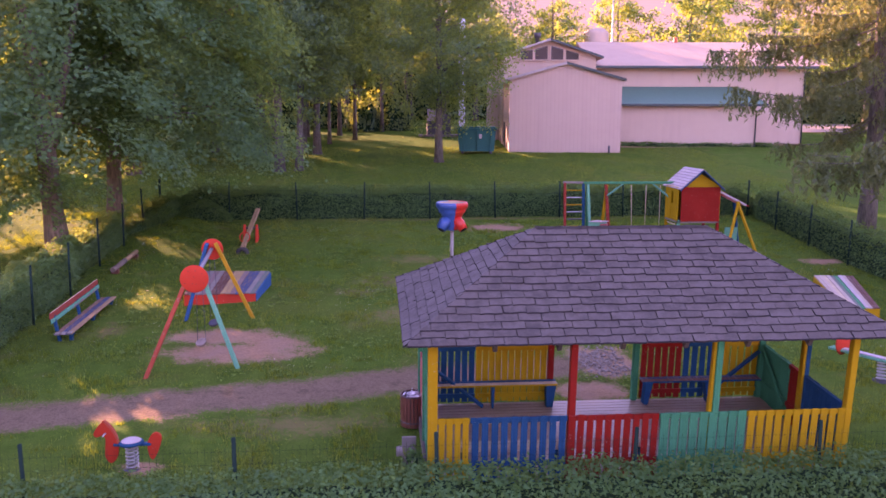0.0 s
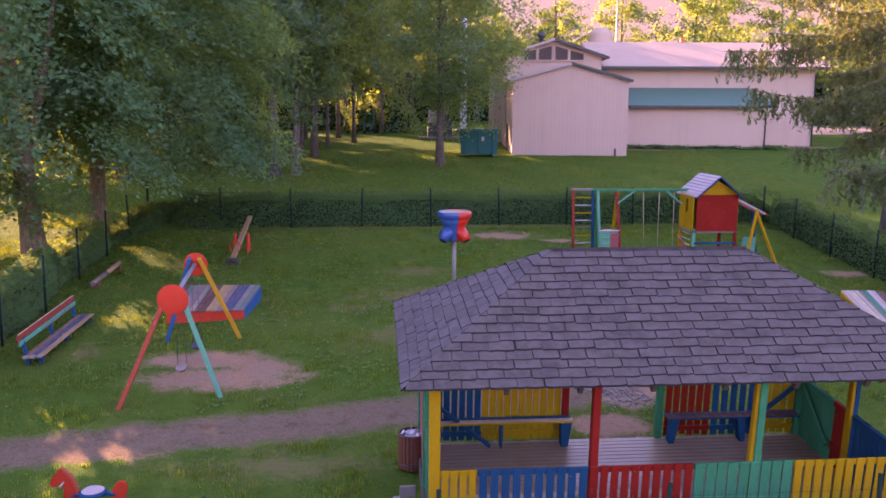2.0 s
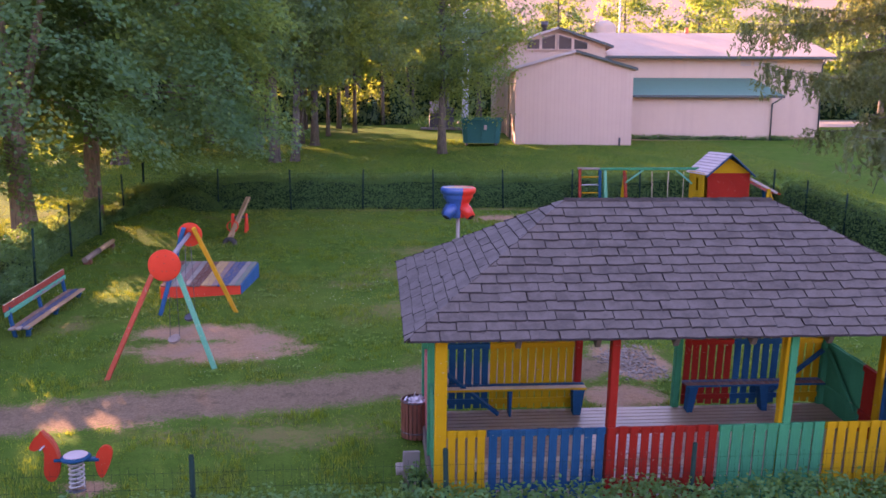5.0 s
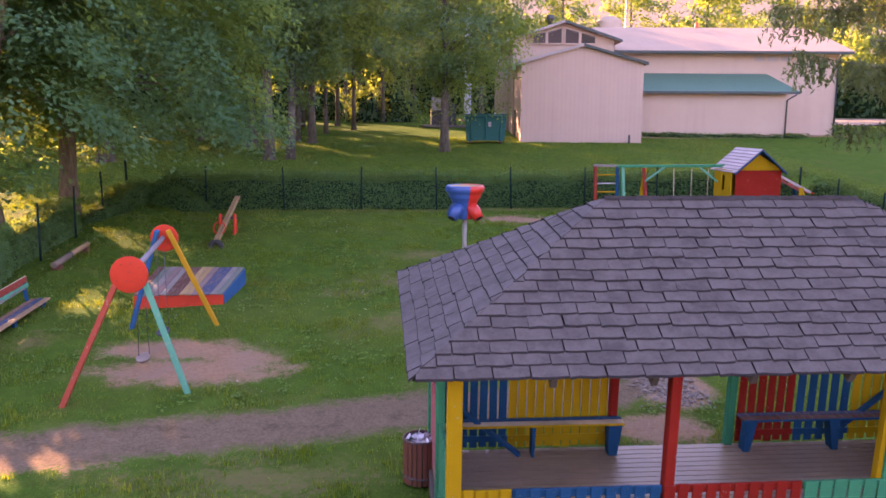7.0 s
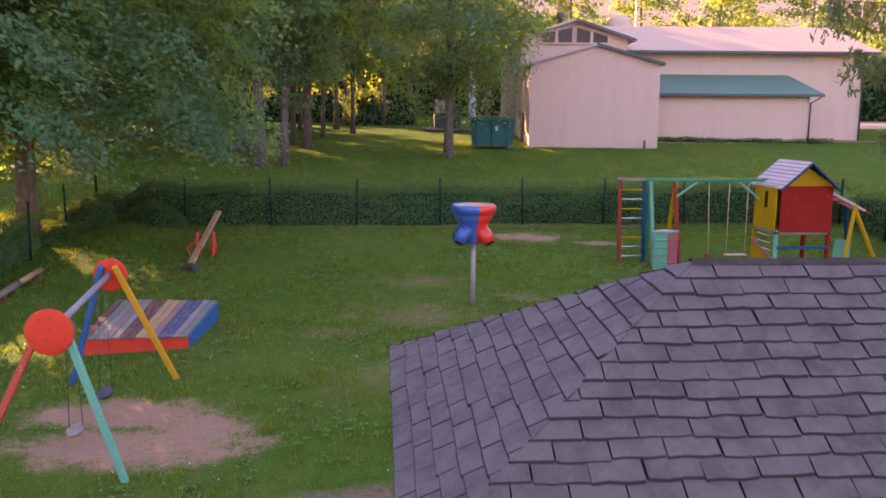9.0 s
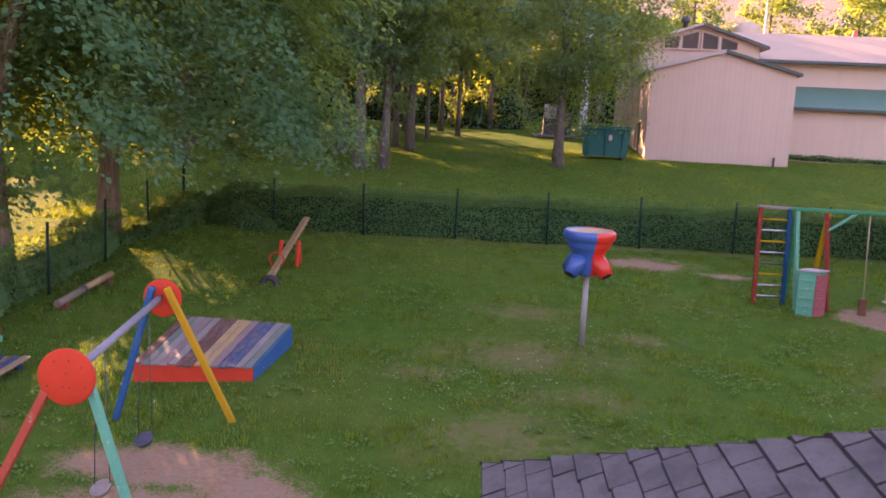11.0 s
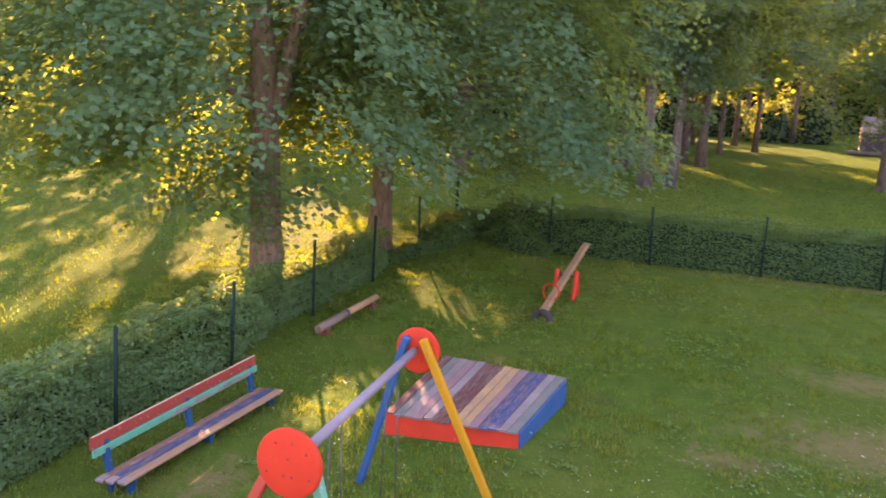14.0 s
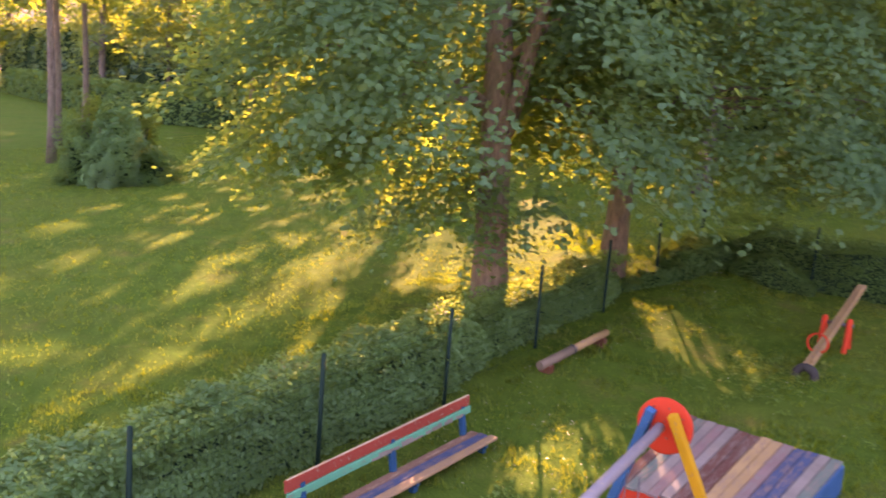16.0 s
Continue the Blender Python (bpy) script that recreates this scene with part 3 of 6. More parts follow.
    # flat rosettes of plantain and dandelion, in colonies
    own = np.random.default_rng(91)
    x, y = own.uniform(-7, 13, 9000), own.uniform(17.5, 35, 9000)
    thick = np.array([noise.noise((px * 0.45, py * 0.45, 11.0)) + 0.5 * noise.noise((px * 1.6, py * 1.6, 4.0)) for px, py in zip(x, y)])
    keep = (thick > 0.19) & ~is_bare(x, y) & ~((x > -5.8) & (x < -3.2) & (y > 24.6) & (y < 27.4))
    x, y = np.repeat(x[keep], 6), np.repeat(y[keep], 6)
    a = own.uniform(0, 6.28, len(x))
    c = np.stack([x + np.cos(a) * 0.05, y + np.sin(a) * 0.05, gza(y, x) + own.uniform(0.03, 0.075, len(x))], 1)
    ob = part("lawn_weeds", leaf_cloud("lawn_weeds", c, own.uniform(0.035, 0.085, len(c)), "oval", np.stack([np.cos(a) * 0.4, np.sin(a) * 0.4, np.full(len(a), 1.4)], 1), 0, 7), LEAF_WEED)
    tagged(ob, "flat rosettes of broad-leaved weeds growing in the lawn", "weeds", kind="stuff")


build_grass()

# ---------------------------------------------------------------- buildings behind the lawn
BUILD_TURN = -4.7
BX, BY = 9.85, 60.7


def gable_house(parent, name, x0, x1, y0, y1, base, eave, peak, wall_mat, roof_mat, over=0.35):
    """A block with its gable to the front: wall and two roof slopes."""
    mid = (x0 + x1) / 2
    wall = part(name, prism([(x0, base), (x1, base), (x1, eave), (mid, peak), (x0, eave)], y0, y1), wall_mat, parent)
    slope = (peak - eave) / (mid - x0)
    for a, s in ((x0, -1), (x1, 1)):
        low = eave - slope * over
        bm = prism([(a + s * over, low), (mid, peak), (mid, peak + 0.14), (a + s * over, low + 0.14)], y0 - over, y1)
        roof = part("roof", bm, roof_mat, parent)
        part("verge_board", prism([(a + s * over, low - 0.02), (mid, peak - 0.02), (mid, peak + 0.16), (a + s * over, low + 0.16)], y0 - over - 0.05, y0 - over - 0.003), TRIM_DARK if s > 0 else VENT_GREY, roof)
    return wall


def build_hall():
    hall = thing("community_hall", "pale pink plastered hall with sheet metal roof and green lean-to", "building", (BX, BY, 0), BUILD_TURN)
    g = 3.0
    gable_house(hall, "annex_wall", -0.1, 7.95, 0, 9.5, g, 8.5, 9.62, BOARD_WALL, TIN, 0.25)
    gable_house(hall, "gable_wall", -0.2, 7.1, 6, 18, g, 10.55, 11.75, PLASTER, TIN, 0.5)
    # two pairs of attic windows that follow the slope of the gable
    for x0, x1, z0, z1 in ((1.15, 2.15, 10.95, 11.1), (2.25, 3.32, 11.12, 11.42), (3.5, 4.55, 11.4, 11.12), (4.65, 5.75, 11.1, 10.8)):
        w = part("window", prism([(x0, 10.25), (x1, 10.25), (x1, z1 - 0.04), (x0, z0 - 0.04)], 5.90, 5.997), DARK_STEEL, hall)
        part("pane", prism([(x0 + 0.08, 10.33), (x1 - 0.08, 10.33), (x1 - 0.08, z1 - 0.13), (x0 + 0.08, z0 - 0.13)], 5.885, 5.898), GLASS, w)
        fr = bmesh.new()
        for a, b in (((x0, 10.25), (x1, 10.25)), ((x1, 10.25), (x1, z1)), ((x1, z1), (x0, z0)), ((x0, z0), (x0, 10.25))):
            beam((a[0], 5.87, a[1]), (b[0], 5.87, b[1]), 0.09, 0.06, 0, fr, (0, 1, 0))
        part("frame", fr, PLASTER, w)
    # the long hall
    part("hall_wall", prism([(7.15, g), (24.4, g), (24.4, 10.0), (7.15, 10.0)], 8, 22), PLASTER, hall)
    roof = part("hall_roof", prism([(7.3, 9.95), (16, 12.5), (22.5, 10.0), (22.5, 9.85), (16, 12.3), (7.3, 9.8)], 7.12, 25.2, "x"), TIN, hall)
    part("gutter", box((17.9, 0.14, 0.2), (16.15, 7.2, 9.82), 0.03), TRIM_DARK, hall)
    for x in (24.1,):
        part("downpipe", tube([(x + 0.3, 7.5, 9.8), (x + 0.2, 7.88, 9.3), (x + 0.2, 7.9, 3.5)], 0.06, 8), TRIM_DARK, hall)
    for x in (18.4, 19.4, 20.4):
        part("vent_grille", box((0.8, 0.05, 0.4), (x, 7.97, 9.45), 0.01), VENT_GREY, hall)
    part("roof_cap", lathe([(0.0, 12.95), (0.16, 12.9), (0.2, 12.4), (0.2, 12.2)], 12), ORANGE, hall).location = (15.9, 16, 0)
    part("chimney_pipe", lathe([(0.0, 12.6), (0.28, 12.58), (0.28, 12.2), (0.17, 12.18), (0.17, 11.4)], 12), DARK_STEEL, hall).location = (2.75, 8.5, 0)
    # lean-to with the green roof
    part("lean_to_wall", prism([(9.0 - 1.05, g), (19.4, g), (19.4, 6.75), (7.95, 6.75)], 5, 8), PLASTER, hall)
    part("lean_to_roof", prism([(7.96, 6.72), (20.2, 6.72), (20.2, 6.9), (7.96, 6.9)], 4.45, 4.6), TRIM_DARK, hall)
    bm = bmesh.new()
    low, high = [(7.96, 4.5, 6.9), (20.2, 4.5, 6.9)], [(19.0, 7.99, 8.32), (7.96, 7.99, 8.32)]
    vs = [bm.verts.new(p) for p in low + high]
    vb = [bm.verts.new((p[0], p[1], p[2] - 0.12)) for p in low + high]
    bm.faces.new(vs)
    bm.faces.new(vb[::-1])
    for i in range(4):
        bm.faces.new((vs[i], vb[i], vb[(i + 1) % 4], vs[(i + 1) % 4]))
    bmesh.ops.recalc_face_normals(bm, faces=bm.faces)
    part("green_roof", bm, ROOF_GREEN, hall)
    part("downpipe", tube([(20.0, 4.55, 6.7), (19.45, 4.9, 6.3), (19.45, 4.93, 3.4)], 0.06, 8), TRIM_DARK, hall)
    part("ground_pipe", tube([(7.1, -0.25, 3.2), (7.1, -0.25, 3.85)], 0.07, 8), DARK_STEEL, hall)
    # old wing behind the annex, with its sunlit side and a door
    part("side_wall", box((0.7, 7.0, 6.8), (-0.55, 13.0, 6.2), 0.01), PLASTER, hall)
    part("side_door", box((0.06, 1.0, 2.1), (-0.13, 4.4, 4.45), 0.01), DARK_STEEL, hall)
    part("side_door", box((0.06, 1.0, 2.1), (-0.13, 7.6, 4.6), 0.01), BROWN_SLAT, hall)
    return hall


build_hall()


def build_silo(x, y):
    s = thing("storage_silo", "pale rounded steel silo behind the hall roof", "silo", (x, y, gz(y)))
    part("shell", lathe([(0.0, 11.0), (0.8, 10.9), (1.35, 10.5), (1.45, 10.2), (1.45, 0.0)], 24), PLASTER, s)
    part("mast", tube([(1.9, 0, 0), (1.9, 0, 15)], [0.12, 0.07], 8), STEEL, s)


build_silo(26, 99)


def build_skip(x, y, turn):
    s = thing("waste_skip", "green steel waste skip standing beside the hall", "skip", (x, y, gz(y)), turn)
    part("body", prism([(-1.2, 0.15), (1.2, 0.15), (1.35, 1.75), (-1.35, 1.75)], -0.8, 0.8), SKIP_GREEN, s)
    for i in range(3):
        xx = -0.9 + i * 0.9
        part("rib", beam((xx, -0.84, 0.2), (xx * 1.12, -0.84, 1.7), 0.07, 0.08, 0.01), SKIP_GREEN, s)
    part("lid", box((2.8, 1.75, 0.1), (0, 0, 1.82), 0.03), SKIP_GREEN, s)
    part("rim", box((2.85, 0.1, 0.12), (0, -0.85, 1.7), 0.02), SKIP_GREEN, s)
    part("sign_plate", box((0.18, 0.01, 0.3), (0.25, -0.885, 1.2), 0), PALE, s, "small pale plate")
    for xx in (-1.0, 1.0):
        part("skid", box((0.14, 1.5, 0.15), (xx, 0, 0.075), 0.01), DARK_STEEL, s)


build_skip(7.3, 60.0, BUILD_TURN)


def build_box_shed(x, y):
    s = thing("notice_cabinet", "dark metal cabinet with a pale board on a low platform", "cabinet", (x, y, gz(y)))
    part("cabinet_body", box((2.0, 0.8, 1.7), (0, 0, 1.0), 0.02), DARK_STEEL, s)
    part("pale_board", box((1.1, 0.05, 1.0), (-0.45, -0.44, 1.85), 0.01), PALE, s)
    part("platform", box((3.4, 1.4, 0.2), (0, 0, 0.1), 0.02), GREY_WOOD, s)


build_box_shed(5.6, 73)


def build_stack(x, y, top):
    """A slim white flue behind the trees."""
    s = thing("flue_stack", "tall slim white steel flue behind the trees", "chimney", (x, y, gz(y)))
    h = top - gz(y)
    part("pipe", lathe([(0.32, 0.0), (0.32, h - 0.5), (0.28, h - 0.45), (0.28, h), (0.2, h)], 20), BIN_LINER, s)
    for z in (h * 0.35, h * 0.7):
        part("band", lathe([(0.33, z), (0.35, z + 0.05), (0.33, z + 0.1)], 20), STEEL, s)
    part("base_slab", box((1.4, 1.4, 0.2), (0, 0, 0.05), 0.02), GREY_WOOD, s)


build_stack(8.85, 85.0, 15.4)


def build_road():
    bm = bmesh.new()
    ys = np.linspace(78, 95, 10)
    rows = []
    for x in np.linspace(37, 80, 14):
        rows.append([bm.verts.new((x, y, gz(y) + 0.09)) for y in ys])
    for a, b in zip(rows, rows[1:]):
        for k in range(len(a) - 1):
            bm.faces.new((a[k], b[k], b[k + 1], a[k + 1]))
    m, t, p = nodes_of("pale_gravel")
    n = noise_tex(t, 3, 6, 0.7, world_pos(t))
    t.links.new(mixc(t, n, (0.17, 0.135, 0.115), (0.27, 0.22, 0.19)), p.inputs["Base Color"])
    p.inputs["Roughness"].default_value = 0.9
    tagged(part("gravel_yard", bm, m), "pale gravel yard beside the hall", "yard", kind="structure")


build_road()

# ---------------------------------------------------------------- the pavilion
GX0, GX1, GYF, GYB, GFL = 0.9, 7.88, 13.03, 16.15, -0.06
EX0, EX1, EY0, EY1, EZ = 0.46, 8.62, 12.8, 16.81, 2.37
EZF = EZ + 0.02   # the front eave sits a little higher
RX0, RX1, RY, RZ = 2.85, 5.93, 14.85, 3.79


def side_x(y):
    return GX1 - 0.01 * (y - GYF)


def fence_panel(parent, a, b, z0, z1, material, count, wide, flip=1, rails=(0.22, 0.9), thick=0.022):
    """Upright boards on two rails between plan points a and b. One part per board."""
    a, b = Vector((*a, 0)), Vector((*b, 0))
    along = (b - a).normalized()
    out = Vector((along.y, -along.x, 0)) * flip
    turn = math.degrees(math.atan2(along.y, along.x))
    length = (b - a).length
    me = mesh_of("board", box((wide, thick, z1 - z0), (0, 0, 0), 0.004))
    me.materials.append(material)
    for i in range(count):
        s = (i + 0.5) * length / count
        c = a + along * s + out * 0.03
        ob = new("board", me)
        ob.parent = parent
        ob.matrix_basis = pose(c.x, c.y, (z0 + z1) / 2 + random.uniform(-0.012, 0.012), 0, random.uniform(-0.6, 0.6), turn)
    for f in rails:
        z = z0 + (z1 - z0) * f
        part("rail", beam((a.x, a.y, z), (b.x, b.y, z), 0.035, 0.09, 0.004), material, parent)


def inner_bench(parent, x0, x1, y, z, back_mat, front_mat, edge_mat, panels):
    """A plank bench along the back boards. panels: places of the wide end supports; one slim leg stands between."""
    part("seat_board", box((x1 - x0, 0.10, 0.035), ((x0 + x1) / 2, y - 0.06, z), 0.006), back_mat, parent)
    part("seat_board", box((x1 - x0, 0.12, 0.035), ((x0 + x1) / 2, y - 0.18, z), 0.006), front_mat, parent)
    part("seat_edge", box((x1 - x0, 0.03, 0.03), ((x0 + x1) / 2, y - 0.258, z - 0.003), 0.006), edge_mat, parent)
    for xx, w, lean in panels:
        h = z - GFL - 0.02
        part("leg", prism([(xx - w * 0.3, GFL), (xx + w * 0.3, GFL), (xx + lean + w * 0.5, GFL + h), (xx + lean - w * 0.5, GFL + h)], y - 0.24, y - 0.06), BLUE, parent)


def build_pavilion():
    p = thing("pavilion", "open wooden pavilion with grey shingle roof and multicoloured boarded sides", "pavilion")
    # it follows the slope of the ground
    p.matrix_basis = Matrix.Translation((0, 12.95, 0)) @ Matrix.Rotation(radians(4.7), 4, 'X') @ Matrix.Translation((0, -12.95, 0))
    # floor of boards
    n = 24
    fl = part("floor_frame", box((GX1 - GX0 + 0.15, GYB - GYF + 0.1, 0.35), ((GX0 + GX1) / 2, (GYF + GYB) / 2, GFL - 0.21), 0.01), SOFFIT, p)
    w = (GYB - GYF) / n
    me = mesh_of("floor_board", box((GX1 - GX0 + 0.2, w - 0.012, 0.03), (0, 0, 0), 0.004))
    me.materials.append(DECK)
    for i in range(n):
        ob = new("floor_board", me)
        ob.parent = fl
        ob.location = ((GX0 + GX1) / 2 + 0.1, GYF + (i + 0.5) * w, GFL - 0.01)
    # posts
    top = EZ + 0.02

    def post(x, y, mt, mt2=None):
        w = 0.055 if mt2 else 0.11
        part("post", box((w, 0.13, top + 0.45), (x - (0.13 - w) / 2, y, (top - 0.45) / 2), 0.008), mt, p)
        if mt2:
            part("post", box((0.085, 0.125, top + 0.45), (x + 0.034, y, (top - 0.45) / 2), 0.008), mt2, p)
    part("post", box((0.155, 0.13, top + 0.45), (GX0, GYF, (top - 0.45) / 2), 0.008), YELLOW, p)
    post(3.18, GYF, RED)
    part("post", beam((5.475, GYF + 0.02, -0.44), (5.51, GYF + 0.02, top), 0.07, 0.10, 0.006, None, (0, 1, 0)), YELLOW, p)
    part("post", box((0.105, 0.13, top + 0.45), (5.57, GYF, (top - 0.45) / 2), 0.008), GREEN, p)
    post(GX1, GYF, YELLOW)
    post(GX0, GYB, GREEN)
    post(3.5, GYB, RED)
    post(5.24, GYB, GREEN)
    post(side_x(GYB), GYB, GREEN)
    post(side_x(14.5), 14.5, YELLOW, BLUE)
    post(GX0, 14.7, GREEN)
    # plates under the eaves
    for a, b in (((GX0, GYF), (GX1, GYF)), ((GX0, GYB), (side_x(GYB), GYB)), ((GX0, GYF), (GX0, GYB)), ((GX1, GYF), (side_x(GYB), GYB))):
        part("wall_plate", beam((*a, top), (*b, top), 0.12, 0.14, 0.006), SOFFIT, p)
    # front boards, colour by colour
    f = GYF - 0.04
    for x0, x1, mt, cnt, wd in ((0.98, 1.5, YELLOW, 4, 0.10), (1.51, 3.1, BLUE, 10, 0.110), (3.24, 4.63, RED, 9, 0.108), (4.64, 6.11, GREEN, 9, 0.142), (6.12, 7.82, YELLOW, 11, 0.116)):
        fence_panel(p, (x0, f), (x1, f), -0.08, 1.11, mt, cnt, wd, 1, (0.3, 0.95))
    # a bench stands inside against the front boards; its pale colour holds the sky's sheen
    for k in (0, 1):
        part("seat_board", box((3.3, 0.15, 0.035), (2.95, GYF + 0.12 + k * 0.165, 0.47), 0.006), PALE_WOOD, p)
    for xx in (1.45, 2.95, 4.45):
        part("bench_leg", box((0.09, 0.26, 0.50), (xx, GYF + 0.2, 0.2), 0.006), BLUE, p)
    part("red_post_board", box((0.12, 0.03, 1.18), (3.17, f - 0.04, 0.52), 0.005), RED, p)
    # back boards, with braces and benches inside
    b = GYB
    for x0, x1, mt, cnt, wd in ((1.0, 1.97, BLUE, 7, 0.11), (1.98, 3.42, YELLOW, 11, 0.112), (5.34, 6.2, RED, 6, 0.115), (6.21, 7.05, BLUE, 5, 0.115), (7.06, 7.8, YELLOW, 5, 0.115)):
        fence_panel(p, (x0, b), (x1, b), -0.04, 1.19, mt, cnt, wd, -1, (0.12, 0.93))
    part("top_rail", box((2.5, 0.1, 0.035), (2.22, b, 1.215), 0.005), PALE_WOOD, p)
    part("top_rail", box((2.5, 0.1, 0.035), (6.56, b, 1.215), 0.005), PALE_WOOD, p)
    part("brace", beam((1.0, b - 0.10, 0.85), (2.1, b - 0.30, 0.0), 0.1, 0.05, 0.004), BLUE, p)
    part("brace", beam((6.9, b - 0.06, 0.2), (7.78, b - 0.06, 0.95), 0.1, 0.04, 0.004), BLUE, p)
    inner_bench(p, 1.05, 3.58, b - 0.05, 0.43, BLUE, PALE_WOOD, YELLOW, ((3.44, 0.20, 0.02), (2.3, 0.06, 0.0)))
    inner_bench(p, 5.3, 7.75, b - 0.05, 0.43, WORN_BLUE, WORN_RED, BLUE, ((5.40, 0.15, 0.05), (6.72, 0.15, -0.05)))
    # sides
    fence_panel(p, (side_x(13.12), 13.12), (side_x(14.42), 14.42), -0.05, 1.11, BLUE, 9, 0.13, 1, (0.3, 0.95))
    fence_panel(p, (side_x(14.6), 14.6), (side_x(15.0), 15.0), -0.05, 1.11, RED, 3, 0.14, 1, (0.3, 0.95))
    fence_panel(p, (side_x(15.0), 15.0), (side_x(16.05), 16.05), -0.05, 1.11, GREEN, 9, 0.15, 1, (0.3, 0.95))
    part("brace", beam((side_x(15.05) - 0.05, 15.05, 0.25), (side_x(16.0) - 0.05, 16.0, 0.98), 0.05, 0.1, 0.004), GREEN, p)
    fence_panel(p, (GX0 + 0.01, 13.12), (GX0 + 0.01, 14.6), -0.05, 1.11, GREEN, 10, 0.12, -1, (0.3, 0.95))
    fence_panel(p, (GX0 + 0.01, 14.8), (GX0 + 0.01, 16.05), -0.05, 1.11, PINK, 9, 0.12, -1, (0.3, 0.95))
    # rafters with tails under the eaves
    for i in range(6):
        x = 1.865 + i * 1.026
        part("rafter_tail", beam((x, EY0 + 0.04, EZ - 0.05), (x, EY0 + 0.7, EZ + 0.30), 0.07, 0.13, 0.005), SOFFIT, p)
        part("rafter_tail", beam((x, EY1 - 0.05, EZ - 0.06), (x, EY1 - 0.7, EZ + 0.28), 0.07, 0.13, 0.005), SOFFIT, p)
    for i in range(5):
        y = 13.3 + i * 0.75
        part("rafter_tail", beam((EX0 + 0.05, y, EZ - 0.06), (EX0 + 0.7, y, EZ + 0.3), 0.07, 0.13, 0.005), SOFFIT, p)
    # roof deck
    bm = bmesh.new()
    low = [(EX0, EY0, EZF), (EX1, EY0, EZF), (EX1, EY1, EZ), (EX0, EY1, EZ)]
    c = [bm.verts.new(v) for v in low]
    r = [bm.verts.new((RX0, RY, RZ)), bm.verts.new((RX1, RY, RZ))]
    for q in ((c[0], c[1], r[1], r[0]), (c[1], c[2], r[1]), (c[2], c[3], r[0], r[1]), (c[3], c[0], r[0])):
        bm.faces.new(q)
    bmesh.ops.solidify(bm, geom=bm.faces[:], thickness=0.04)
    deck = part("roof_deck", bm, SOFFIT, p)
    return p, deck


def clip_poly(poly, n, d):
    """Keep the side of 2D half plane where n.p <= d."""
    out = []
    for i, a in enumerate(poly):
        b = poly[(i + 1) % len(poly)]
        da, db = n[0] * a[0] + n[1] * a[1] - d, n[0] * b[0] + n[1] * b[1] - d
        if da <= 0:
            out.append(a)
        if (da < 0 < db) or (db < 0 < da):
            s = da / (da - db)
            out.append((a[0] + (b[0] - a[0]) * s, a[1] + (b[1] - a[1]) * s))
    return out


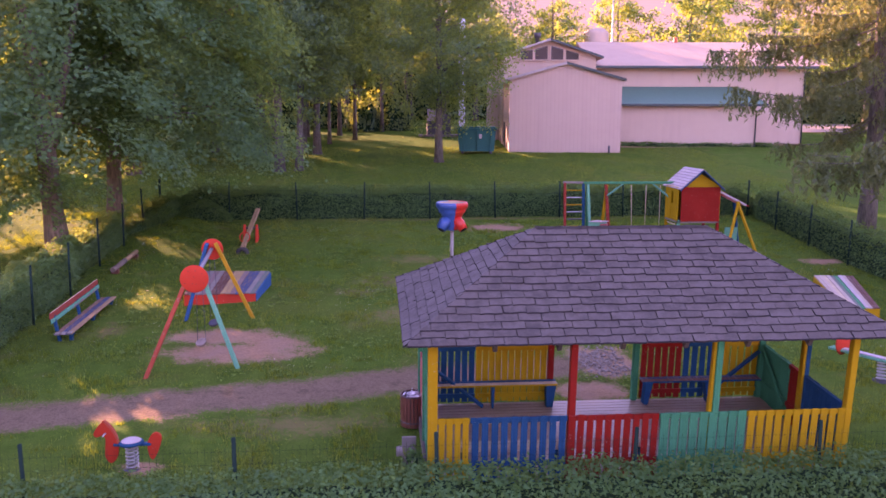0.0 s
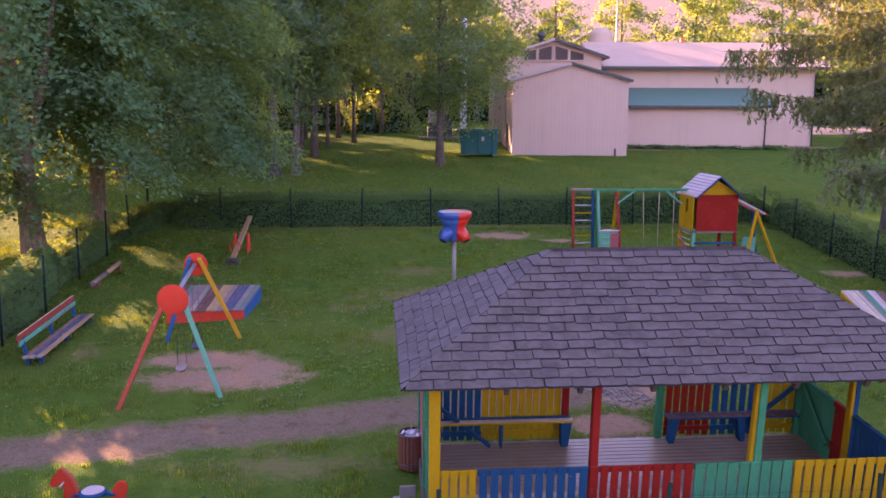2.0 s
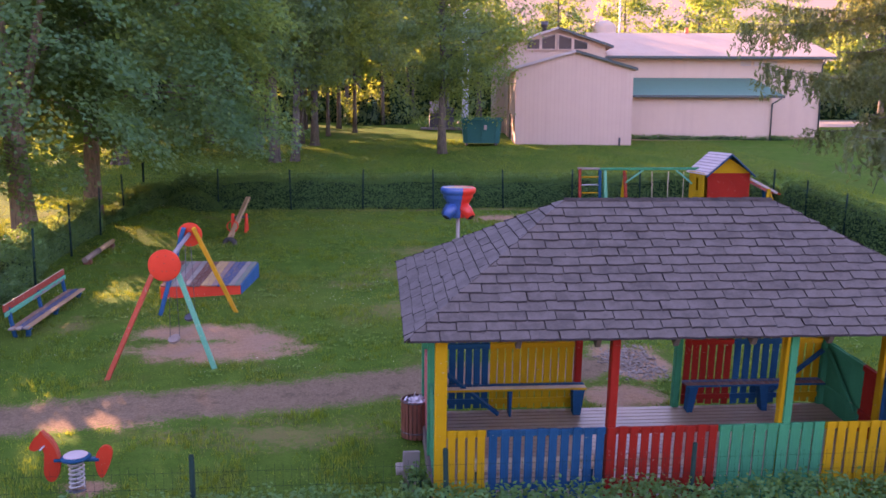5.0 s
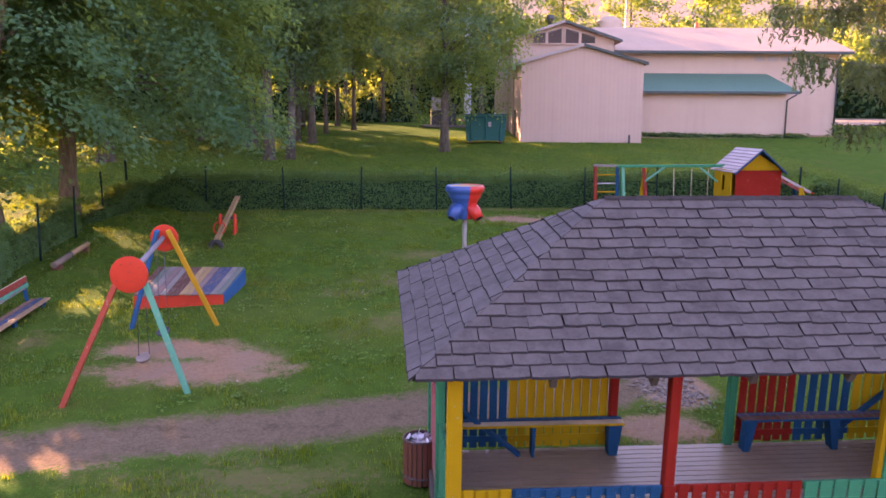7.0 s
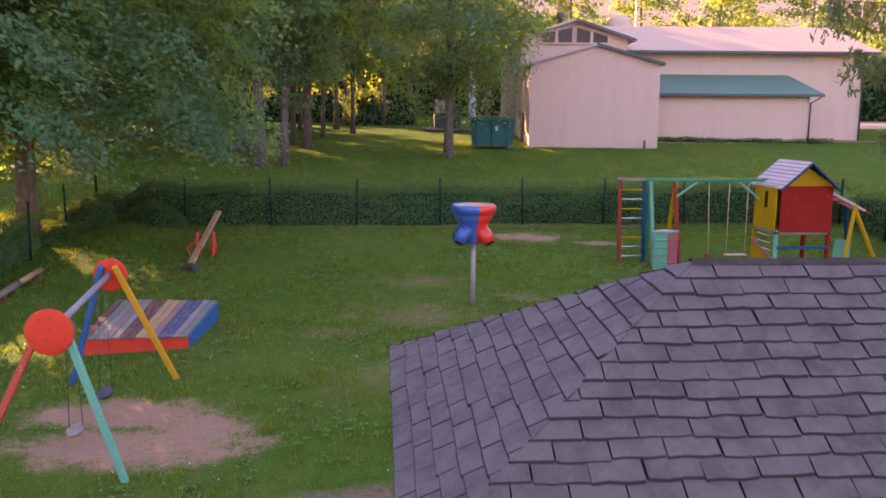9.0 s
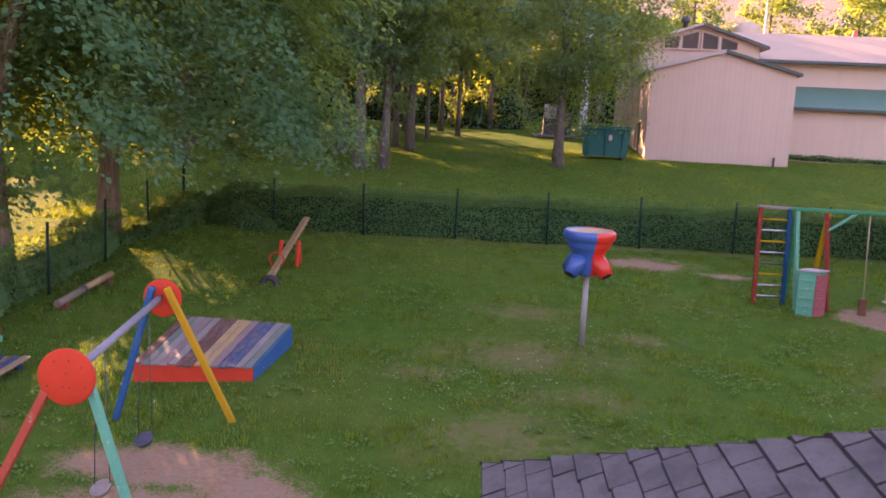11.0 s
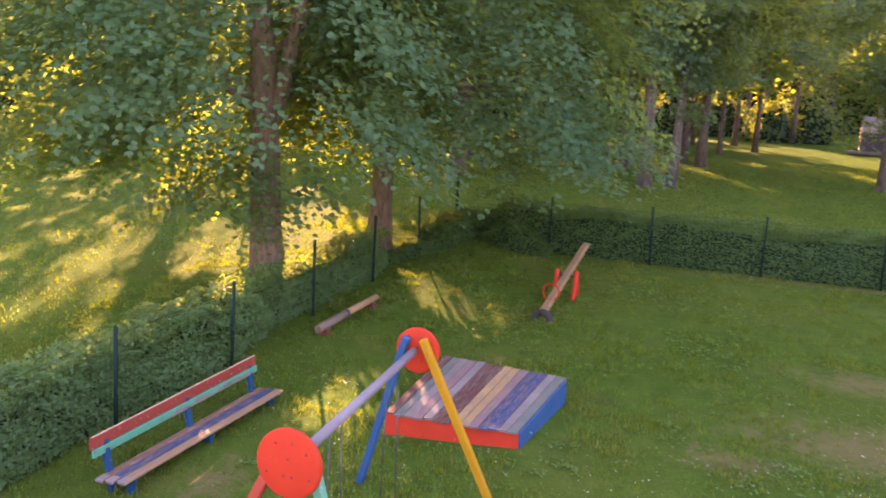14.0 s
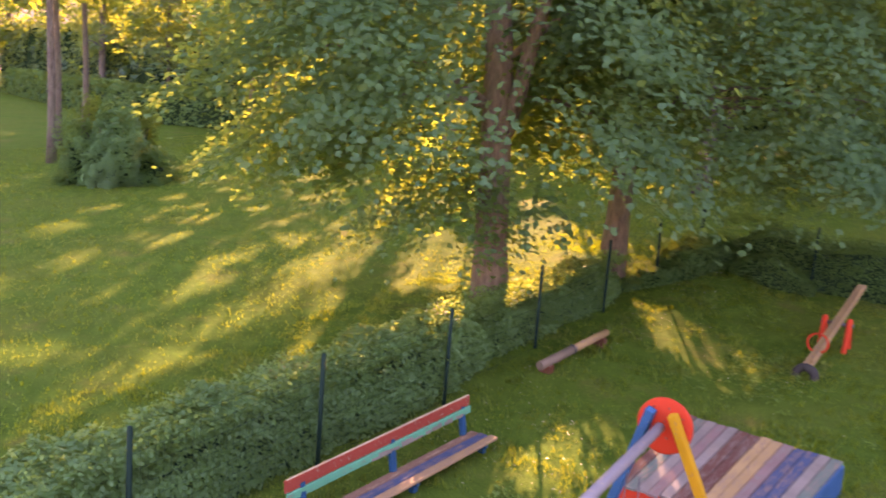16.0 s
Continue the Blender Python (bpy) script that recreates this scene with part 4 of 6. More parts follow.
def shingle_face(deck, a, b, top_a, top_b, single, seed):
    """Shingles on one roof slope: a, b the eave's ends, top_a, top_b the upper edge's ends (alike on a hip end)."""
    g = random.Random(seed)
    a, b, top_a, top_b = Vector(a), Vector(b), Vector(top_a), Vector(top_b)
    u = (b - a).normalized()
    up = (top_a - a) - u * (top_a - a).dot(u)
    height = up.length
    v = up.normalized()
    nor = u.cross(v)
    length = (b - a).length
    la, lb = (top_a - a).dot(u), length - (top_b - a).dot(u)
    rows, wide = 16, 0.378
    step = height / rows
    loose = []
    whole_ones = []
    for k in range(8):
        w = wide - g.uniform(0.004, 0.017)
        me = mesh_of("shingle", shingle_block([(g.uniform(0, 0.006), g.uniform(-0.008, 0.01)), (w * g.uniform(0.2, 0.4), g.uniform(-0.012, 0.006)), (w * g.uniform(0.6, 0.8), g.uniform(-0.012, 0.008)), (w, g.uniform(-0.008, 0.014)), (w + g.uniform(-0.008, 0.004), step * 1.25), (0, step * 1.25)]))
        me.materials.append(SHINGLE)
        me.materials.append(SHINGLE_EDGE_SHADE)
        whole_ones.append(me)
    for i in range(rows):
        y0 = i * step
        shift = (i % 2) * wide * 0.5 + g.uniform(-0.05, 0.05)
        k = -1
        while True:
            x0 = k * wide + shift - 0.3
            k += 1
            if x0 > length + 0.3:
                break
            y_low = y0 - 0.03 + g.uniform(-0.016, 0.010)
            if i == 0:
                y_low = -0.03
            gap = 0.012
            quad = [(x0, y_low), (x0 + wide - gap, y_low), (x0 + wide - gap, y_low + step * 1.25), (x0, y_low + step * 1.25)]
            cut = clip_poly(quad, (-height / math.hypot(height, la), la / math.hypot(height, la)), 0.02)
            cut = clip_poly(cut, (height / math.hypot(height, lb), lb / math.hypot(height, lb)), length * height / math.hypot(height, lb) + 0.02) if len(cut) > 2 else []
            cut = clip_poly(cut, (0, 1), height + 0.01) if len(cut) > 2 else []
            if len(cut) < 3:
                continue
            area = abs(sum(p[0] * q[1] - q[0] * p[1] for p, q in zip(cut, cut[1:] + cut[:1]))) / 2
            if area < 0.004:
                continue
            tilt = Matrix.Rotation(radians(-6.2), 4, 'X')
            frame_m = Matrix((u, v, nor)).transposed().to_4x4()
            origin = a + u * x0 + v * y_low + nor * (0.030 + g.uniform(0, 0.008))
            m = Matrix.Translation(origin) @ frame_m @ Matrix.Rotation(radians(g.uniform(-0.5, 0.5)), 4, 'Z') @ tilt
            whole = abs(area - (wide - gap) * step * 1.25) < 1e-4
            if single:
                ob = new("shingle", g.choice(whole_ones) if whole else mesh_of("shingle", shingle_block([(q[0] - x0, q[1] - y_low) for q in cut])))
                if not ob.data.materials:
                    ob.data.materials.append(SHINGLE)
                    ob.data.materials.append(SHINGLE_EDGE_SHADE)
                ob.parent = deck
                ob.matrix_basis = m
            else:
                bm = shingle_block([(q[0] - x0, q[1] - y_low) for q in cut])
                bm.transform(m)
                loose.append(bm)
    if loose:
        verts, faces, kinds = [], [], []
        for bm in loose:
            bm.verts.index_update()
            off = len(verts)
            verts += [tuple(w.co) for w in bm.verts]
            faces += [tuple(off + w.index for w in f.verts) for f in bm.faces]
            kinds += [f.material_index for f in bm.faces]
            bm.free()
        me = bpy.data.meshes.new("far_shingles")
        me.from_pydata(verts, [], faces)
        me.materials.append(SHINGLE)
        me.materials.append(SHINGLE_EDGE_SHADE)
        me.polygons.foreach_set("material_index", kinds)
        tagged(part("far_shingles", me, SHINGLE, deck), kind="stuff")


def shingle_block(outline, thick=0.024):
    """One shingle with a slanting lower edge; its edge faces carry the shade between courses as a dark colour."""
    bm = bmesh.new()
    y_min = min(v for _, v in outline)
    lo = [bm.verts.new((u, v, 0)) for u, v in outline]
    hi = [bm.verts.new((u, v + (0.015 if v < y_min + 0.03 else 0), thick)) for u, v in outline]
    bm.faces.new(lo)
    bm.faces.new(hi[::-1])
    k = len(outline)
    for i in range(k):
        bm.faces.new((lo[i], hi[i], hi[(i + 1) % k], lo[(i + 1) % k]))
    bmesh.ops.recalc_face_normals(bm, faces=bm.faces)
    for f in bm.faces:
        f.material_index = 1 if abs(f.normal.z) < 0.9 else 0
    return bm


def build_roof(deck):
    c = [(EX0, EY0, EZF), (EX1, EY0, EZF), (EX1, EY1, EZ), (EX0, EY1, EZ)]
    ra, rb = (RX0, RY, RZ), (RX1, RY, RZ)
    shingle_face(deck, c[0], c[1], ra, rb, True, 1)
    shingle_face(deck, c[3], c[0], ra, ra, False, 2)
    shingle_face(deck, c[1], c[2], rb, rb, False, 3)
    shingle_face(deck, c[2], c[3], rb, ra, False, 4)
    # caps along the ridge

    def caps(p, q, n, up):
        p, q = Vector(p), Vector(q)
        d = (q - p).normalized()
        side = d.cross(Vector((0, 0, 1))).normalized()
        step = (q - p).length / n
        for i in range(n):
            bm = bmesh.new()
            s0, s1 = p + d * (i * step - 0.03), p + d * ((i + 1) * step + 0.03)
            ring = []
            for s, lift in ((s0, 0.066), (s1, 0.054)):
                ring.append([bm.verts.new(s + side * w * 0.06 + Vector((0, 0, lift - abs(w) * up))) for w in (-1, 0, 1)])
            bm.faces.new((ring[0][0], ring[0][1], ring[1][1], ring[1][0]))
            bm.faces.new((ring[0][1], ring[0][2], ring[1][2], ring[1][1]))
            bmesh.ops.solidify(bm, geom=bm.faces[:], thickness=0.014)
            part("ridge_cap", bm, SHINGLE, deck)
    caps(ra, rb, 8, 0.04)


pavilion, roof_deck = build_pavilion()

# ---------------------------------------------------------------- play things


def disc(parent, name, centre, r, material):
    """A round board with a rounded rim and bolt heads; its face looks along y."""
    prof = [(0.0, 0.03), (r - 0.02, 0.03), (r, 0.018), (r, -0.018), (r - 0.02, -0.03), (0.0, -0.03)]
    ob = part(name, lathe(prof, 40), material, parent)
    ob.matrix_basis = pose(*centre, 90, 0, 0)
    for a, rr in ((35, 0.22), (80, 0.2), (125, 0.22), (205, 0.24), (335, 0.24), (90, 0.05), (250, 0.12), (290, 0.12)):
        b = part("bolt", lathe([(0.0, 0.010), (0.012, 0.008), (0.014, 0.0)], 8), BENCH_RED, ob)
        b.matrix_basis = pose(rr * math.cos(radians(a)), rr * math.sin(radians(a)), 0.03)
    return ob


def swing_seat(parent, at, top, half=0.2, material=RUBBER, cradle=True, rope=None):
    x, y, z = at
    if cradle:
        # a shallow moulded bucket, tipped towards one side
        prof = [(0.01, -0.02), (0.10, -0.012), (0.132, 0.04), (0.136, 0.075), (0.122, 0.078), (0.105, 0.03), (0.01, 0.005)]
        s = part("swing_seat", lathe(prof, 18), material, parent)
        s.matrix_basis = pose(x, y, z + 0.06, 24, -14, 0)
    else:
        s = part("swing_seat", box((2 * half + 0.1, 0.2, 0.035), (x, y, z), 0.012), material, parent)
    zc = z + (0.14 if cradle else 0)
    for sx in (-1, 1):
        part("chain", tube([(x + sx * half, y, zc), (x + sx * half * (0.6 if cradle else 1), y, top)], 0.013 if rope else 0.007, 5), rope or DARK_STEEL, parent)
    return s


def build_a_swing():
    s = thing("swing_frame", "A-frame swing with coloured legs, round red end boards and steel beam", "swing")
    f, b = (-4.17, 19.68, 2.17), (-4.37, 22.78, 2.36)
    part("top_beam", tube([f, b], 0.052, 12), LILAC, s)
    disc(s, "end_board", (f[0], f[1] - 0.12, f[2]), 0.325, SIGNAL)
    disc(s, "end_board", (b[0], b[1] + 0.13, b[2] - 0.02), 0.29, SIGNAL)
    for top, foot, mt in (((f[0] - 0.13, f[1], f[2] + 0.12), (-5.26, 18.9, gz(18.9) - 0.1), LEG_RED), ((f[0] + 0.13, f[1], f[2] + 0.12), (-3.2, 19.45, gz(19.45) - 0.1), LEG_GREEN),
                          ((b[0] - 0.11, b[1], b[2] + 0.16), (-5.24, 23.15, gz(23.1) - 0.1), LEG_BLUE), ((b[0] + 0.11, b[1], b[2] + 0.16), (-3.36, 23.28, gz(23.3) - 0.1), LEG_YELLOW)):
        leg = part("leg", beam(foot, top, 0.095, 0.095, 0.01, None, (0, 1, 0)), mt, s)
    swing_seat(s, (-4.28, 20.62, 0.27), 2.2, 0.10, metal("scuffed_seat", (0.34, 0.27, 0.23), 0.6, 0.1))
    swing_seat(s, (-4.16, 21.7, 0.50), 2.28, 0.10, plastic("dark_blue_grey_seat", (0.05, 0.055, 0.075), 0.6))


build_a_swing()


def build_sandbox(name, label, corners, h, cols, side_mats):
    """A low sandpit box with a lid of worn boards. corners: front left, front right, back right, back left, each on the ground."""
    s = thing(name, label, "sandbox")
    c = [Vector(p) for p in corners]
    for i, mt in enumerate(side_mats):
        p, q = c[i], c[(i + 1) % 4]
        part("side_board", beam(p + Vector((0, 0, h / 2 - 0.10)), q + Vector((0, 0, h / 2 - 0.10)), 0.05, h + 0.2, 0.008), mt, s)
    n = len(cols)
    for i, mt in enumerate(cols):
        t0, t1 = i / n, (i + 1) / n
        bm = bmesh.new()
        e = random.uniform(-0.04, 0.05)
        fr = c[0].lerp(c[1], t0 + 0.003), c[0].lerp(c[1], t1 - 0.003)
        bk = c[3].lerp(c[2], t0 + 0.003), c[3].lerp(c[2], t1 - 0.003)
        d = (bk[0] - fr[0]).normalized()
        pts = [fr[0] - d * (0.06 + e), fr[1] - d * (0.06 + e), bk[1] + d * (0.03 - e * 0.6), bk[0] + d * (0.03 - e * 0.6)]
        lift = random.uniform(0, 0.012)
        lo = [bm.verts.new(q + Vector((0, 0, h + lift))) for q in pts]
        hi = [bm.verts.new(q + Vector((0, 0, h + 0.03 + lift))) for q in pts]
        bm.faces.new(lo[::-1])
        bm.faces.new(hi)
        for k in range(4):
            bm.faces.new((lo[k], lo[(k + 1) % 4], hi[(k + 1) % 4], hi[k]))
        part("lid_board", bm, mt, s)
    return s


SB = [(-5.58, 24.7, 0.44), (-3.56, 25.05, 0.40), (-3.38, 27.25, 0.62), (-5.65, 27.3, 0.64)]
build_sandbox("sandbox", "low covered sandpit with red and blue sides and worn lid boards", SB, 0.27,
              [WORN_RED, WORN_GREEN, GREY_WOOD, WORN_PINK, GREY_WOOD, WORN_RED, WORN_RED, WORN_YELLOW, WORN_YELLOW, WORN_PINK, WORN_BLUE, WORN_BLUE, GREY_WOOD, WORN_GREEN], (SIGNAL, LEG_BLUE, GREEN, YELLOW))
TB = [(13.0, 21.9, gz(21.9)), (14.0, 21.85, gz(21.9)), (15.3, 25.4, gz(25.4)), (14.05, 25.5, gz(25.5))]
build_sandbox("sandbox", "low covered sandpit with yellow sides and pale striped lid boards", TB, 0.42,
              [PALE_ROSE, PALE_ROSE, PALE_WOOD, PALE_ROSE, WORN_GREEN, GREEN, PALE, PALE_ROSE, WORN_RED, WORN_RED], (YELLOW, YELLOW, YELLOW, YELLOW))


def build_bench():
    s = thing("park_bench", "long wooden bench with red and green backrest and worn blue seat", "bench")
    l, r = Vector((-8.02, 21.4, 0.44)), Vector((-7.98, 25.05, 0.60))
    brown = painted("worn_brown_seat", (0.20, 0.11, 0.075), 0.5, 0.6, (0.33, 0.22, 0.15), (1.6, 0.16, 1.6))
    ochre = painted("peeled_ochre_edge", (0.36, 0.22, 0.12), 0.8, 0.6, (0.26, 0.17, 0.11), (1.6, 0.16, 1.6))
    for k, mt in ((0, brown), (1, WORN_BLUE), (2, ochre)):
        off = Vector((0.145 * k, 0.03 * k, random.uniform(-0.004, 0.004)))
        end = Vector((0, random.uniform(-0.05, 0.03), 0))
        part("seat_board", beam(l + off + end, r + off + end, 0.138, 0.045, 0.012), mt, s)
        part("worn_end", beam(l + off + end - Vector((0, 0.004, 0)), l + off + end + Vector((0, 0.16, 0.007)), 0.132, 0.0495, 0.012), GREY_WOOD, s, "paint worn off the end of the seat")
    up, tip = Vector((-0.12, -0.05, 0.465)), Vector((0, -0.05, 0.03))
    part("backrest_board", beam(l + up, r + up + tip, 0.035, 0.165, 0.008), BENCH_RED, s)
    # pale strip puts the light on the backrest's top edge into the colour
    part("worn_edge", beam(l + up + Vector((0, 0.02, 0.08)), r + up + tip + Vector((0, -0.02, 0.08)), 0.026, 0.012, 0.003), PALE_WOOD, s, "pale strip for the light caught along the top edge")
    up = Vector((-0.1, -0.03, 0.325))
    part("backrest_board", beam(l + up, r + up + tip, 0.035, 0.112, 0.008), painted("chipped_green_paint", (0.02, 0.33, 0.21), 0.4, 0.55, (0.2, 0.15, 0.12), (1, 0.3, 1)), s)
    for k in range(15):
        f = 0.42 + 0.56 * k / 15 + random.uniform(-0.012, 0.012)
        q, w = (l + up).lerp(r + up + tip, f), random.uniform(0.03, 0.075)
        part("bare_patch", box((0.004, random.uniform(0.08, 0.17), w), (q.x + 0.0205, q.y, q.z - 0.055 + w / 2), 0.0015), GREY_WOOD, s, "peeled paint")
    for f in (0.06, 0.5, 0.93):
        q = l.lerp(r, f)
        part("support", beam(q + Vector((0.0, 0, -0.35)), q + Vector((-0.15, 0, 0.52)), 0.09, 0.07, 0.008), BLUE, s)
        part("leg", box((0.09, 0.09, 0.4), (q.x + 0.26, q.y + 0.04, q.z - 0.22), 0.008), BLUE, s)
        part("bearer", beam(q + Vector((-0.1, 0, -0.055)), q + Vector((0.34, 0.04, -0.055)), 0.07, 0.06, 0.006), BLUE, s)


build_bench()


LOG = bare_wood("brown_log", (0.13, 0.095, 0.07), (0.28, 0.20, 0.14), (14, 2, 14))


def build_log_bench():
    s = thing("low_bench", "low bench of two worn logs on dark timber blocks", "bench")
    l, r = Vector((-8.5, 27.74, 0.93)), Vector((-8.35, 30.05, 1.18))
    part("log", tube([l, l.lerp(r, 0.25) + Vector((0.01, 0, 0.005)), l.lerp(r, 0.47)], [0.082, 0.086, 0.08], 12), LOG, s, "brown weathered log")
    part("log", tube([l.lerp(r, 0.455), l.lerp(r, 0.75), r], [0.072, 0.074, 0.07], 12), WORN_YELLOW, s, "yellowed debarked log")
    part("joint_band", tube([l.lerp(r, 0.45), l.lerp(r, 0.475)], 0.092, 12), DARK_STEEL, s)
    for f in (0.1, 0.9):
        q = l.lerp(r, f)
        part("block", box((0.24, 0.16, q.z - gz(q.y, q.x) + 0.02), (q.x, q.y, (q.z + gz(q.y, q.x)) / 2 - 0.05), 0.015), BROWN_SLAT, s)


build_log_bench()


TYRE = plastic("grey_worn_tyre", (0.05, 0.05, 0.046), 0.8)


def build_seesaw():
    s = thing("seesaw", "wooden seesaw with its lower end resting on a half-sunk tyre", "seesaw")
    a, b = Vector((-4.92, 31.6, gz(31.6) + 0.2)), Vector((-4.86, 35.7, 2.05))
    part("plank", beam(a, b, 0.19, 0.06, 0.012), WORN_YELLOW, s)
    part("side_strip", beam(a.lerp(b, 0.02) + Vector((0.06, 0, 0.06)), a.lerp(b, 0.93) + Vector((0.06, 0, 0.06)), 0.03, 0.06, 0.006), WORN_YELLOW, s)
    c = a.lerp(b, 0.5)
    for sx in (-1, 1):
        x = c.x + sx * 0.24
        part("stand_leg", beam((x, c.y - 0.22, gz(c.y) - 0.05), (x, c.y, c.z + 0.12), 0.1, 0.1, 0.03), SIGNAL, s)
        part("stand_leg", beam((x, c.y + 0.22, gz(c.y) - 0.05), (x, c.y, c.z + 0.12), 0.1, 0.1, 0.03), SIGNAL, s)
    part("axle", tube([(c.x - 0.32, c.y, c.z - 0.02), (c.x + 0.32, c.y, c.z - 0.02)], 0.04, 10), DARK_STEEL, s)
    for f in (0.14,):
        q = a.lerp(b, f)
        ring = [(q.x + 0.19 * math.cos(k * math.pi / 9), q.y + 0.02, q.z + 0.2 + 0.19 * math.sin(k * math.pi / 9)) for k in range(18)]
        part("grip_ring", tube(ring, 0.02, 8, None, True), SIGNAL, s)
    part("tyre", tube([(a.x + 0.17 * math.cos(k * math.pi / 10), a.y - 0.05, gz(a.y) + 0.02 + 0.17 * math.sin(k * math.pi / 10)) for k in range(20)], 0.085, 10, None, True), TYRE, s)


build_seesaw()


GREY_POLE = plastic("grey_pole_paint", (0.30, 0.275, 0.26), 0.55)


def build_ball_tower():
    x, y = 2.64, 28.4
    s = thing("ball_funnel", "blue and red plastic ball funnel with spouts on a steel pole", "ball funnel", (x, y, gz(y)))
    part("pole", tube([(0, 0, -0.1), (0, 0, 1.7)], 0.062, 14), GREY_POLE, s)
    z = 1.53
    prof = [(0.24, z), (0.31, z + 0.2), (0.345, z + 0.44), (0.41, z + 0.57), (0.46, z + 0.62), (0.445, z + 0.645), (0.475, z + 0.67), (0.46, z + 0.695), (0.505, z + 0.735), (0.55, z + 0.78), (0.55, z + 0.90), (0.515, z + 0.945), (0.46, z + 0.92), (0.44, z + 0.6), (0.28, z + 0.45), (0.0, z + 0.40)]
    body = part("funnel_half", lathe(prof, 20, None, 100, 180), HOOP_BLUE, s, "blue plastic half")
    body2 = part("funnel_half", lathe(prof, 20, None, -80, 180), HOOP_RED, s, "red plastic half")
    part("base_plate", lathe([(0.0, z - 0.005), (0.24, z - 0.005), (0.24, z + 0.01), (0.0, z + 0.012)], 24), HOOP_BLUE, s)
    # pale band added for the warm light on the funnel's inner rim
    part("rim_lining", lathe([(0.435, z + 0.64), (0.455, z + 0.925), (0.44, z + 0.93), (0.42, z + 0.64)], 32), PALE_WOOD, s, "pale band for the light inside the rim")
    for ang, par, mt in ((-138, body, HOOP_BLUE), (-48, body2, HOOP_RED), (50, body2, HOOP_RED), (132, body, HOOP_BLUE)):
        d = Vector((math.cos(radians(ang)), math.sin(radians(ang)), 0))
        p0 = d * 0.16 + Vector((0, 0, z + 0.36))
        p1 = d * 0.38 + Vector((0, 0, z + 0.23))
        p2 = d * 0.53 + Vector((0, 0, z + 0.05))
        bm = tube([p0, p1, p2, p2 + (p2 - p1) * 0.05, p2 - (p2 - p1) * 0.25], [0.21, 0.175, 0.15, 0.135, 0.115], 16)
        part("spout", bm, mt, par)
        # black disc on the closed mouth stands for the shaded inside
        part("spout_shade_disc", tube([p2 + (p2 - p1) * 0.055, p2 + (p2 - p1) * 0.062], 0.112, 16), RUBBER, par)


build_ball_tower()


def build_play_tower():
    s = thing("climbing_tower", "wooden climbing tower with a red playhouse, ladder and swing beam", "playground tower")
    # ladder frame at one end
    for x, mt in ((7.52, TOWER_RED), (8.26, BLUE)):
        part("ladder_post", beam((x, 32.5, gz(32.5) - 0.1), (x - 0.06, 32.5, 3.36), 0.1, 0.1, 0.01), mt, s)
    part("ladder_top", beam((7.38, 32.5, 3.36), (8.3, 32.5, 3.34), 0.1, 0.08, 0.01), GREY_WOOD, s)
    for i in range(8):
        z = 1.05 + i * 0.285
        part("rung", tube([(7.5, 32.5, z), (8.24, 32.5, z)], 0.024, 8), (STEEL, STEEL, YELLOW, DARK_STEEL, STEEL, YELLOW, STEEL, YELLOW)[i], s)
    part("post", beam((8.42, 32.0, gz(32.0) - 0.1), (8.36, 32.42, 3.3), 0.1, 0.1, 0.01), LEG_GREEN, s)
    part("post", beam((8.5, 33.0, gz(33.0) - 0.1), (8.38, 32.5, 3.3), 0.1, 0.1, 0.01), GREEN, s)
    # swing beam with brace and red A-legs
    part("swing_beam", beam((8.2, 32.47, 3.34), (11.5, 31.35, 3.42), 0.09, 0.09, 0.012), GREEN, s)
    part("post", beam((9.2, 32.0, gz(32.0) - 0.1), (9.02, 32.2, 3.3), 0.10, 0.10, 0.01), TOWER_RED, s)
    part("post", beam((9.0, 32.8, gz(32.8) - 0.1), (9.06, 32.2, 3.3), 0.1, 0.1, 0.01), YELLOW, s)
    part("brace", beam((9.04, 32.15, 2.85), (9.65, 31.98, 3.34), 0.08, 0.06, 0.008), LEG_GREEN, s)
    part("brace", beam((11.3, 31.42, 2.85), (10.7, 31.63, 3.36), 0.08, 0.06, 0.008), LEG_GREEN, s)
    swing_seat(s, (10.72, 31.62, 1.22), 3.3, 0.28, PALE_WOOD, False, PALE_WOOD)
    board_seat = part("swing_seat", box((0.2, 0.06, 0.42), (10.0, 31.85, 1.02), 0.012), BROWN_SLAT, s)
    part("chain", tube([(10.0, 31.85, 1.22), (9.92, 31.85, 3.3)], 0.014, 5), PALE_WOOD, board_seat)
    # stepped climbing block
    by = -0.4
    blk = part("step_block", prism([(8.260, 31.98 + by), (8.610, 31.82 + by), (8.950, 32.02 + by), (8.610, 32.2 + by)], gz(31.4) - 0.05, 1.9, "z"), LEG_GREEN, s, "mint green step block")
    part("block_side", prism([(8.613, 31.80 + by), (8.633, 31.785 + by), (8.973, 31.985 + by), (8.953, 32.0 + by)], gz(31.4) - 0.03, 1.84, "z"), PINK, blk, "pink side")
    part("block_top", prism([(8.210, 31.98 + by), (8.610, 31.76 + by), (9.010, 32.02 + by), (8.610, 32.26 + by)], 1.905, 1.94, "z"), PALE, blk)
    for i in range(5):
        z = 0.8 + i * 0.22
        part("toe_hold", beam((8.690, 31.80 + by, z), (8.890, 31.92 + by, z), 0.05, 0.04, 0.006), PINK, blk)
        part("toe_hold", beam((8.310, 31.93 + by, z), (8.550, 31.82 + by, z), 0.05, 0.04, 0.006), LEG_GREEN, blk)
    # playhouse on posts
    x0, x1, y0, y1 = 11.32, 12.82, 30.4, 31.75
    fl, ev, pk = 2.05, 3.33, 3.90
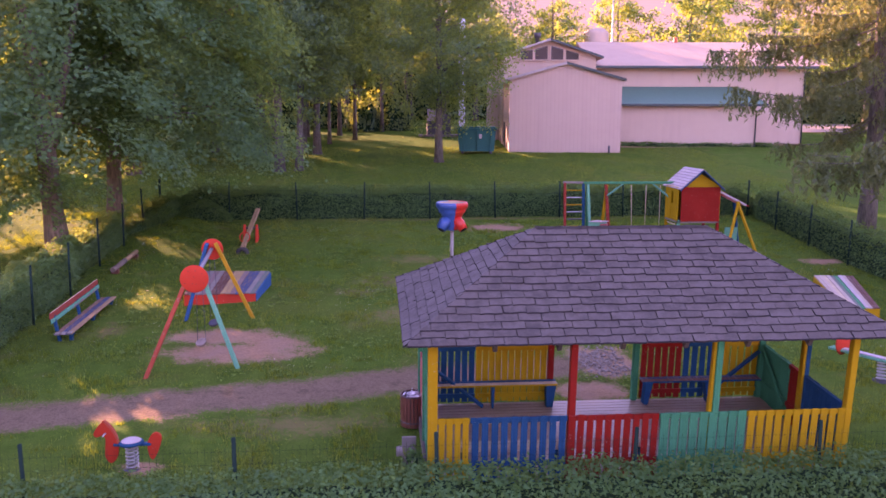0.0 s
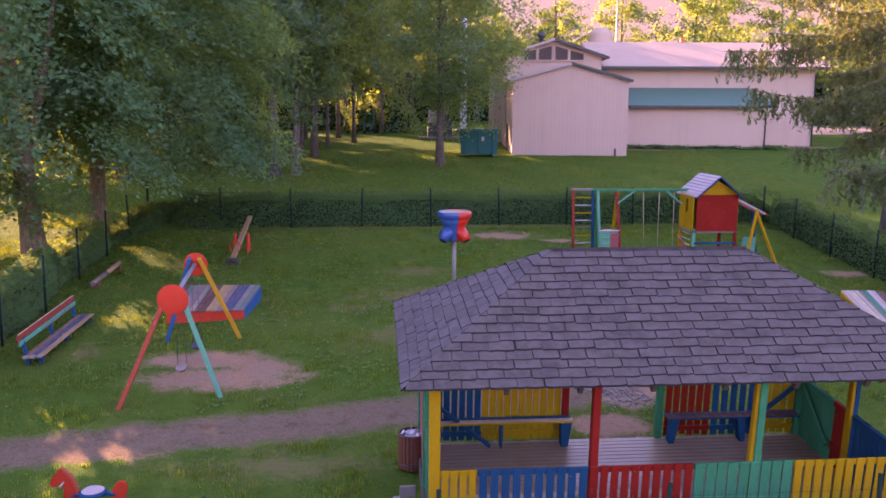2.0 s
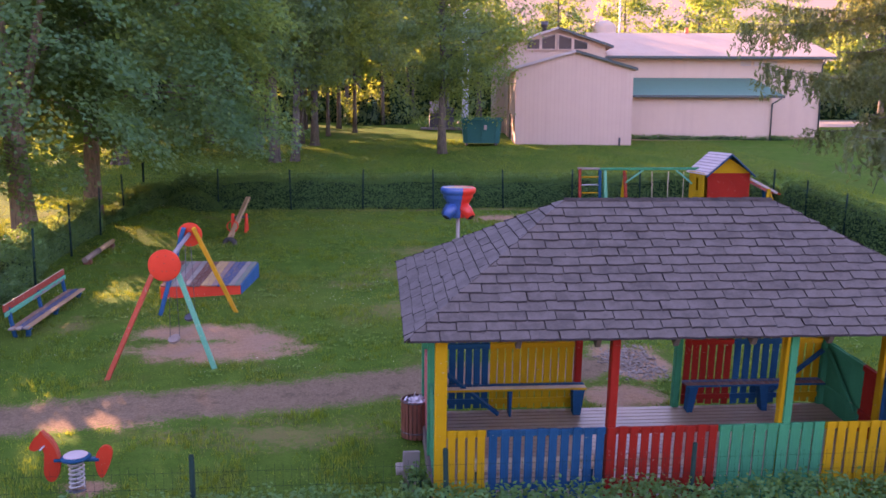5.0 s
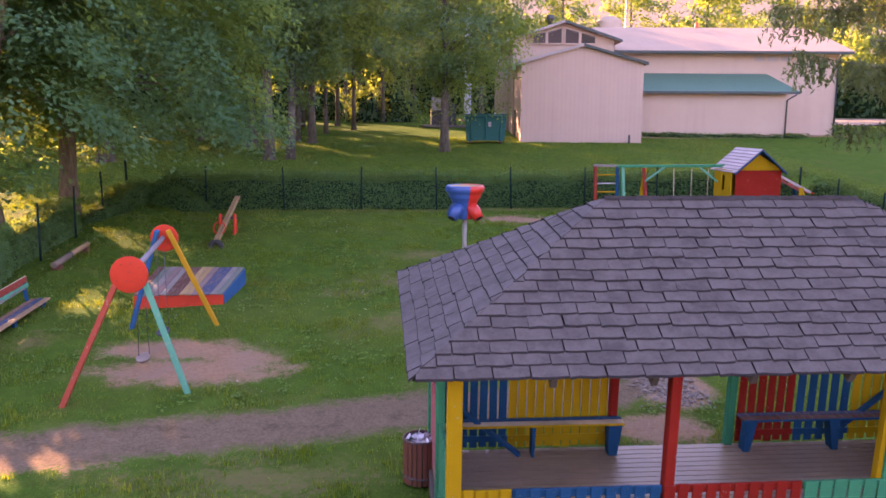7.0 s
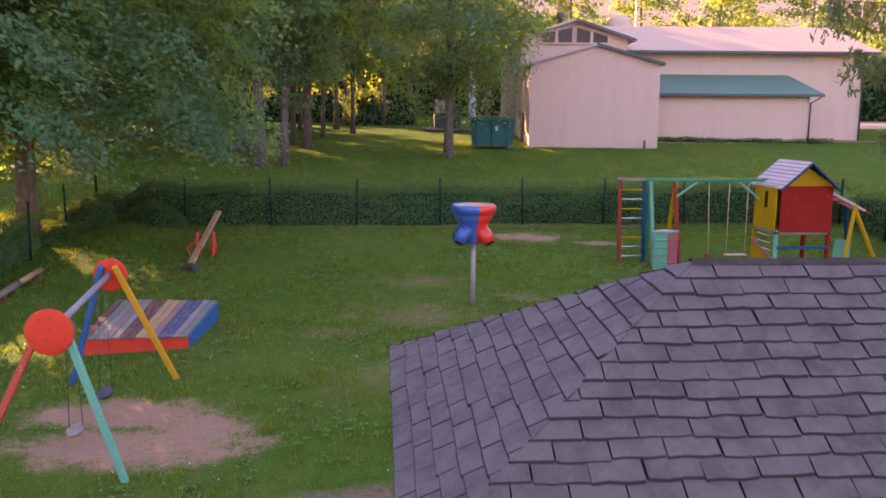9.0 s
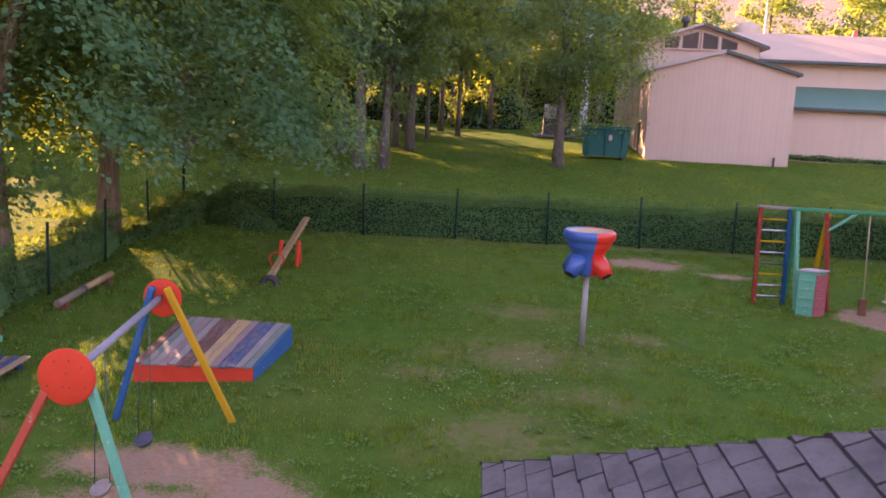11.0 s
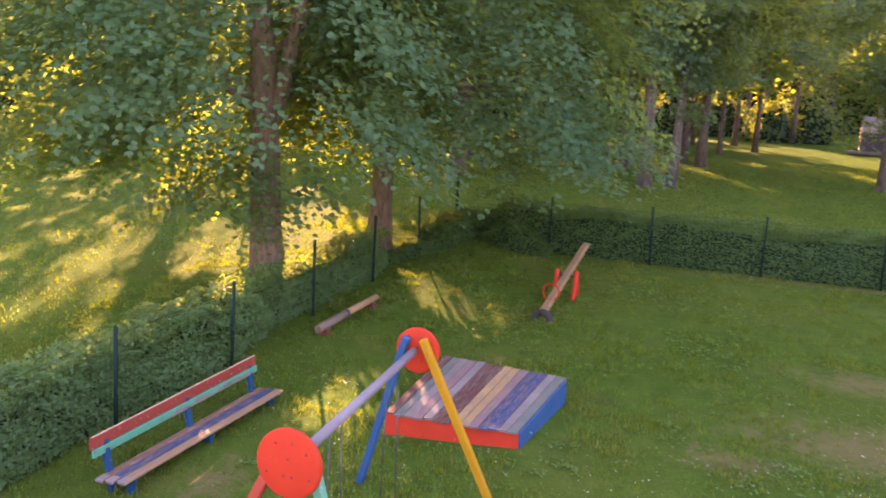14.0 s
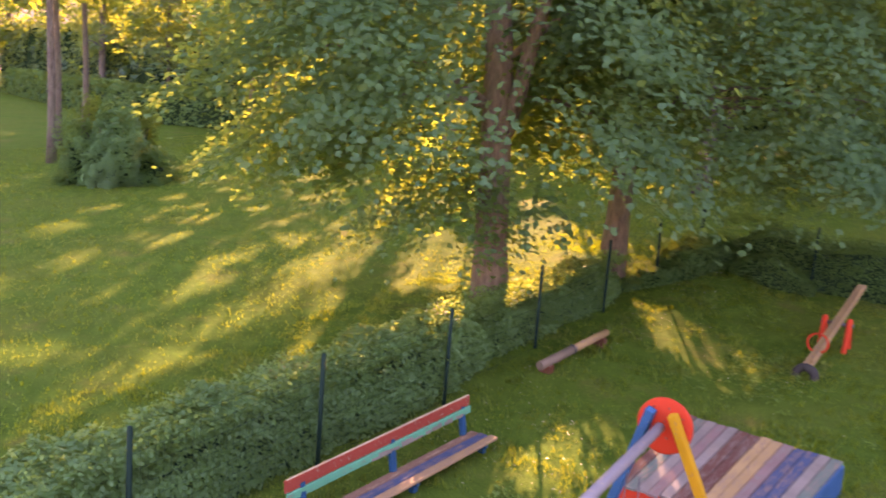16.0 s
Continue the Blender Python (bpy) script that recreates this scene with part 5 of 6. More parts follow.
    for x, y, mt in ((x0, y0, LEG_GREEN), (x1, y0, RED), (x0, y1, YELLOW), (x1, y1, RED)):
        part("post", box((0.1, 0.1, fl - gz(y) + 0.2), (x, y, (fl + gz(y)) / 2 - 0.05), 0.01), mt, s)
    part("platform", box((1.6, 1.45, 0.08), ((x0 + x1) / 2, (y0 + y1) / 2, fl - 0.03), 0.01), GREY_WOOD, s)
    part("front_panel", box((x1 - x0 - 0.02, 0.04, ev - fl), ((x0 + x1) / 2 + 0.03, y0 - 0.07, (ev + fl) / 2), 0.006), RED, s, "red front panel")
    part("gable_board", prism([(x0 + 0.05, ev + 0.003), (x1 + 0.05, ev + 0.003), ((x0 + x1) / 2, pk - 0.06)], y0 - 0.085, y0 - 0.05), YELLOW, s, "yellow gable board")
    part("gable_board", prism([(x0, ev), (x1, ev), ((x0 + x1) / 2, pk - 0.06)], y1, y1 + 0.035), YELLOW, s)
    part("back_panel", box((x1 - x0, 0.04, ev - fl), ((x0 + x1) / 2, y1 + 0.07, (ev + fl) / 2), 0.006), YELLOW, s)
    # yellow side wall with a slot
    for yy, w, zz, hh in ((y0 + 0.22, 0.5, 2.72, 1.25), (y0 + 1.0, 0.6, 2.72, 1.25), (y0 + 0.57, 0.2, 2.4, 0.6), (y0 + 0.57, 0.2, 3.25, 0.2)):
        part("side_board", box((0.035, w, hh), (x0 - 0.06, yy, zz - 0.02), 0.004), YELLOW, s)
    part("side_board", box((0.035, 1.3, 1.25), (x1 + 0.06, (y0 + y1) / 2, 2.7), 0.004), YELLOW, s)
    part("low_panel", prism([(y0 - 0.04, 0.75), (y1, 0.85), (y1, 1.65), (y0 - 0.04, 1.22)], x0 - 0.08, x0 - 0.045, "x"), YELLOW, s)
    part("low_rail", beam((x0 - 0.09, y0 - 0.04, 1.26), (x0 - 0.09, y1, 1.7), 0.04, 0.09, 0.006), PINK, s)
    for z in (1.22, 1.62):
        part("front_rail", box((x1 - x0, 0.04, 0.08), ((x0 + x1) / 2, y0 - 0.07, z), 0.006), BLUE, s)
    for i in range(7):
        part("low_board", box((0.09, 0.03, 0.45), (x0 + 0.16 + i * 0.21, y0 - 0.105, 0.93), 0.005), RED, s)
    for i in range(4):
        part("ladder_rung", tube([(x0 - 0.02, y0 + 0.3, 1.3 + i * 0.2), (x0 - 0.02, y1 - 0.2, 1.3 + i * 0.2)], 0.02, 6), PALE_WOOD, s)
    # roof boards
    mid = (x0 + x1) / 2
    for sgn, eave in ((-1, x0 - 0.10), (1, x1 + 0.10)):
        n = 8
        for i in range(n):
            f0, f1 = i / n, (i + 1) / n
            a = Vector((eave + (mid - eave) * f0, 0, ev - 0.09 + (pk + 0.08 - ev + 0.09) * f0))
            b = Vector((eave + (mid - eave) * f1, 0, ev - 0.09 + (pk + 0.08 - ev + 0.09) * f1))
            up = Vector((b.z - a.z, 0, -(b.x - a.x))) * -sgn
            up.normalize()
            bm = prism([(a.x, a.z + 0.02), (b.x, b.z - 0.005), (b.x, b.z + 0.02), (a.x, a.z + 0.05)], y0 - 0.3, y1 + 0.25)
            part("roof_board", bm, PALE if sgn < 0 else WORN_BLUE, s)
    part("verge_board", beam((x0 - 0.10, y0 - 0.31, ev - 0.12), (mid, y0 - 0.31, pk + 0.05), 0.03, 0.08, 0.004, None, (0, 1, 0)), BLUE, s)
    part("verge_board", beam((x1 + 0.10, y0 - 0.31, ev - 0.12), (mid, y0 - 0.31, pk + 0.05), 0.03, 0.08, 0.004, None, (0, 1, 0)), BLUE, s)
    # climbing frame on the far side: sloping rails on yellow legs
    for y in (30.75, 31.45):
        part("slope_rail", beam((12.95, y, 3.15), (14.05, y, 2.6), 0.08, 0.08, 0.008), PALE if y < 31 else PINK, s)
    for i in range(5):
        f = (i + 0.5) / 5
        part("rung", tube([(12.95 + 1.35 * f, 30.75, 3.15 - 0.65 * f), (12.95 + 1.35 * f, 31.45, 3.15 - 0.65 * f)], 0.022, 6), SIGNAL, s)
    part("leg", beam((12.95, 29.9, gz(29.9) - 0.1), (13.74, 30.7, 2.75), 0.09, 0.09, 0.008), YELLOW, s)
    part("leg", beam((14.3, 29.9, gz(29.9) - 0.1), (13.68, 30.7, 2.75), 0.09, 0.09, 0.008), YELLOW, s)
    part("leg", beam((14.4, 32.0, gz(32.0) - 0.1), (13.9, 31.5, 2.7), 0.09, 0.09, 0.008), BLUE, s)
    part("climbing_board", prism([(13.4, 0.65), (13.95, 0.65), (13.98, 1.7), (13.48, 1.7)], 31.2, 31.25), LEG_GREEN, s)


build_play_tower()


RED_HORSE = painted("horse_red_paint", (0.55, 0.045, 0.018), 0.08)


def build_spring_horse():
    x, y = -4.27, 14.4
    s = thing("spring_horse", "red wooden spring rocker shaped like a horse on a steel coil", "spring rocker", (x, y, gz(y)))
    coil = [(0.1 * math.cos(a), 0.1 * math.sin(a), 0.02 + 0.4 * a / (2 * math.pi * 6)) for a in np.linspace(0, 2 * math.pi * 6, 97)]
    part("coil_spring", tube(coil, 0.016, 6), STEEL, s)
    part("ground_plate", lathe([(0.0, 0.02), (0.16, 0.02), (0.17, -0.05)], 16), DARK_STEEL, s)
    def smooth(pts, turns=2):
        # rounded outline by cutting corners
        for _ in range(turns):
            pts = [q for a, b in zip(pts, pts[1:] + pts[:1]) for q in ((a[0] * 0.75 + b[0] * 0.25, a[1] * 0.75 + b[1] * 0.25), (a[0] * 0.25 + b[0] * 0.75, a[1] * 0.25 + b[1] * 0.75))]
        return pts
    head = [(-0.20, 0.42), (-0.26, 0.18), (-0.36, 0.12), (-0.45, 0.22), (-0.44, 0.42), (-0.42, 0.58), (-0.46, 0.66), (-0.55, 0.60), (-0.635, 0.63), (-0.61, 0.72), (-0.53, 0.83), (-0.48, 0.86), (-0.46, 0.915), (-0.42, 0.87), (-0.33, 0.79), (-0.25, 0.64)]
    bm = prism(smooth(head), -0.03, 0.03)
    part("horse_head", bm, RED_HORSE, s)
    tail = [(0.27, 0.44), (0.30, 0.24), (0.36, 0.16), (0.42, 0.24), (0.50, 0.44), (0.53, 0.60), (0.44, 0.68), (0.33, 0.62)]
    part("horse_tail", prism(smooth(tail), -0.03, 0.03), RED_HORSE, s)
    part("saddle", lathe([(0.0, 0.53), (0.16, 0.525), (0.21, 0.50), (0.2, 0.47), (0.0, 0.45)], 20), BLUE, s, "blue saddle")
    part("saddle_pad", lathe([(0.0, 0.565), (0.13, 0.55), (0.17, 0.528)], 20), PALE, s)
    part("bar", beam((-0.3, 0, 0.46), (0.34, 0, 0.46), 0.09, 0.05, 0.01), BLUE, s)
    part("handle", tube([(-0.42, -0.18, 0.68), (-0.42, 0.18, 0.68)], 0.015, 8), STEEL, s)
    mane = [(-0.455, 0.925), (-0.41, 0.885), (-0.32, 0.80), (-0.24, 0.65), (-0.20, 0.46), (-0.225, 0.46), (-0.265, 0.63), (-0.345, 0.77), (-0.42, 0.84)]
    part("mane", prism(smooth(mane, 1), -0.036, 0.036), LEG_RED, s, "orange-brown painted mane")


build_spring_horse()


def build_spring_rocker():
    s = thing("spring_seesaw", "spring seesaw with a pale board and red seat shield", "spring rocker", (11.55, 17.7, gz(17.7)), -62)
    coil = [(0.12 * math.cos(a), 0.12 * math.sin(a), 0.02 + 0.45 * a / (2 * math.pi * 6)) for a in np.linspace(0, 2 * math.pi * 6, 97)]
    part("coil_spring", tube(coil, 0.018, 6), STEEL, s)
    part("plank", box((2.6, 0.26, 0.06), (0.0, 0, 0.5), 0.012), LEG_GREEN, s)
    part("plank_top", box((2.3, 0.18, 0.02), (0.0, 0, 0.545), 0.006), PALE, s)
    part("ground_plate", lathe([(0.0, 0.02), (0.2, 0.02), (0.22, -0.05)], 16), DARK_STEEL, s)
    for sx in (-1, 1):
        d = part("seat_shield", lathe([(0.0, 0.025), (0.28, 0.02), (0.3, 0.0), (0.28, -0.02), (0.0, -0.025)], 24), SIGNAL, s)
        d.matrix_basis = pose(sx * 1.0, 0, 0.68, 0, 90, 0)


build_spring_rocker()


def build_bin():
    s = thing("litter_bin", "round litter bin of red-brown wooden slats with a filled liner", "litter bin", (0.73, 15.9, gz(15.9)))
    part("liner", lathe([(0.0, 0.54), (0.19, 0.56), (0.21, 0.66), (0.215, 0.08), (0.0, 0.06)], 20), DARK_STEEL, s)
    n = 22
    me = mesh_of("slat", box((0.058, 0.02, 0.64), (0, 0, 0), 0.004))
    me.materials.append(BROWN_SLAT)
    for i in range(n):
        a = 2 * math.pi * i / n
        ob = new("slat", me)
        ob.parent = s
        ob.matrix_basis = pose(0.245 * math.cos(a), 0.245 * math.sin(a), 0.36, 0, 0, math.degrees(a) + 90)
    for z in (0.14, 0.66):
        part("hoop", tube([(0.25 * math.cos(k * math.pi / 12), 0.25 * math.sin(k * math.pi / 12), z) for k in range(24)], 0.014, 6, None, True), DARK_STEEL, s)
    c = np.stack([rng.normal(0, 0.08, 60), rng.normal(0, 0.08, 60), rng.uniform(0.58, 0.70, 60)], 1)
    part("litter", leaf_cloud("litter", c, rng.uniform(0.08, 0.16, 60), "oval", None, 0, 5), BIN_LINER, s, "pale crumpled litter")


build_bin()


def build_step():
    s = thing("plank_stand", "short upright pale plank fixed to a round log", "plank", (0.57, 14.1, gz(14.1)))
    part("plank", box((0.25, 0.05, 0.62), (0, 0, 0.28), 0.01), GREY_WOOD, s)
    part("log", tube([(-0.22, 0.05, 0.3), (0.1, 0.08, 0.3)], 0.09, 12), GREY_WOOD, s)


build_step()


def build_rubble():
    s = thing("stone_heap", "patch of small grey stones and rubble behind the pavilion", "stones", kind="stuff")
    bm = bmesh.new()
    g = random.Random(4)
    for i in range(560):
        x, y = 5.4 + g.uniform(-0.5, 0.5) + g.gauss(0, 0.14), 19.35 + g.uniform(-0.85, 0.85) + g.gauss(0, 0.15)
        sz = g.uniform(0.02, 0.06)
        m = pose(x, y, gz(y) + g.uniform(-0.01, 0.03), g.uniform(-20, 20), g.uniform(-20, 20), g.uniform(0, 360)) @ Matrix.Diagonal((sz, sz * g.uniform(0.6, 1), sz * 0.4, 1))
        bmesh.ops.create_icosphere(bm, subdivisions=1, radius=1.0, matrix=m)
    m, t, p = nodes_of("grey_stone")
    isl = t.nodes.new("ShaderNodeNewGeometry").outputs["Random Per Island"]
    n = noise_tex(t, 12, 5, 0.7, world_pos(t))
    t.links.new(mixc(t, n, mixc(t, isl, (0.18, 0.145, 0.115), (0.31, 0.255, 0.205)), (0.14, 0.112, 0.09)), p.inputs["Base Color"])
    p.inputs["Roughness"].default_value = 0.9
    tagged(part("stones", bm, m, s), kind="stuff")


build_rubble()

# ---------------------------------------------------------------- fences


def build_fence(label, a, b, count, high):
    s = thing("wire_fence", label, "fence", group="wire fences round the playground")
    a, b = Vector((*a, 0)), Vector((*b, 0))
    me = mesh_of("post", tube([(0, 0, -0.1), (0, 0, high)], 0.033, 8))
    me.materials.append(POST_GREEN)
    for i in range(count):
        q = a.lerp(b, i / (count - 1))
        ob = new("post", me)
        ob.parent = s
        ob.matrix_basis = pose(q.x, q.y, gz(q.y, q.x), random.uniform(-1.5, 1.5), random.uniform(-1.5, 1.5), 0)
        part("post_cap", lathe([(0.0, high + 0.02), (0.03, high + 0.012), (0.032, high - 0.02)], 8), POST_GREEN, ob)
    d = (b - a)
    n = int(d.length / 0.1)
    verts, sizes = [], []
    along = d.normalized() * 0.0016
    for i in range(n):
        q = a.lerp(b, (i + 0.5) / n)
        z = gz(q.y, q.x)
        verts += [(*(q - along).xy, z + 0.05), (*(q + along).xy, z + 0.05), (*(q + along).xy, z + high - 0.12), (*(q - along).xy, z + high - 0.12)]
        sizes.append(4)
    m = max(4, int(d.length / 2))
    for zz in np.arange(0.1, high - 0.1, 0.2):
        for i in range(m):
            q, r = a.lerp(b, i / m), a.lerp(b, (i + 1) / m)
            verts += [(q.x, q.y, gz(q.y) + zz), (r.x, r.y, gz(r.y) + zz), (r.x, r.y, gz(r.y) + zz + 0.004), (q.x, q.y, gz(q.y) + zz + 0.004)]
            sizes.append(4)
    part("wire_mesh", raw_mesh("wire_mesh", np.array(verts), sizes), POST_GREEN, s)


build_fence("dark green wire mesh fence along the front hedge", (-8.2, 12.1), (13.1, 12.2), 8, 1.5)
build_fence("dark green wire mesh fence along the side hedge", (-9.15, 20.0), (-9.35, 37.7), 7, 1.62)
build_fence("dark green wire mesh fence along the rear hedge", (-9.35, 37.7), (17.35, 37.8), 10, 1.65)
build_fence("dark green wire mesh fence beside the larch", (17.35, 37.8), (16.8, 14.0), 9, 1.65)

# ---------------------------------------------------------------- hedges


def build_hedge(label, pts, half, high, count, seed, size=(0.06, 0.11), lumps=0.18, name="hedge", light=None, shoots_per_metre=22):
    """A clipped hedge along plan points: a solid dark green core and a coat of single leaves."""
    g = np.random.default_rng(seed)
    s = thing(name, label, "hedge")
    p = np.array(pts, float)
    seg = np.linalg.norm(np.diff(p, axis=0), axis=1)
    total = seg.sum()
    cum = np.concatenate([[0], np.cumsum(seg)])

    def along(u):
        q = np.stack([np.interp(u, cum, p[:, 0]), np.interp(u, cum, p[:, 1])], 1)
        k = np.clip(np.searchsorted(cum, u, side="right") - 1, 0, len(seg) - 1)
        d = (p[k + 1] - p[k]) / seg[k][:, None]
        return q, np.stack([-d[:, 1], d[:, 0]], 1)

    # core
    n = int(total / 0.4) + 2
    q, side = along(np.linspace(0, total, n))
    bm = bmesh.new()
    rows = []
    prof = [(-0.85, 0), (-0.9, 0.5), (-0.7, 0.86), (0, 0.92), (0.7, 0.86), (0.9, 0.5), (0.85, 0)]
    for i in range(n):
        row = []
        for w, h in prof:
            lump = 1 + lumps * noise.noise((q[i][0] * 0.9, q[i][1] * 0.9, h * 2 + seed))
            lump *= max(0.12, min(1, (min(i, n - 1 - i) * 0.4 + 0.05) / 1.3) ** 0.6)
            x, y = q[i] + side[i] * w * half * lump * 0.92
            row.append(bm.verts.new((x, y, gz(y, x) - 0.05 + h * high * lump * 0.95)))
        rows.append(row)
    for a, b in zip(rows, rows[1:]):
        for k in range(len(prof) - 1):
            bm.faces.new((a[k], a[k + 1], b[k + 1], b[k]))
    bm.faces.new(rows[0])
    bm.faces.new(rows[-1][::-1])
    part("dark_core", bm, HEDGE_CORE, s)
    # coat
    u = g.uniform(0, total, count)
    q, side = along(u)
    t = g.uniform(0, 1, count)
    top = t < half / (half + high)
    w = np.where(top, g.uniform(-1, 1, count), np.where(g.uniform(0, 1, count) < 0.5, -1, 1) * (0.9 + 0.12 * g.normal(size=count)))
    h = np.where(top, 0.97 + 0.045 * g.normal(size=count), g.uniform(0.02, 1, count))
    round_off = np.where(h > 0.8, 1 - (h - 0.8) * 0.9, 1.0)
    w = np.where(top, w, w * round_off)
    lump = np.array([1 + lumps * noise.noise((a * 0.9, b * 0.9, c * 2 + seed)) + 0.5 * lumps * noise.noise((a * 2.6, b * 2.6, c * 5)) for a, b, c in zip(q[:, 0], q[:, 1], h)])
    lump *= np.clip((np.minimum(u, total - u) + 0.12) / 1.3, 0.1, 1) ** 0.6
    xy = q + side * (w * half * lump)[:, None]
    c = np.column_stack([xy, gza(xy[:, 1], xy[:, 0]) + h * high * lump])
    out = np.column_stack([side * (np.where(top, 0, np.sign(w)))[:, None], np.where(top, 1.2, 0.2)])
    part("leaves", leaf_cloud("leaves", c, g.uniform(*size, count), "oval", out, 0.15, seed), light or LEAF_HEDGE, s)
    # stray shoots
    k = int(total * shoots_per_metre)
    u = g.uniform(0, total, k)
    q, side = along(u)
    c = np.column_stack([q + side * g.uniform(-0.8, 0.8, (k, 1)) * half, np.zeros(k)])
    c[:, 2] = gza(c[:, 1], c[:, 0]) + high * (0.93 + g.uniform(0, 0.28, k) ** 1.2)
    c = np.repeat(c, 4, 0) + g.normal(0, 0.035, (k * 4, 3))
    shoots = part("new_growth", leaf_cloud("new_growth", c, g.uniform(size[0], size[1], len(c)), "oval", None, -0.2, seed + 1), light or LEAF_HEDGE, s)
    tagged(shoots, kind="stuff")
    return s


build_hedge("clipped dark green hedge along the rear fence", [(-8.9, 38.1), (4, 38.35), (18.2, 38.3)], 0.45, 1.25, 95000, 11, (0.045, 0.08), shoots_per_metre=110)
build_hedge("clipped dark green hedge beside the larch", [(18.0, 38.2), (17.6, 27), (17.4, 15)], 0.5, 1.3, 45000, 12, (0.05, 0.095))
build_hedge("dense dark green hedge along the front fence", [(-9.3, 11.5), (0, 11.6), (13.5, 11.8)], 0.55, 1.0, 52000, 13, (0.05, 0.09), 0.12)
build_hedge("loose green hedge behind the park bench", [(-9.8, 15.4), (-9.9, 21), (-9.95, 28.2)], 0.55, 1.08, 95000, 14, (0.05, 0.10), 0.3, light=LEAF_LOOSE, shoots_per_metre=150)
build_hedge("loose flowering hedge below the maple", [(-9.9, 26.9), (-9.95, 29.0), (-9.8, 33.5)], 0.42, 0.88, 45000, 15, (0.05, 0.10), 0.35, light=LEAF_LOOSE, shoots_per_metre=150)
build_hedge("bushy dark green hedge in the fence corner", [(-9.3, 34.7), (-9.1, 36.6), (-8.6, 38.9)], 0.45, 0.8, 22000, 16, (0.04, 0.08), 0.3)
build_hedge("low straggling hedge between the maple and the fence corner", [(-9.7, 33.6), (-9.5, 34.6), (-9.3, 35.8)], 0.35, 0.45, 7000, 22, (0.04, 0.08), 0.3)
build_hedge("low round tuft of hedge growth beside the rear hedge", [(-8.3, 37.25), (-7.2, 37.35), (-6.2, 37.4)], 0.5, 0.85, 9000, 21, (0.035, 0.07), 0.25)
build_hedge("dark clipped hedge at the far edge of the lawn", [(-95, 62), (-58, 51), (-44, 53), (-36, 58)], 1.2, 2.3, 18000, 17, (0.2, 0.4), 0.3)


def build_bush(name, label, x, y, r, high, count, seed, mat=None, size=(0.08, 0.15)):
    s = thing(name, label, "bush", (x, y, gz(y)))
    g = np.random.default_rng(seed)
    d = g.normal(size=(count, 3))
    d[:, 2] = np.abs(d[:, 2])
    d /= np.linalg.norm(d, axis=1, keepdims=True)
    rad = g.uniform(0.55, 1.0, count) ** 0.5
    lump = np.array([1 + 0.5 * noise.noise(tuple(v * 1.8 + seed)) + 0.35 * noise.noise(tuple(v * 5 + seed)) for v in d])
    c = d * (rad * lump)[:, None] * (r, r, high)
    bm = bmesh.new()
    for k in range(9):
        a = 2 * math.pi * k / 9
        tube([(0.1 * math.cos(a), 0.1 * math.sin(a), 0), (r * 0.35 * math.cos(a), r * 0.35 * math.sin(a), high * 0.45), (r * 0.6 * math.cos(a + 0.4), r * 0.6 * math.sin(a + 0.4), high * 0.75)], [0.04, 0.03, 0.01], 5, bm)
    part("stems", bm, BARK, s)
    core = bmesh.new()
    bmesh.ops.create_icosphere(core, subdivisions=3, radius=1.0)
    for v in core.verts:
        w = v.co.normalized()
        k = 0.72 * (1 + 0.5 * noise.noise(w * 1.8 + Vector((seed, seed, seed))) + 0.35 * noise.noise(w * 5 + Vector((seed, seed, seed))))
        v.co = Vector((w.x * r * k, w.y * r * k, max(-0.05, w.z * high * k)))
    part("dark_core", core, HEDGE_CORE, s)
    part("leaves", leaf_cloud("leaves", c, g.uniform(*size, count), "oval", d, 0.2, seed), mat or LEAF_HEDGE, s)


build_bush("shrub", "rounded leafy shrub beside a slim tree on the lawn", -32.9, 34.8, 2.2, 3.3, 22000, 31, LEAF_HEDGE, (0.1, 0.18))
build_bush("flowering_shrub", "small shrub covered in pale blossom by the side fence", -10.6, 27.7, 0.45, 0.85, 1500, 36, LEAF_HEDGE, (0.05, 0.1))
build_bush("flowering_shrub", "pale blossom at the foot of the old maple", -10.2, 27.0, 0.52, 1.15, 1900, 37, BLOSSOM, (0.03, 0.06))
build_bush("shrub", "small leafy shrub beside the pavilion", 0.62, 13.6, 0.3, 0.6, 700, 33, None, (0.05, 0.1))
build_hedge("ragged strip of low weeds along the pale wall", [(18.9, 64.75), (25.0, 64.55), (31.6, 64.3)], 0.42, 0.26, 6000, 34, (0.06, 0.13), 0.7, name="weeds", shoots_per_metre=30)

for k, (x, y, r, high) in enumerate(((-8.6, 88.0, 2.6, 5.0), (-4.6, 87.0, 2.4, 4.2), (-0.9, 81.0, 2.0, 3.6), (1.9, 83.0, 2.2, 4.6), (-12.5, 85.0, 2.6, 4.6), (-16.5, 88.0, 2.8, 5.2))):
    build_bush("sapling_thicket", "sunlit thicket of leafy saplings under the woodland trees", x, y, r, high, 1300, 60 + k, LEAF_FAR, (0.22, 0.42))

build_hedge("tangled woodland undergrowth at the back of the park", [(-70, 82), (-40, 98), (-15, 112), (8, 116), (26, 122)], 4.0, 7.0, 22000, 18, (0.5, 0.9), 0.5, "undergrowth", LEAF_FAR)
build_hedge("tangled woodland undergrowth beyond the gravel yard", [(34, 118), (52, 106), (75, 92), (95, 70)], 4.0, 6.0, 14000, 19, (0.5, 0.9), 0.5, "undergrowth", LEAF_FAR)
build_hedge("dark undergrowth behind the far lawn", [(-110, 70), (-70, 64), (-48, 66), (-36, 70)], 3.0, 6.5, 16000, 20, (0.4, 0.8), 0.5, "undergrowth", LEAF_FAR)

# ---------------------------------------------------------------- trees


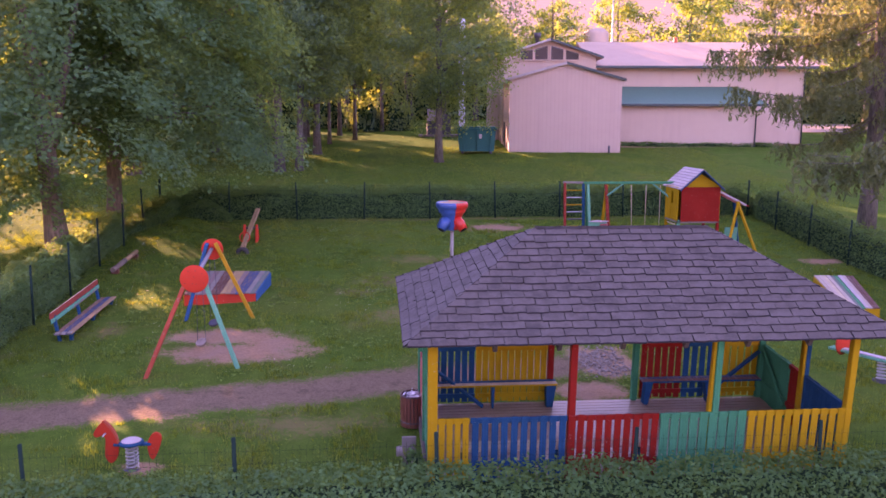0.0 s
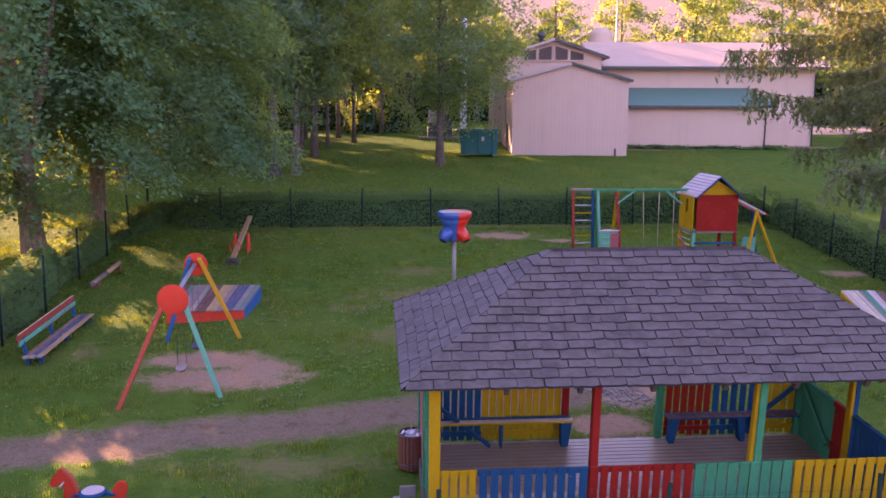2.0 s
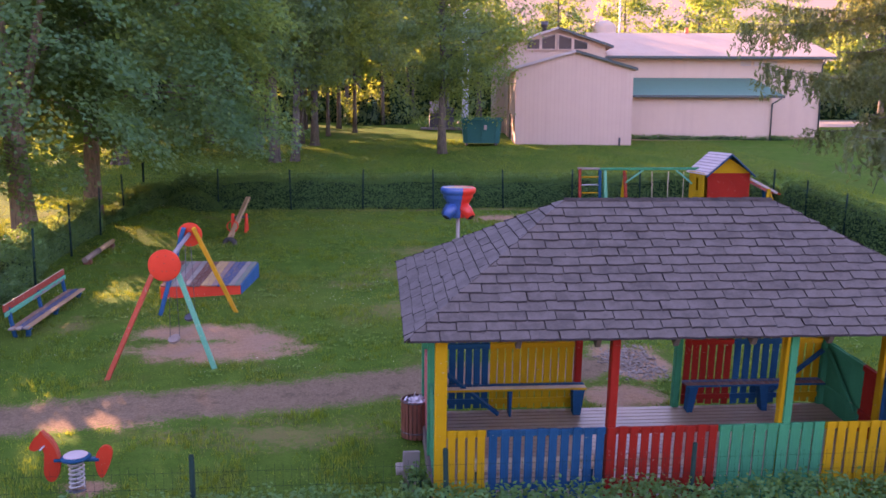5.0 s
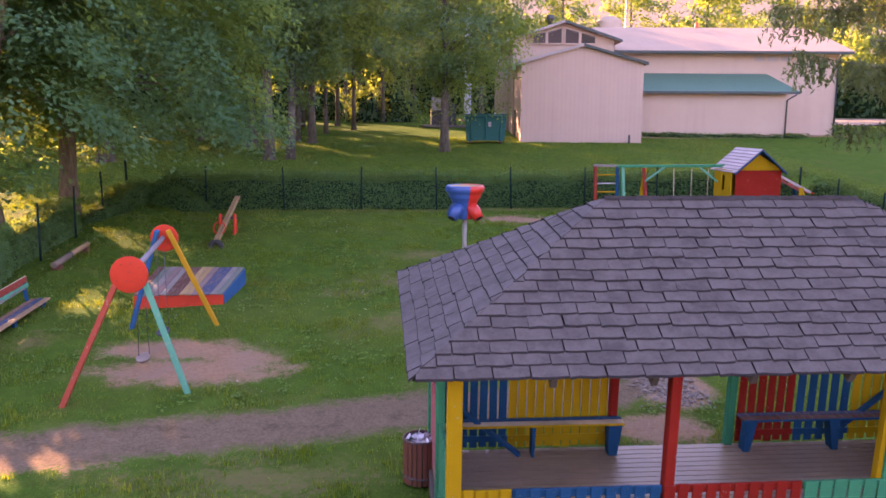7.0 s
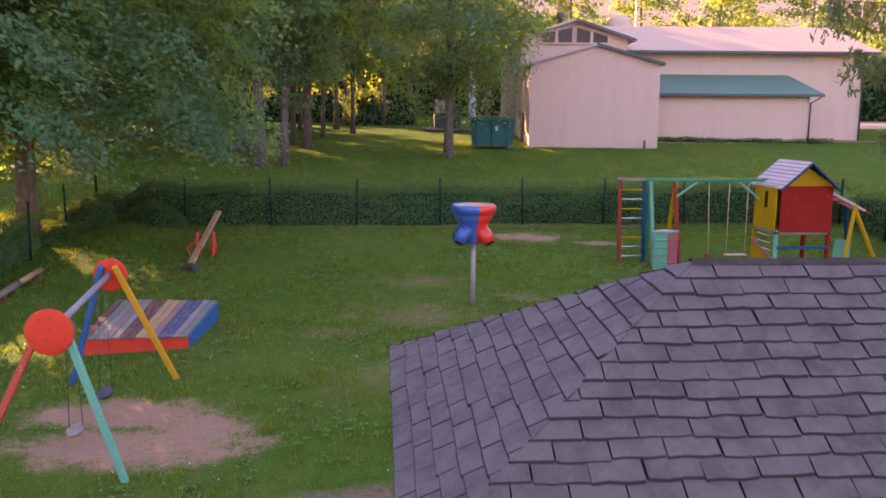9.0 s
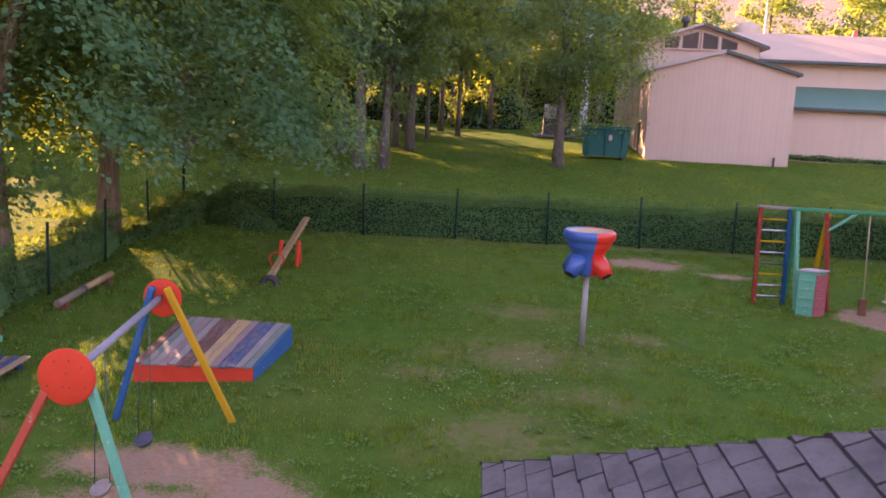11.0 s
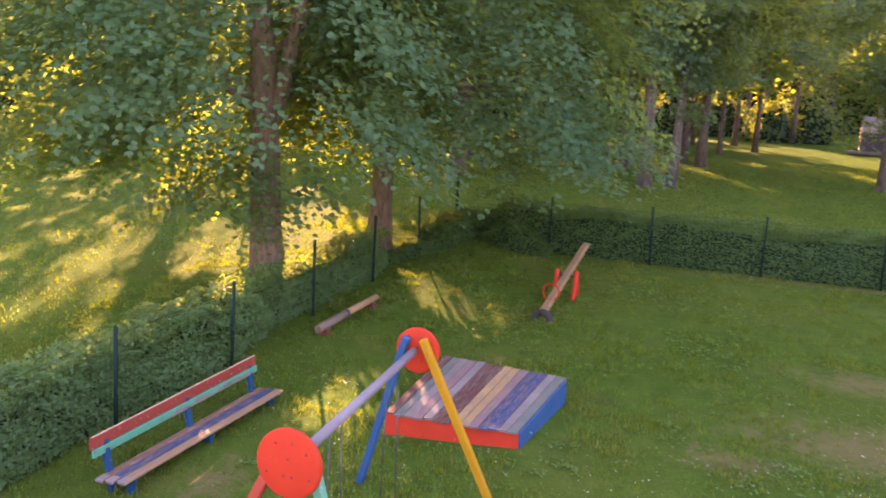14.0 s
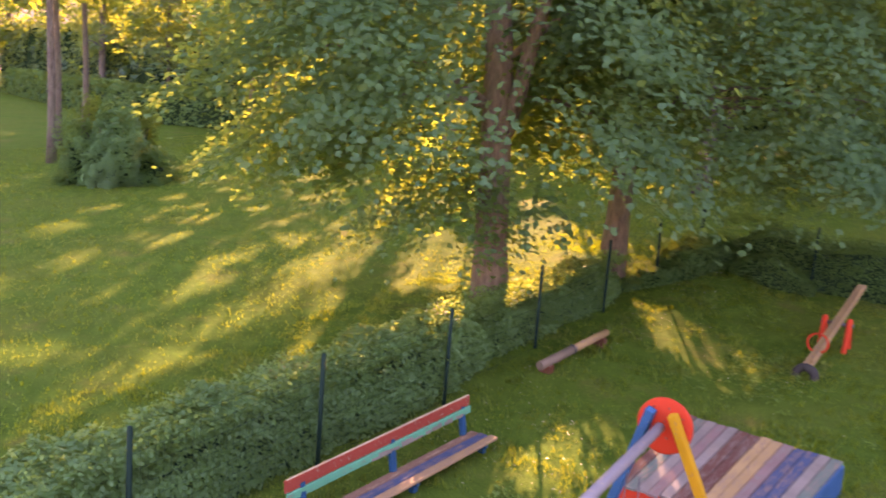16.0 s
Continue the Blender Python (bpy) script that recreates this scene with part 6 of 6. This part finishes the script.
def shading(pts, rays):
    """Which points stay clear of the ways by which the low sun reaches given spots on the lawn."""
    w = np.array(sun_dir)
    across = np.array((math.cos(radians(SUN_AZ)), math.sin(radians(SUN_AZ)), 0.0))
    up = np.cross(across, w)
    stay = np.ones(len(pts), bool)
    for *q, clear in rays:
        d = pts - np.array(q)
        stay &= np.hypot(d @ across, 1.8 * (d @ up)) > clear
    return stay


def dappled(pts, keep):
    """Which leaves stay when a crown is open to the low sun in small scattered holes, wider than high."""
    across = (math.cos(radians(SUN_AZ)), math.sin(radians(SUN_AZ)))
    u = pts[:, 0] * across[0] + pts[:, 1] * across[1]
    v = pts[:, 2] * math.cos(radians(SUN_EL)) - (pts[:, 1] * across[0] - pts[:, 0] * across[1]) * math.sin(radians(SUN_EL))
    return np.array([noise.noise((a * 0.8, b * 2.7, 3.0)) + 0.4 * noise.noise((a * 1.9, b * 5.0, 8.0)) < keep for a, b in zip(u, v)])


def crown_points(g, centre, radii, clumps, per, spread, low=0.0, bias=0.55, gap=None, rays=()):
    """Leaf places in clumps that fill an uneven crown. Returns places, outward ways and clump centres."""
    d = g.normal(size=(clumps, 3))
    d /= np.linalg.norm(d, axis=1, keepdims=True)
    rad = g.uniform(0.25, 1.0, clumps) ** bias
    lump = np.array([1 + 0.5 * noise.noise(tuple(v * 1.4 + centre[2])) for v in d])
    cc = np.array(centre) + d * (rad * lump)[:, None] * np.array(radii)
    cc = cc[cc[:, 2] > low + g.uniform(-0.9, 2.2, clumps)]
    if gap:
        ang = np.degrees(np.arctan2(cc[:, 1], cc[:, 0]))
        cc = cc[~((np.abs(ang - gap) < 16) & (g.uniform(0, 1, len(cc)) < 0.85) & (cc[:, 2] < 11))]
    cc = cc[shading(cc, rays)]
    face = g.normal(size=cc.shape) * 0.6 + (cc - np.array(centre)) / np.array(radii) * 0.7 + (0, 0, 0.5)
    face /= np.linalg.norm(face, axis=1, keepdims=True) + 1e-6
    pts = np.repeat(cc, per, 0)
    tiers = g.normal(size=(len(pts), 3)) * np.array(spread)
    # clumps hang: lower leaves drift outward
    pts = pts + tiers
    return pts, np.repeat(face, per, 0), cc


def skirt_points(g, centre, radii, clumps, per, spread, low, gap, gap_top, rays, boughs=(), gap_wide=1.7):
    """Leaf places for a broad old crown: flat drooping tiers from a hanging skirt up to a dome."""
    rr, a = g.uniform(0.01, 1, clumps) ** 0.38, g.uniform(0, 2 * math.pi, clumps)
    lump = np.array([1 + 0.22 * noise.noise((math.cos(v) * 1.5, math.sin(v) * 1.5, centre[2])) for v in a])
    foot = low + np.array([0.8 * noise.noise((math.cos(v) * 2.1, math.sin(v) * 2.1, 4.0)) for v in a]) + (1 - rr) * 1.2 + (0.8 * np.clip(np.cos(a - math.radians(gap)), 0, 1) if gap else 0)
    top = centre[2] + radii[2] * np.sqrt(1 - rr * rr * 0.96)
    z = foot + (top - foot) * g.uniform(0, 1, clumps)
    cc = np.stack([centre[0] + np.cos(a) * rr * lump * radii[0], centre[1] + np.sin(a) * rr * lump * radii[1], z], 1)
    inner = (rr < 0.55) & (z < centre[2] + radii[2] * 0.3) & (g.uniform(0, 1, clumps) < 0.35)
    cc = cc[~inner]
    if gap:
        ang = np.degrees(np.arctan2(cc[:, 1], cc[:, 0]))
        off = np.abs(np.sin(np.radians(ang - gap))) * np.hypot(cc[:, 0], cc[:, 1])
        cc = cc[~((off < gap_wide) & (np.cos(np.radians(ang - gap)) > 0) & (cc[:, 2] < gap_top) & (g.uniform(0, 1, len(cc)) < 0.92))]
    cc = cc[shading(cc, rays)]
    for *q, n in boughs:
        cc = np.concatenate([cc, np.array(q) + g.normal(size=(n, 3)) * (0.5, 0.5, 0.35)])
    away = cc - np.array(centre)
    away[:, 2] = 0
    away /= np.linalg.norm(away, axis=1, keepdims=True) + 1e-6
    face = away * 0.8 + (0, 0, 0.75) + g.normal(size=cc.shape) * 0.3
    face /= np.linalg.norm(face, axis=1, keepdims=True)
    pts = np.repeat(cc, per, 0) + g.normal(size=(len(cc) * per, 3)) * np.array(spread)
    d = (pts - np.repeat(cc, per, 0))
    pts[:, 2] -= (d * np.repeat(away, per, 0)).sum(1) * 0.8
    return pts, np.repeat(face, per, 0) * 1.6, cc


def build_tree(name, label, seed, high, r, crown_z, crown_r, crown_h, clumps, per, leaf, form="oval", mat=None, spread=(0.55, 0.55, 0.28), low=0.0, limbs=14, lean=(0, 0), fork=None, at=(0, 0, 0), off=(0, 0), droop=0.35, turn=0.0, gap=None, skirt=False, gap_top=30.0, rays=(), boughs=(), gap_wide=1.7, open_at=None):
    g = np.random.default_rng(seed)
    s = thing(name, label, "tree", at, turn)
    rays = [(q[0] - at[0], q[1] - at[1], q[2] - at[2], q[3]) for q in rays]
    pts, out, cc = crown_points(g, (off[0], off[1], crown_z), (crown_r, crown_r, crown_h), clumps, per, spread, low, gap=gap, rays=rays)
    if skirt:
        pts, out, cc = skirt_points(g, (off[0], off[1], crown_z), (crown_r, crown_r, crown_h), clumps, per, spread, low, gap, gap_top, rays, [(q[0] - at[0], q[1] - at[1], q[2] - at[2], q[3]) for q in boughs], gap_wide)
    if open_at is not None:
        stay = dappled(pts + np.array(at), open_at) & shading(pts, rays)
        pts, out = pts[stay], out[stay]
    elif rays:
        stay = shading(pts, [(*q[:3], q[3] * 0.75) for q in rays])
        pts, out = pts[stay], out[stay]
    bm = bmesh.new()
    stem = []
    for k in range(9):
        f = k / 8
        stem.append((lean[0] * f + 0.12 * math.sin(k * 1.7 + seed) * f, lean[1] * f + 0.12 * math.cos(k * 1.3 + seed) * f, -0.2 + high * f))
    tube(stem, [r * 1.35] + [r * (1 - 0.75 * (k / 8) ** 1.3) for k in range(1, 9)], 12, bm)
    if fork:
        z0, way = fork
        q, w = Vector((lean[0] * z0 / high, lean[1] * z0 / high, z0)), Vector(way)
        tube([q - w * 0.05 - Vector((0, 0, 0.5)), q + w * 0.22, q + w * 0.42 + Vector((0, 0, 0.7)), q + w * 0.75 + Vector((0, 0, 2.2)), q + w * 1.5 + Vector((0, 0, 5.5))], [r * 0.55, r * 0.52, r * 0.48, r * 0.4, r * 0.15], 10, bm)
    for i in range(6):
        a = 2 * math.pi * i / 6 + seed
        tube([(math.cos(a) * r * 1.75, math.sin(a) * r * 1.75, -0.25), (math.cos(a) * r * 0.9, math.sin(a) * r * 0.9, 0.3), (math.cos(a) * r * 0.55, math.sin(a) * r * 0.55, 1.0)], [r * 0.22, r * 0.35, r * 0.25], 6, bm)
    free = [k for k in range(len(cc)) if not gap or math.cos(math.atan2(cc[k][1], cc[k][0]) - math.radians(gap)) < 0.5]
    pick = g.permutation(free)[:limbs]
    for k in pick:
        tip = cc[k]
        z0 = max(low + 1.6, min(high * 0.9, tip[2] - np.hypot(tip[0], tip[1]) * g.uniform(0.35, 0.7)))
        f = z0 / high
        base = Vector((lean[0] * f, lean[1] * f, z0))
        end = Vector(tip)
        mid = base.lerp(end, 0.5) + Vector((g.normal() * 0.3, g.normal() * 0.3, 0.5))
        rr = r * (1 - 0.72 * f) * 0.3
        tube([base, base.lerp(mid, 0.5) + Vector((0, 0, 0.12)), mid, mid.lerp(end, 0.5) + Vector((0, 0, 0.1)), end], [rr, rr * 0.8, rr * 0.6, rr * 0.4, rr * 0.15], 6, bm)
    part("trunk", bm, BARK if skirt else BARK_GREY, s)
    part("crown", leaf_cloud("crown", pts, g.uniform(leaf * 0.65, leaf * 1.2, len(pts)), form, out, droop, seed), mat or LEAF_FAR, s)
    return s


# sunlit spots on the meadow: place and half width of the opening above them
GLADE = ((-13.9, 37.2, 1.6, 1.5), (-13.2, 35.0, 1.4, 1.5), (-14.2, 32.9, 1.2, 1.1), (-17.2, 41.9, 2.0, 0.6), (-21.3, 38.1, 1.7, 0.4), (-20.2, 34.5, 1.3, 0.35), (-16.4, 35.3, 1.4, 0.45), (-15.3, 26.3, 0.5, 0.45), (-10.1, 26.95, 1.3, 0.8), (-7.85, 23.6, 0.6, 0.45))

# two old maples by the side fence
build_tree("maple_tree", "old maple with a thick trunk and low spreading leafy crown", 41, 15, 0.36, 8.2, 4.9, 5.5, 500, 158, 0.128, "maple", LEAF, (0.46, 0.46, 0.2), 2.85, 8, (-1.0, 0.1), fork=(4.0, (0.9, 0.3, 0)), at=(-10.75, 29.5, gz(29.5, -10.7)), off=(-0.7, -0.6), gap=-53, skirt=True, gap_wide=0.75, boughs=((-9.75, 27.9, 3.7, 2), (-10.45, 28.9, 3.1, 2), (-10.4, 28.8, 2.5, 1), (-11.6, 27.6, 3.3, 4), (-12.0, 28.6, 3.7, 5), (-13.0, 27.8, 4.3, 5), (-14.2, 27.6, 4.6, 5)), rays=((-5.5, 16.75, 0.0, 0.42), (-4.8, 17.05, 0.0, 0.36), (-3.15, 18.0, 0.0, 0.32), (-5.75, 15.8, 0.0, 0.4), (-7.2, 25.6, 0.5, 0.85), (-13.6, 33.0, 1.0, 1.2), (-10.1, 26.95, 1.3, 0.8), (-7.85, 23.6, 0.6, 0.5)))
# its first three boughs are added to keep low sun off the sandpit
build_tree("maple_tree", "old maple with drooping leafy branches over the hedge", 42, 15, 0.30, 9.0, 5.0, 5.5, 520, 158, 0.128, "maple", LEAF, (0.46, 0.46, 0.2), 2.55, 13, (0.3, -0.2), at=(-10.2, 34.0, gz(34, -10.2)), off=(1.5, 0.2), skirt=True, gap=-67, gap_top=4.4, gap_wide=2.0, boughs=((-11.0, 37.2, 4.3, 6), (-11.6, 38.0, 4.8, 6), (-10.4, 36.9, 4.6, 5), (-9.7, 34.0, 5.5, 6), (-10.4, 35.6, 5.7, 5), (-6.4, 33.2, 4.6, 4), (-5.6, 33.6, 4.8, 4)), rays=((-7.65, 31.6, 0.9, 0.68), (-7.2, 25.6, 0.5, 0.85), (-13.6, 33.0, 1.0, 1.2)))

WOOD = [
    build_tree("woodland_tree", "tall leafy woodland tree with a bare lower trunk", 51, 19, 0.26, 11.3, 4.4, 8.0, 300, 110, 0.25, low=3.9, spread=(0.5, 0.5, 0.24), at=(-5.6, 51.2, gz(51.2))),
    build_tree("woodland_tree", "tall leafy woodland tree with a bare lower trunk", 52, 18, 0.21, 10.4, 4.2, 7.6, 290, 110, 0.25, low=3.6, spread=(0.5, 0.5, 0.24), lean=(0.8, 0), at=(-4.5, 51.6, gz(51.6))),
    build_tree("woodland_tree", "broad leafy woodland tree with a stout trunk", 53, 20, 0.38, 11.2, 5.7, 8.6, 340, 110, 0.28, low=3.7, spread=(0.55, 0.55, 0.26), at=(-13.64, 49.4, gz(49.4)), off=(-2.2, 0), rays=((-7.6, 31.6, 0.9, 0.72),)),
]
FAR_WOOD = [
    build_tree("woodland_tree", "tall leafy woodland tree at the back of the park", 57, 19, 0.24, 12.3, 4.2, 7.4, 140, 44, 0.43, low=5.0, at=(-8.5, 72.0, gz(72.0))),
    build_tree("woodland_tree", "broad leafy woodland tree at the back of the park", 58, 20, 0.36, 12.6, 5.2, 7.8, 155, 44, 0.47, low=5.2, at=(-14.0, 80.0, gz(80.0))),
    build_tree("woodland_tree", "slim leafy woodland tree with low branches", 62, 17, 0.15, 9.8, 4.0, 7.6, 150, 44, 0.43, low=2.6, at=(-1.5, 70.0, gz(70.0))),
]
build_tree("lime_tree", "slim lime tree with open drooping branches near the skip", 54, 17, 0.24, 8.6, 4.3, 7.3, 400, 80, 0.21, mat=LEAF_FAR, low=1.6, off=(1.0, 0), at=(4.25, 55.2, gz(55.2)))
SLIM = build_tree("slim_tree", "slim pale-trunked tree with a light crown", 55, 19, 0.17, 13.5, 2.8, 5.5, 120, 42, 0.4, low=6.5, at=(4.8, 108, gz(108)))

g_wood = random.Random(9)
# plan places of further trunks, nearest rows first; some are added to shade the lawn
SPOTS = ((-3.9, 59.5), (-4.9, 60.6), (-7.4, 57.0), (-11.0, 60.5), (-15.5, 56.0), (-18.9, 64.5), (1.2, 97.0), (-21.0, 75.0), (2.0, 90.0),
         (-24.5, 70.0), (-64.0, 66.0), (-75.0, 60.0), (8.0, 96.0), (13.0, 108.0), (4.0, 103.0), (-22.0, 98.0), (-35.0, 92.0), (-66.0, 76.0), (-3.0, 99.0), (-8.5, 105.0), (-26.0, 86.0), (-1.5, 91.0), (-3.4, 66.5), (-2.9, 74.0), (0.8, 80.0), (-5.5, 72.5), (-30.0, 101.0), (-42.0, 100.0), (-5.5, 101.0))
for i, (x, y) in enumerate(SPOTS):
    src = WOOD[i % 3] if y < 66 else FAR_WOOD[2 if -6 < x < 2 and y < 85 else i % 2]
    t = copy_thing(src, pose(x, y, gz(y), 0, 0, g_wood.uniform(0, 360)))
    k = g_wood.uniform(0.85, 1.12)
    t.scale = (k, k, k * g_wood.uniform(0.95, 1.1))
# birches added sunward of the meadow so that low sun falls in dapples
for k, (x, y, size) in enumerate(((-36.8, 52.5, 1.0), (-33.5, 55.5, 0.9), (-40.0, 57.0, 1.0), (-43.0, 50.5, 1.0), (-55.0, 71.0, 1.5), (-61.0, 80.0, 1.6), (-51.0, 91.0, 1.6), (-37.5, 80.0, 1.2), (-44.5, 83.0, 1.3), (-22.0, 46.0, 0.5))):
    build_tree("dapple_birch", "birch with a thin open crown, added to dapple the meadow", 70 + k, 13 * size, 0.15 * size, 7.4 * size, 4.6 * size, 5.2 * size, 80, 60, 0.34 * size ** 0.5, spread=(0.6 * size, 0.6 * size, 0.4 * size), low=1.8, at=(x, y, gz(y)), open_at=0.27, rays=GLADE)
# tree added to keep the sun off the meadow's far end
build_tree("woodland_tree", "broad low-crowned tree added to shade the far meadow", 63, 9, 0.24, 4.3, 4.8, 2.9, 140, 60, 0.36, low=1.6, at=(-27.0, 60.5, gz(60.5)), open_at=0.6, rays=(*GLADE, (-7.55, 31.4, 0.9, 1.6)))
for x, y in ((-60.0, 56.5), (-53.5, 62.0)):
    t = copy_thing(FAR_WOOD[2], pose(x, y, gz(y), 0, 0, g_wood.uniform(0, 360)))
    t.scale = (1.0, 1.0, 0.9)
build_tree("park_tree", "stout park tree with a high open crown", 59, 19, 0.44, 13.0, 6.0, 6.5, 190, 60, 0.34, low=4.8, limbs=18, at=(-29.0, 52.8, gz(52.8)), open_at=0.2, rays=((-4.9, 16.8, 0.0, 1.2), *GLADE))
# low far woods that close the view
for i in range(34):
    if 4 < i < 17:
        continue
    a = radians(-62 + i * 3.9)
    d = g_wood.uniform(118, 150)
    x, y = d * math.sin(a), d * math.cos(a)
    t = copy_thing(FAR_WOOD[i % 2], pose(x, y, gz(y) - 3.0, 0, 0, g_wood.uniform(0, 360)))
    k = g_wood.uniform(0.85, 1.15) * (0.8 if -2 < math.degrees(a) < 26 else 1.1)
    t.scale = (k * 1.3, k * 1.3, k)
for x, y, k in ((21, 100, 0.72), (30, 104, 0.88), (38, 101, 0.95), (46, 96, 0.8), (53, 88, 0.85), (50, 74, 0.7), (60, 80, 0.9), (58, 66, 0.85), (44, 110, 1.0), (64, 92, 1.0)):
    t = copy_thing(FAR_WOOD[int(x) % 2], pose(x, y, gz(y), 0, 0, g_wood.uniform(0, 360)))
    t.scale = (k, k, k)
for x, y in ((-39.3, 35.6), (-44.0, 38.5), (-49.0, 43.0)):
    t = copy_thing(SLIM, pose(x, y, gz(y), 0, 0, g_wood.uniform(0, 360)))
    t.scale = (1.15, 1.15, 0.95)


def build_larch(x, y, long_limbs, ring, label, seed):
    """A larch with long level limbs from which twigs hang like fringes."""
    g = np.random.default_rng(seed)
    s = thing("larch_tree", label, "tree", (x, y, gz(y)))
    bm = bmesh.new()
    tube([(0.05 * math.sin(k), 0.05 * math.cos(k), -0.3 + 2.3 * k) for k in range(9)], [0.42, 0.34, 0.31, 0.28, 0.25, 0.21, 0.17, 0.12, 0.06], 12, bm)
    pts, twig = [], []
    # height on the trunk and tip of each long limb, then a close ring of shorter ones
    limbs = [(z0, Vector(q) - Vector((x, y, gz(y)))) for z0, q in long_limbs]
    for i in range(ring):
        z0 = 5.2 + 12.0 * (i / ring) + g.uniform(-0.2, 0.2)
        a = i * 2.4 + g.uniform(-0.3, 0.3)
        ln = (4.3 - 0.17 * (z0 - 3)) * g.uniform(0.6, 1.05)
        limbs.append((z0 - gz(y), Vector((math.cos(a) * ln, math.sin(a) * ln, z0 - gz(y) - 0.7))))
    for z, tip in limbs:
        ln = tip.xy.length
        d = np.array((tip.x / ln, tip.y / ln, 0.0))
        line = []
        for k in range(8):
            f = k / 7
            p = d * ln * f + np.array((0, 0, z + (tip.z - z) * f - 1.4 * f * (1 - f)))
            p[:2] += g.normal(0, 0.07, 2) * f
            line.append(p)
        tube([tuple(p) for p in line], [0.05 * (1 - 0.85 * k / 7) for k in range(8)], 5, bm)
        for k in range(int(ln * 16)):
            f = g.uniform(0.18, 1.0)
            q = f * 7
            j = min(int(q), 6)
            base = line[j] + (line[j + 1] - line[j]) * (q - j)
            hang = g.uniform(0.3, 1.0) * (0.6 + 0.6 * f)
            sway = g.normal(0, 0.16, 2)
            n = int(hang * 20)
            for m in range(n):
                u = m / n
                pts.append(base + np.array((sway[0] * u * 2, sway[1] * u * 2, -hang * u)) + g.normal(0, 0.03, 3))
    part("trunk", bm, BARK_GREY, s)
    pts = np.array(pts)
    part("crown", leaf_cloud("crown", pts, g.uniform(0.17, 0.3, len(pts)), "sprig", None, 0.6, seed), NEEDLE, s)


build_larch(20.9, 34.0, ((6.0, (12.6, 29.7, 7.0)), (6.3, (14.4, 29.2, 6.6)), (8.6, (11.9, 29.5, 8.2)), (8.9, (13.6, 30.5, 8.9)), (9.6, (15.9, 31.0, 9.8)), (10.4, (14.0, 30.0, 10.4)), (7.2, (16.0, 30.0, 7.0))), 64,
            "tall larch with long limbs and hanging fringed twigs", 61)
build_larch(19.2, 22.4, ((5.3, (10.95, 21.2, 4.75)), (5.5, (11.7, 21.8, 4.9)), (5.9, (12.4, 20.7, 5.2))), 24,
            "larch beside the hedge with one long drooping limb", 64)

stay = thing("stay_wire", "dark leaning stay wire anchored in the lawn", "stay wire", (23.95, 41.2, gz(41.2)))
part("wire", tube([(0, 0, -0.1), (0.75, 0.1, 2.0), (2.2, 0.3, 6.0)], 0.022, 6), DARK_STEEL, stay)

# ---------------------------------------------------------------- roof shingles, piece by piece
build_roof(roof_deck)
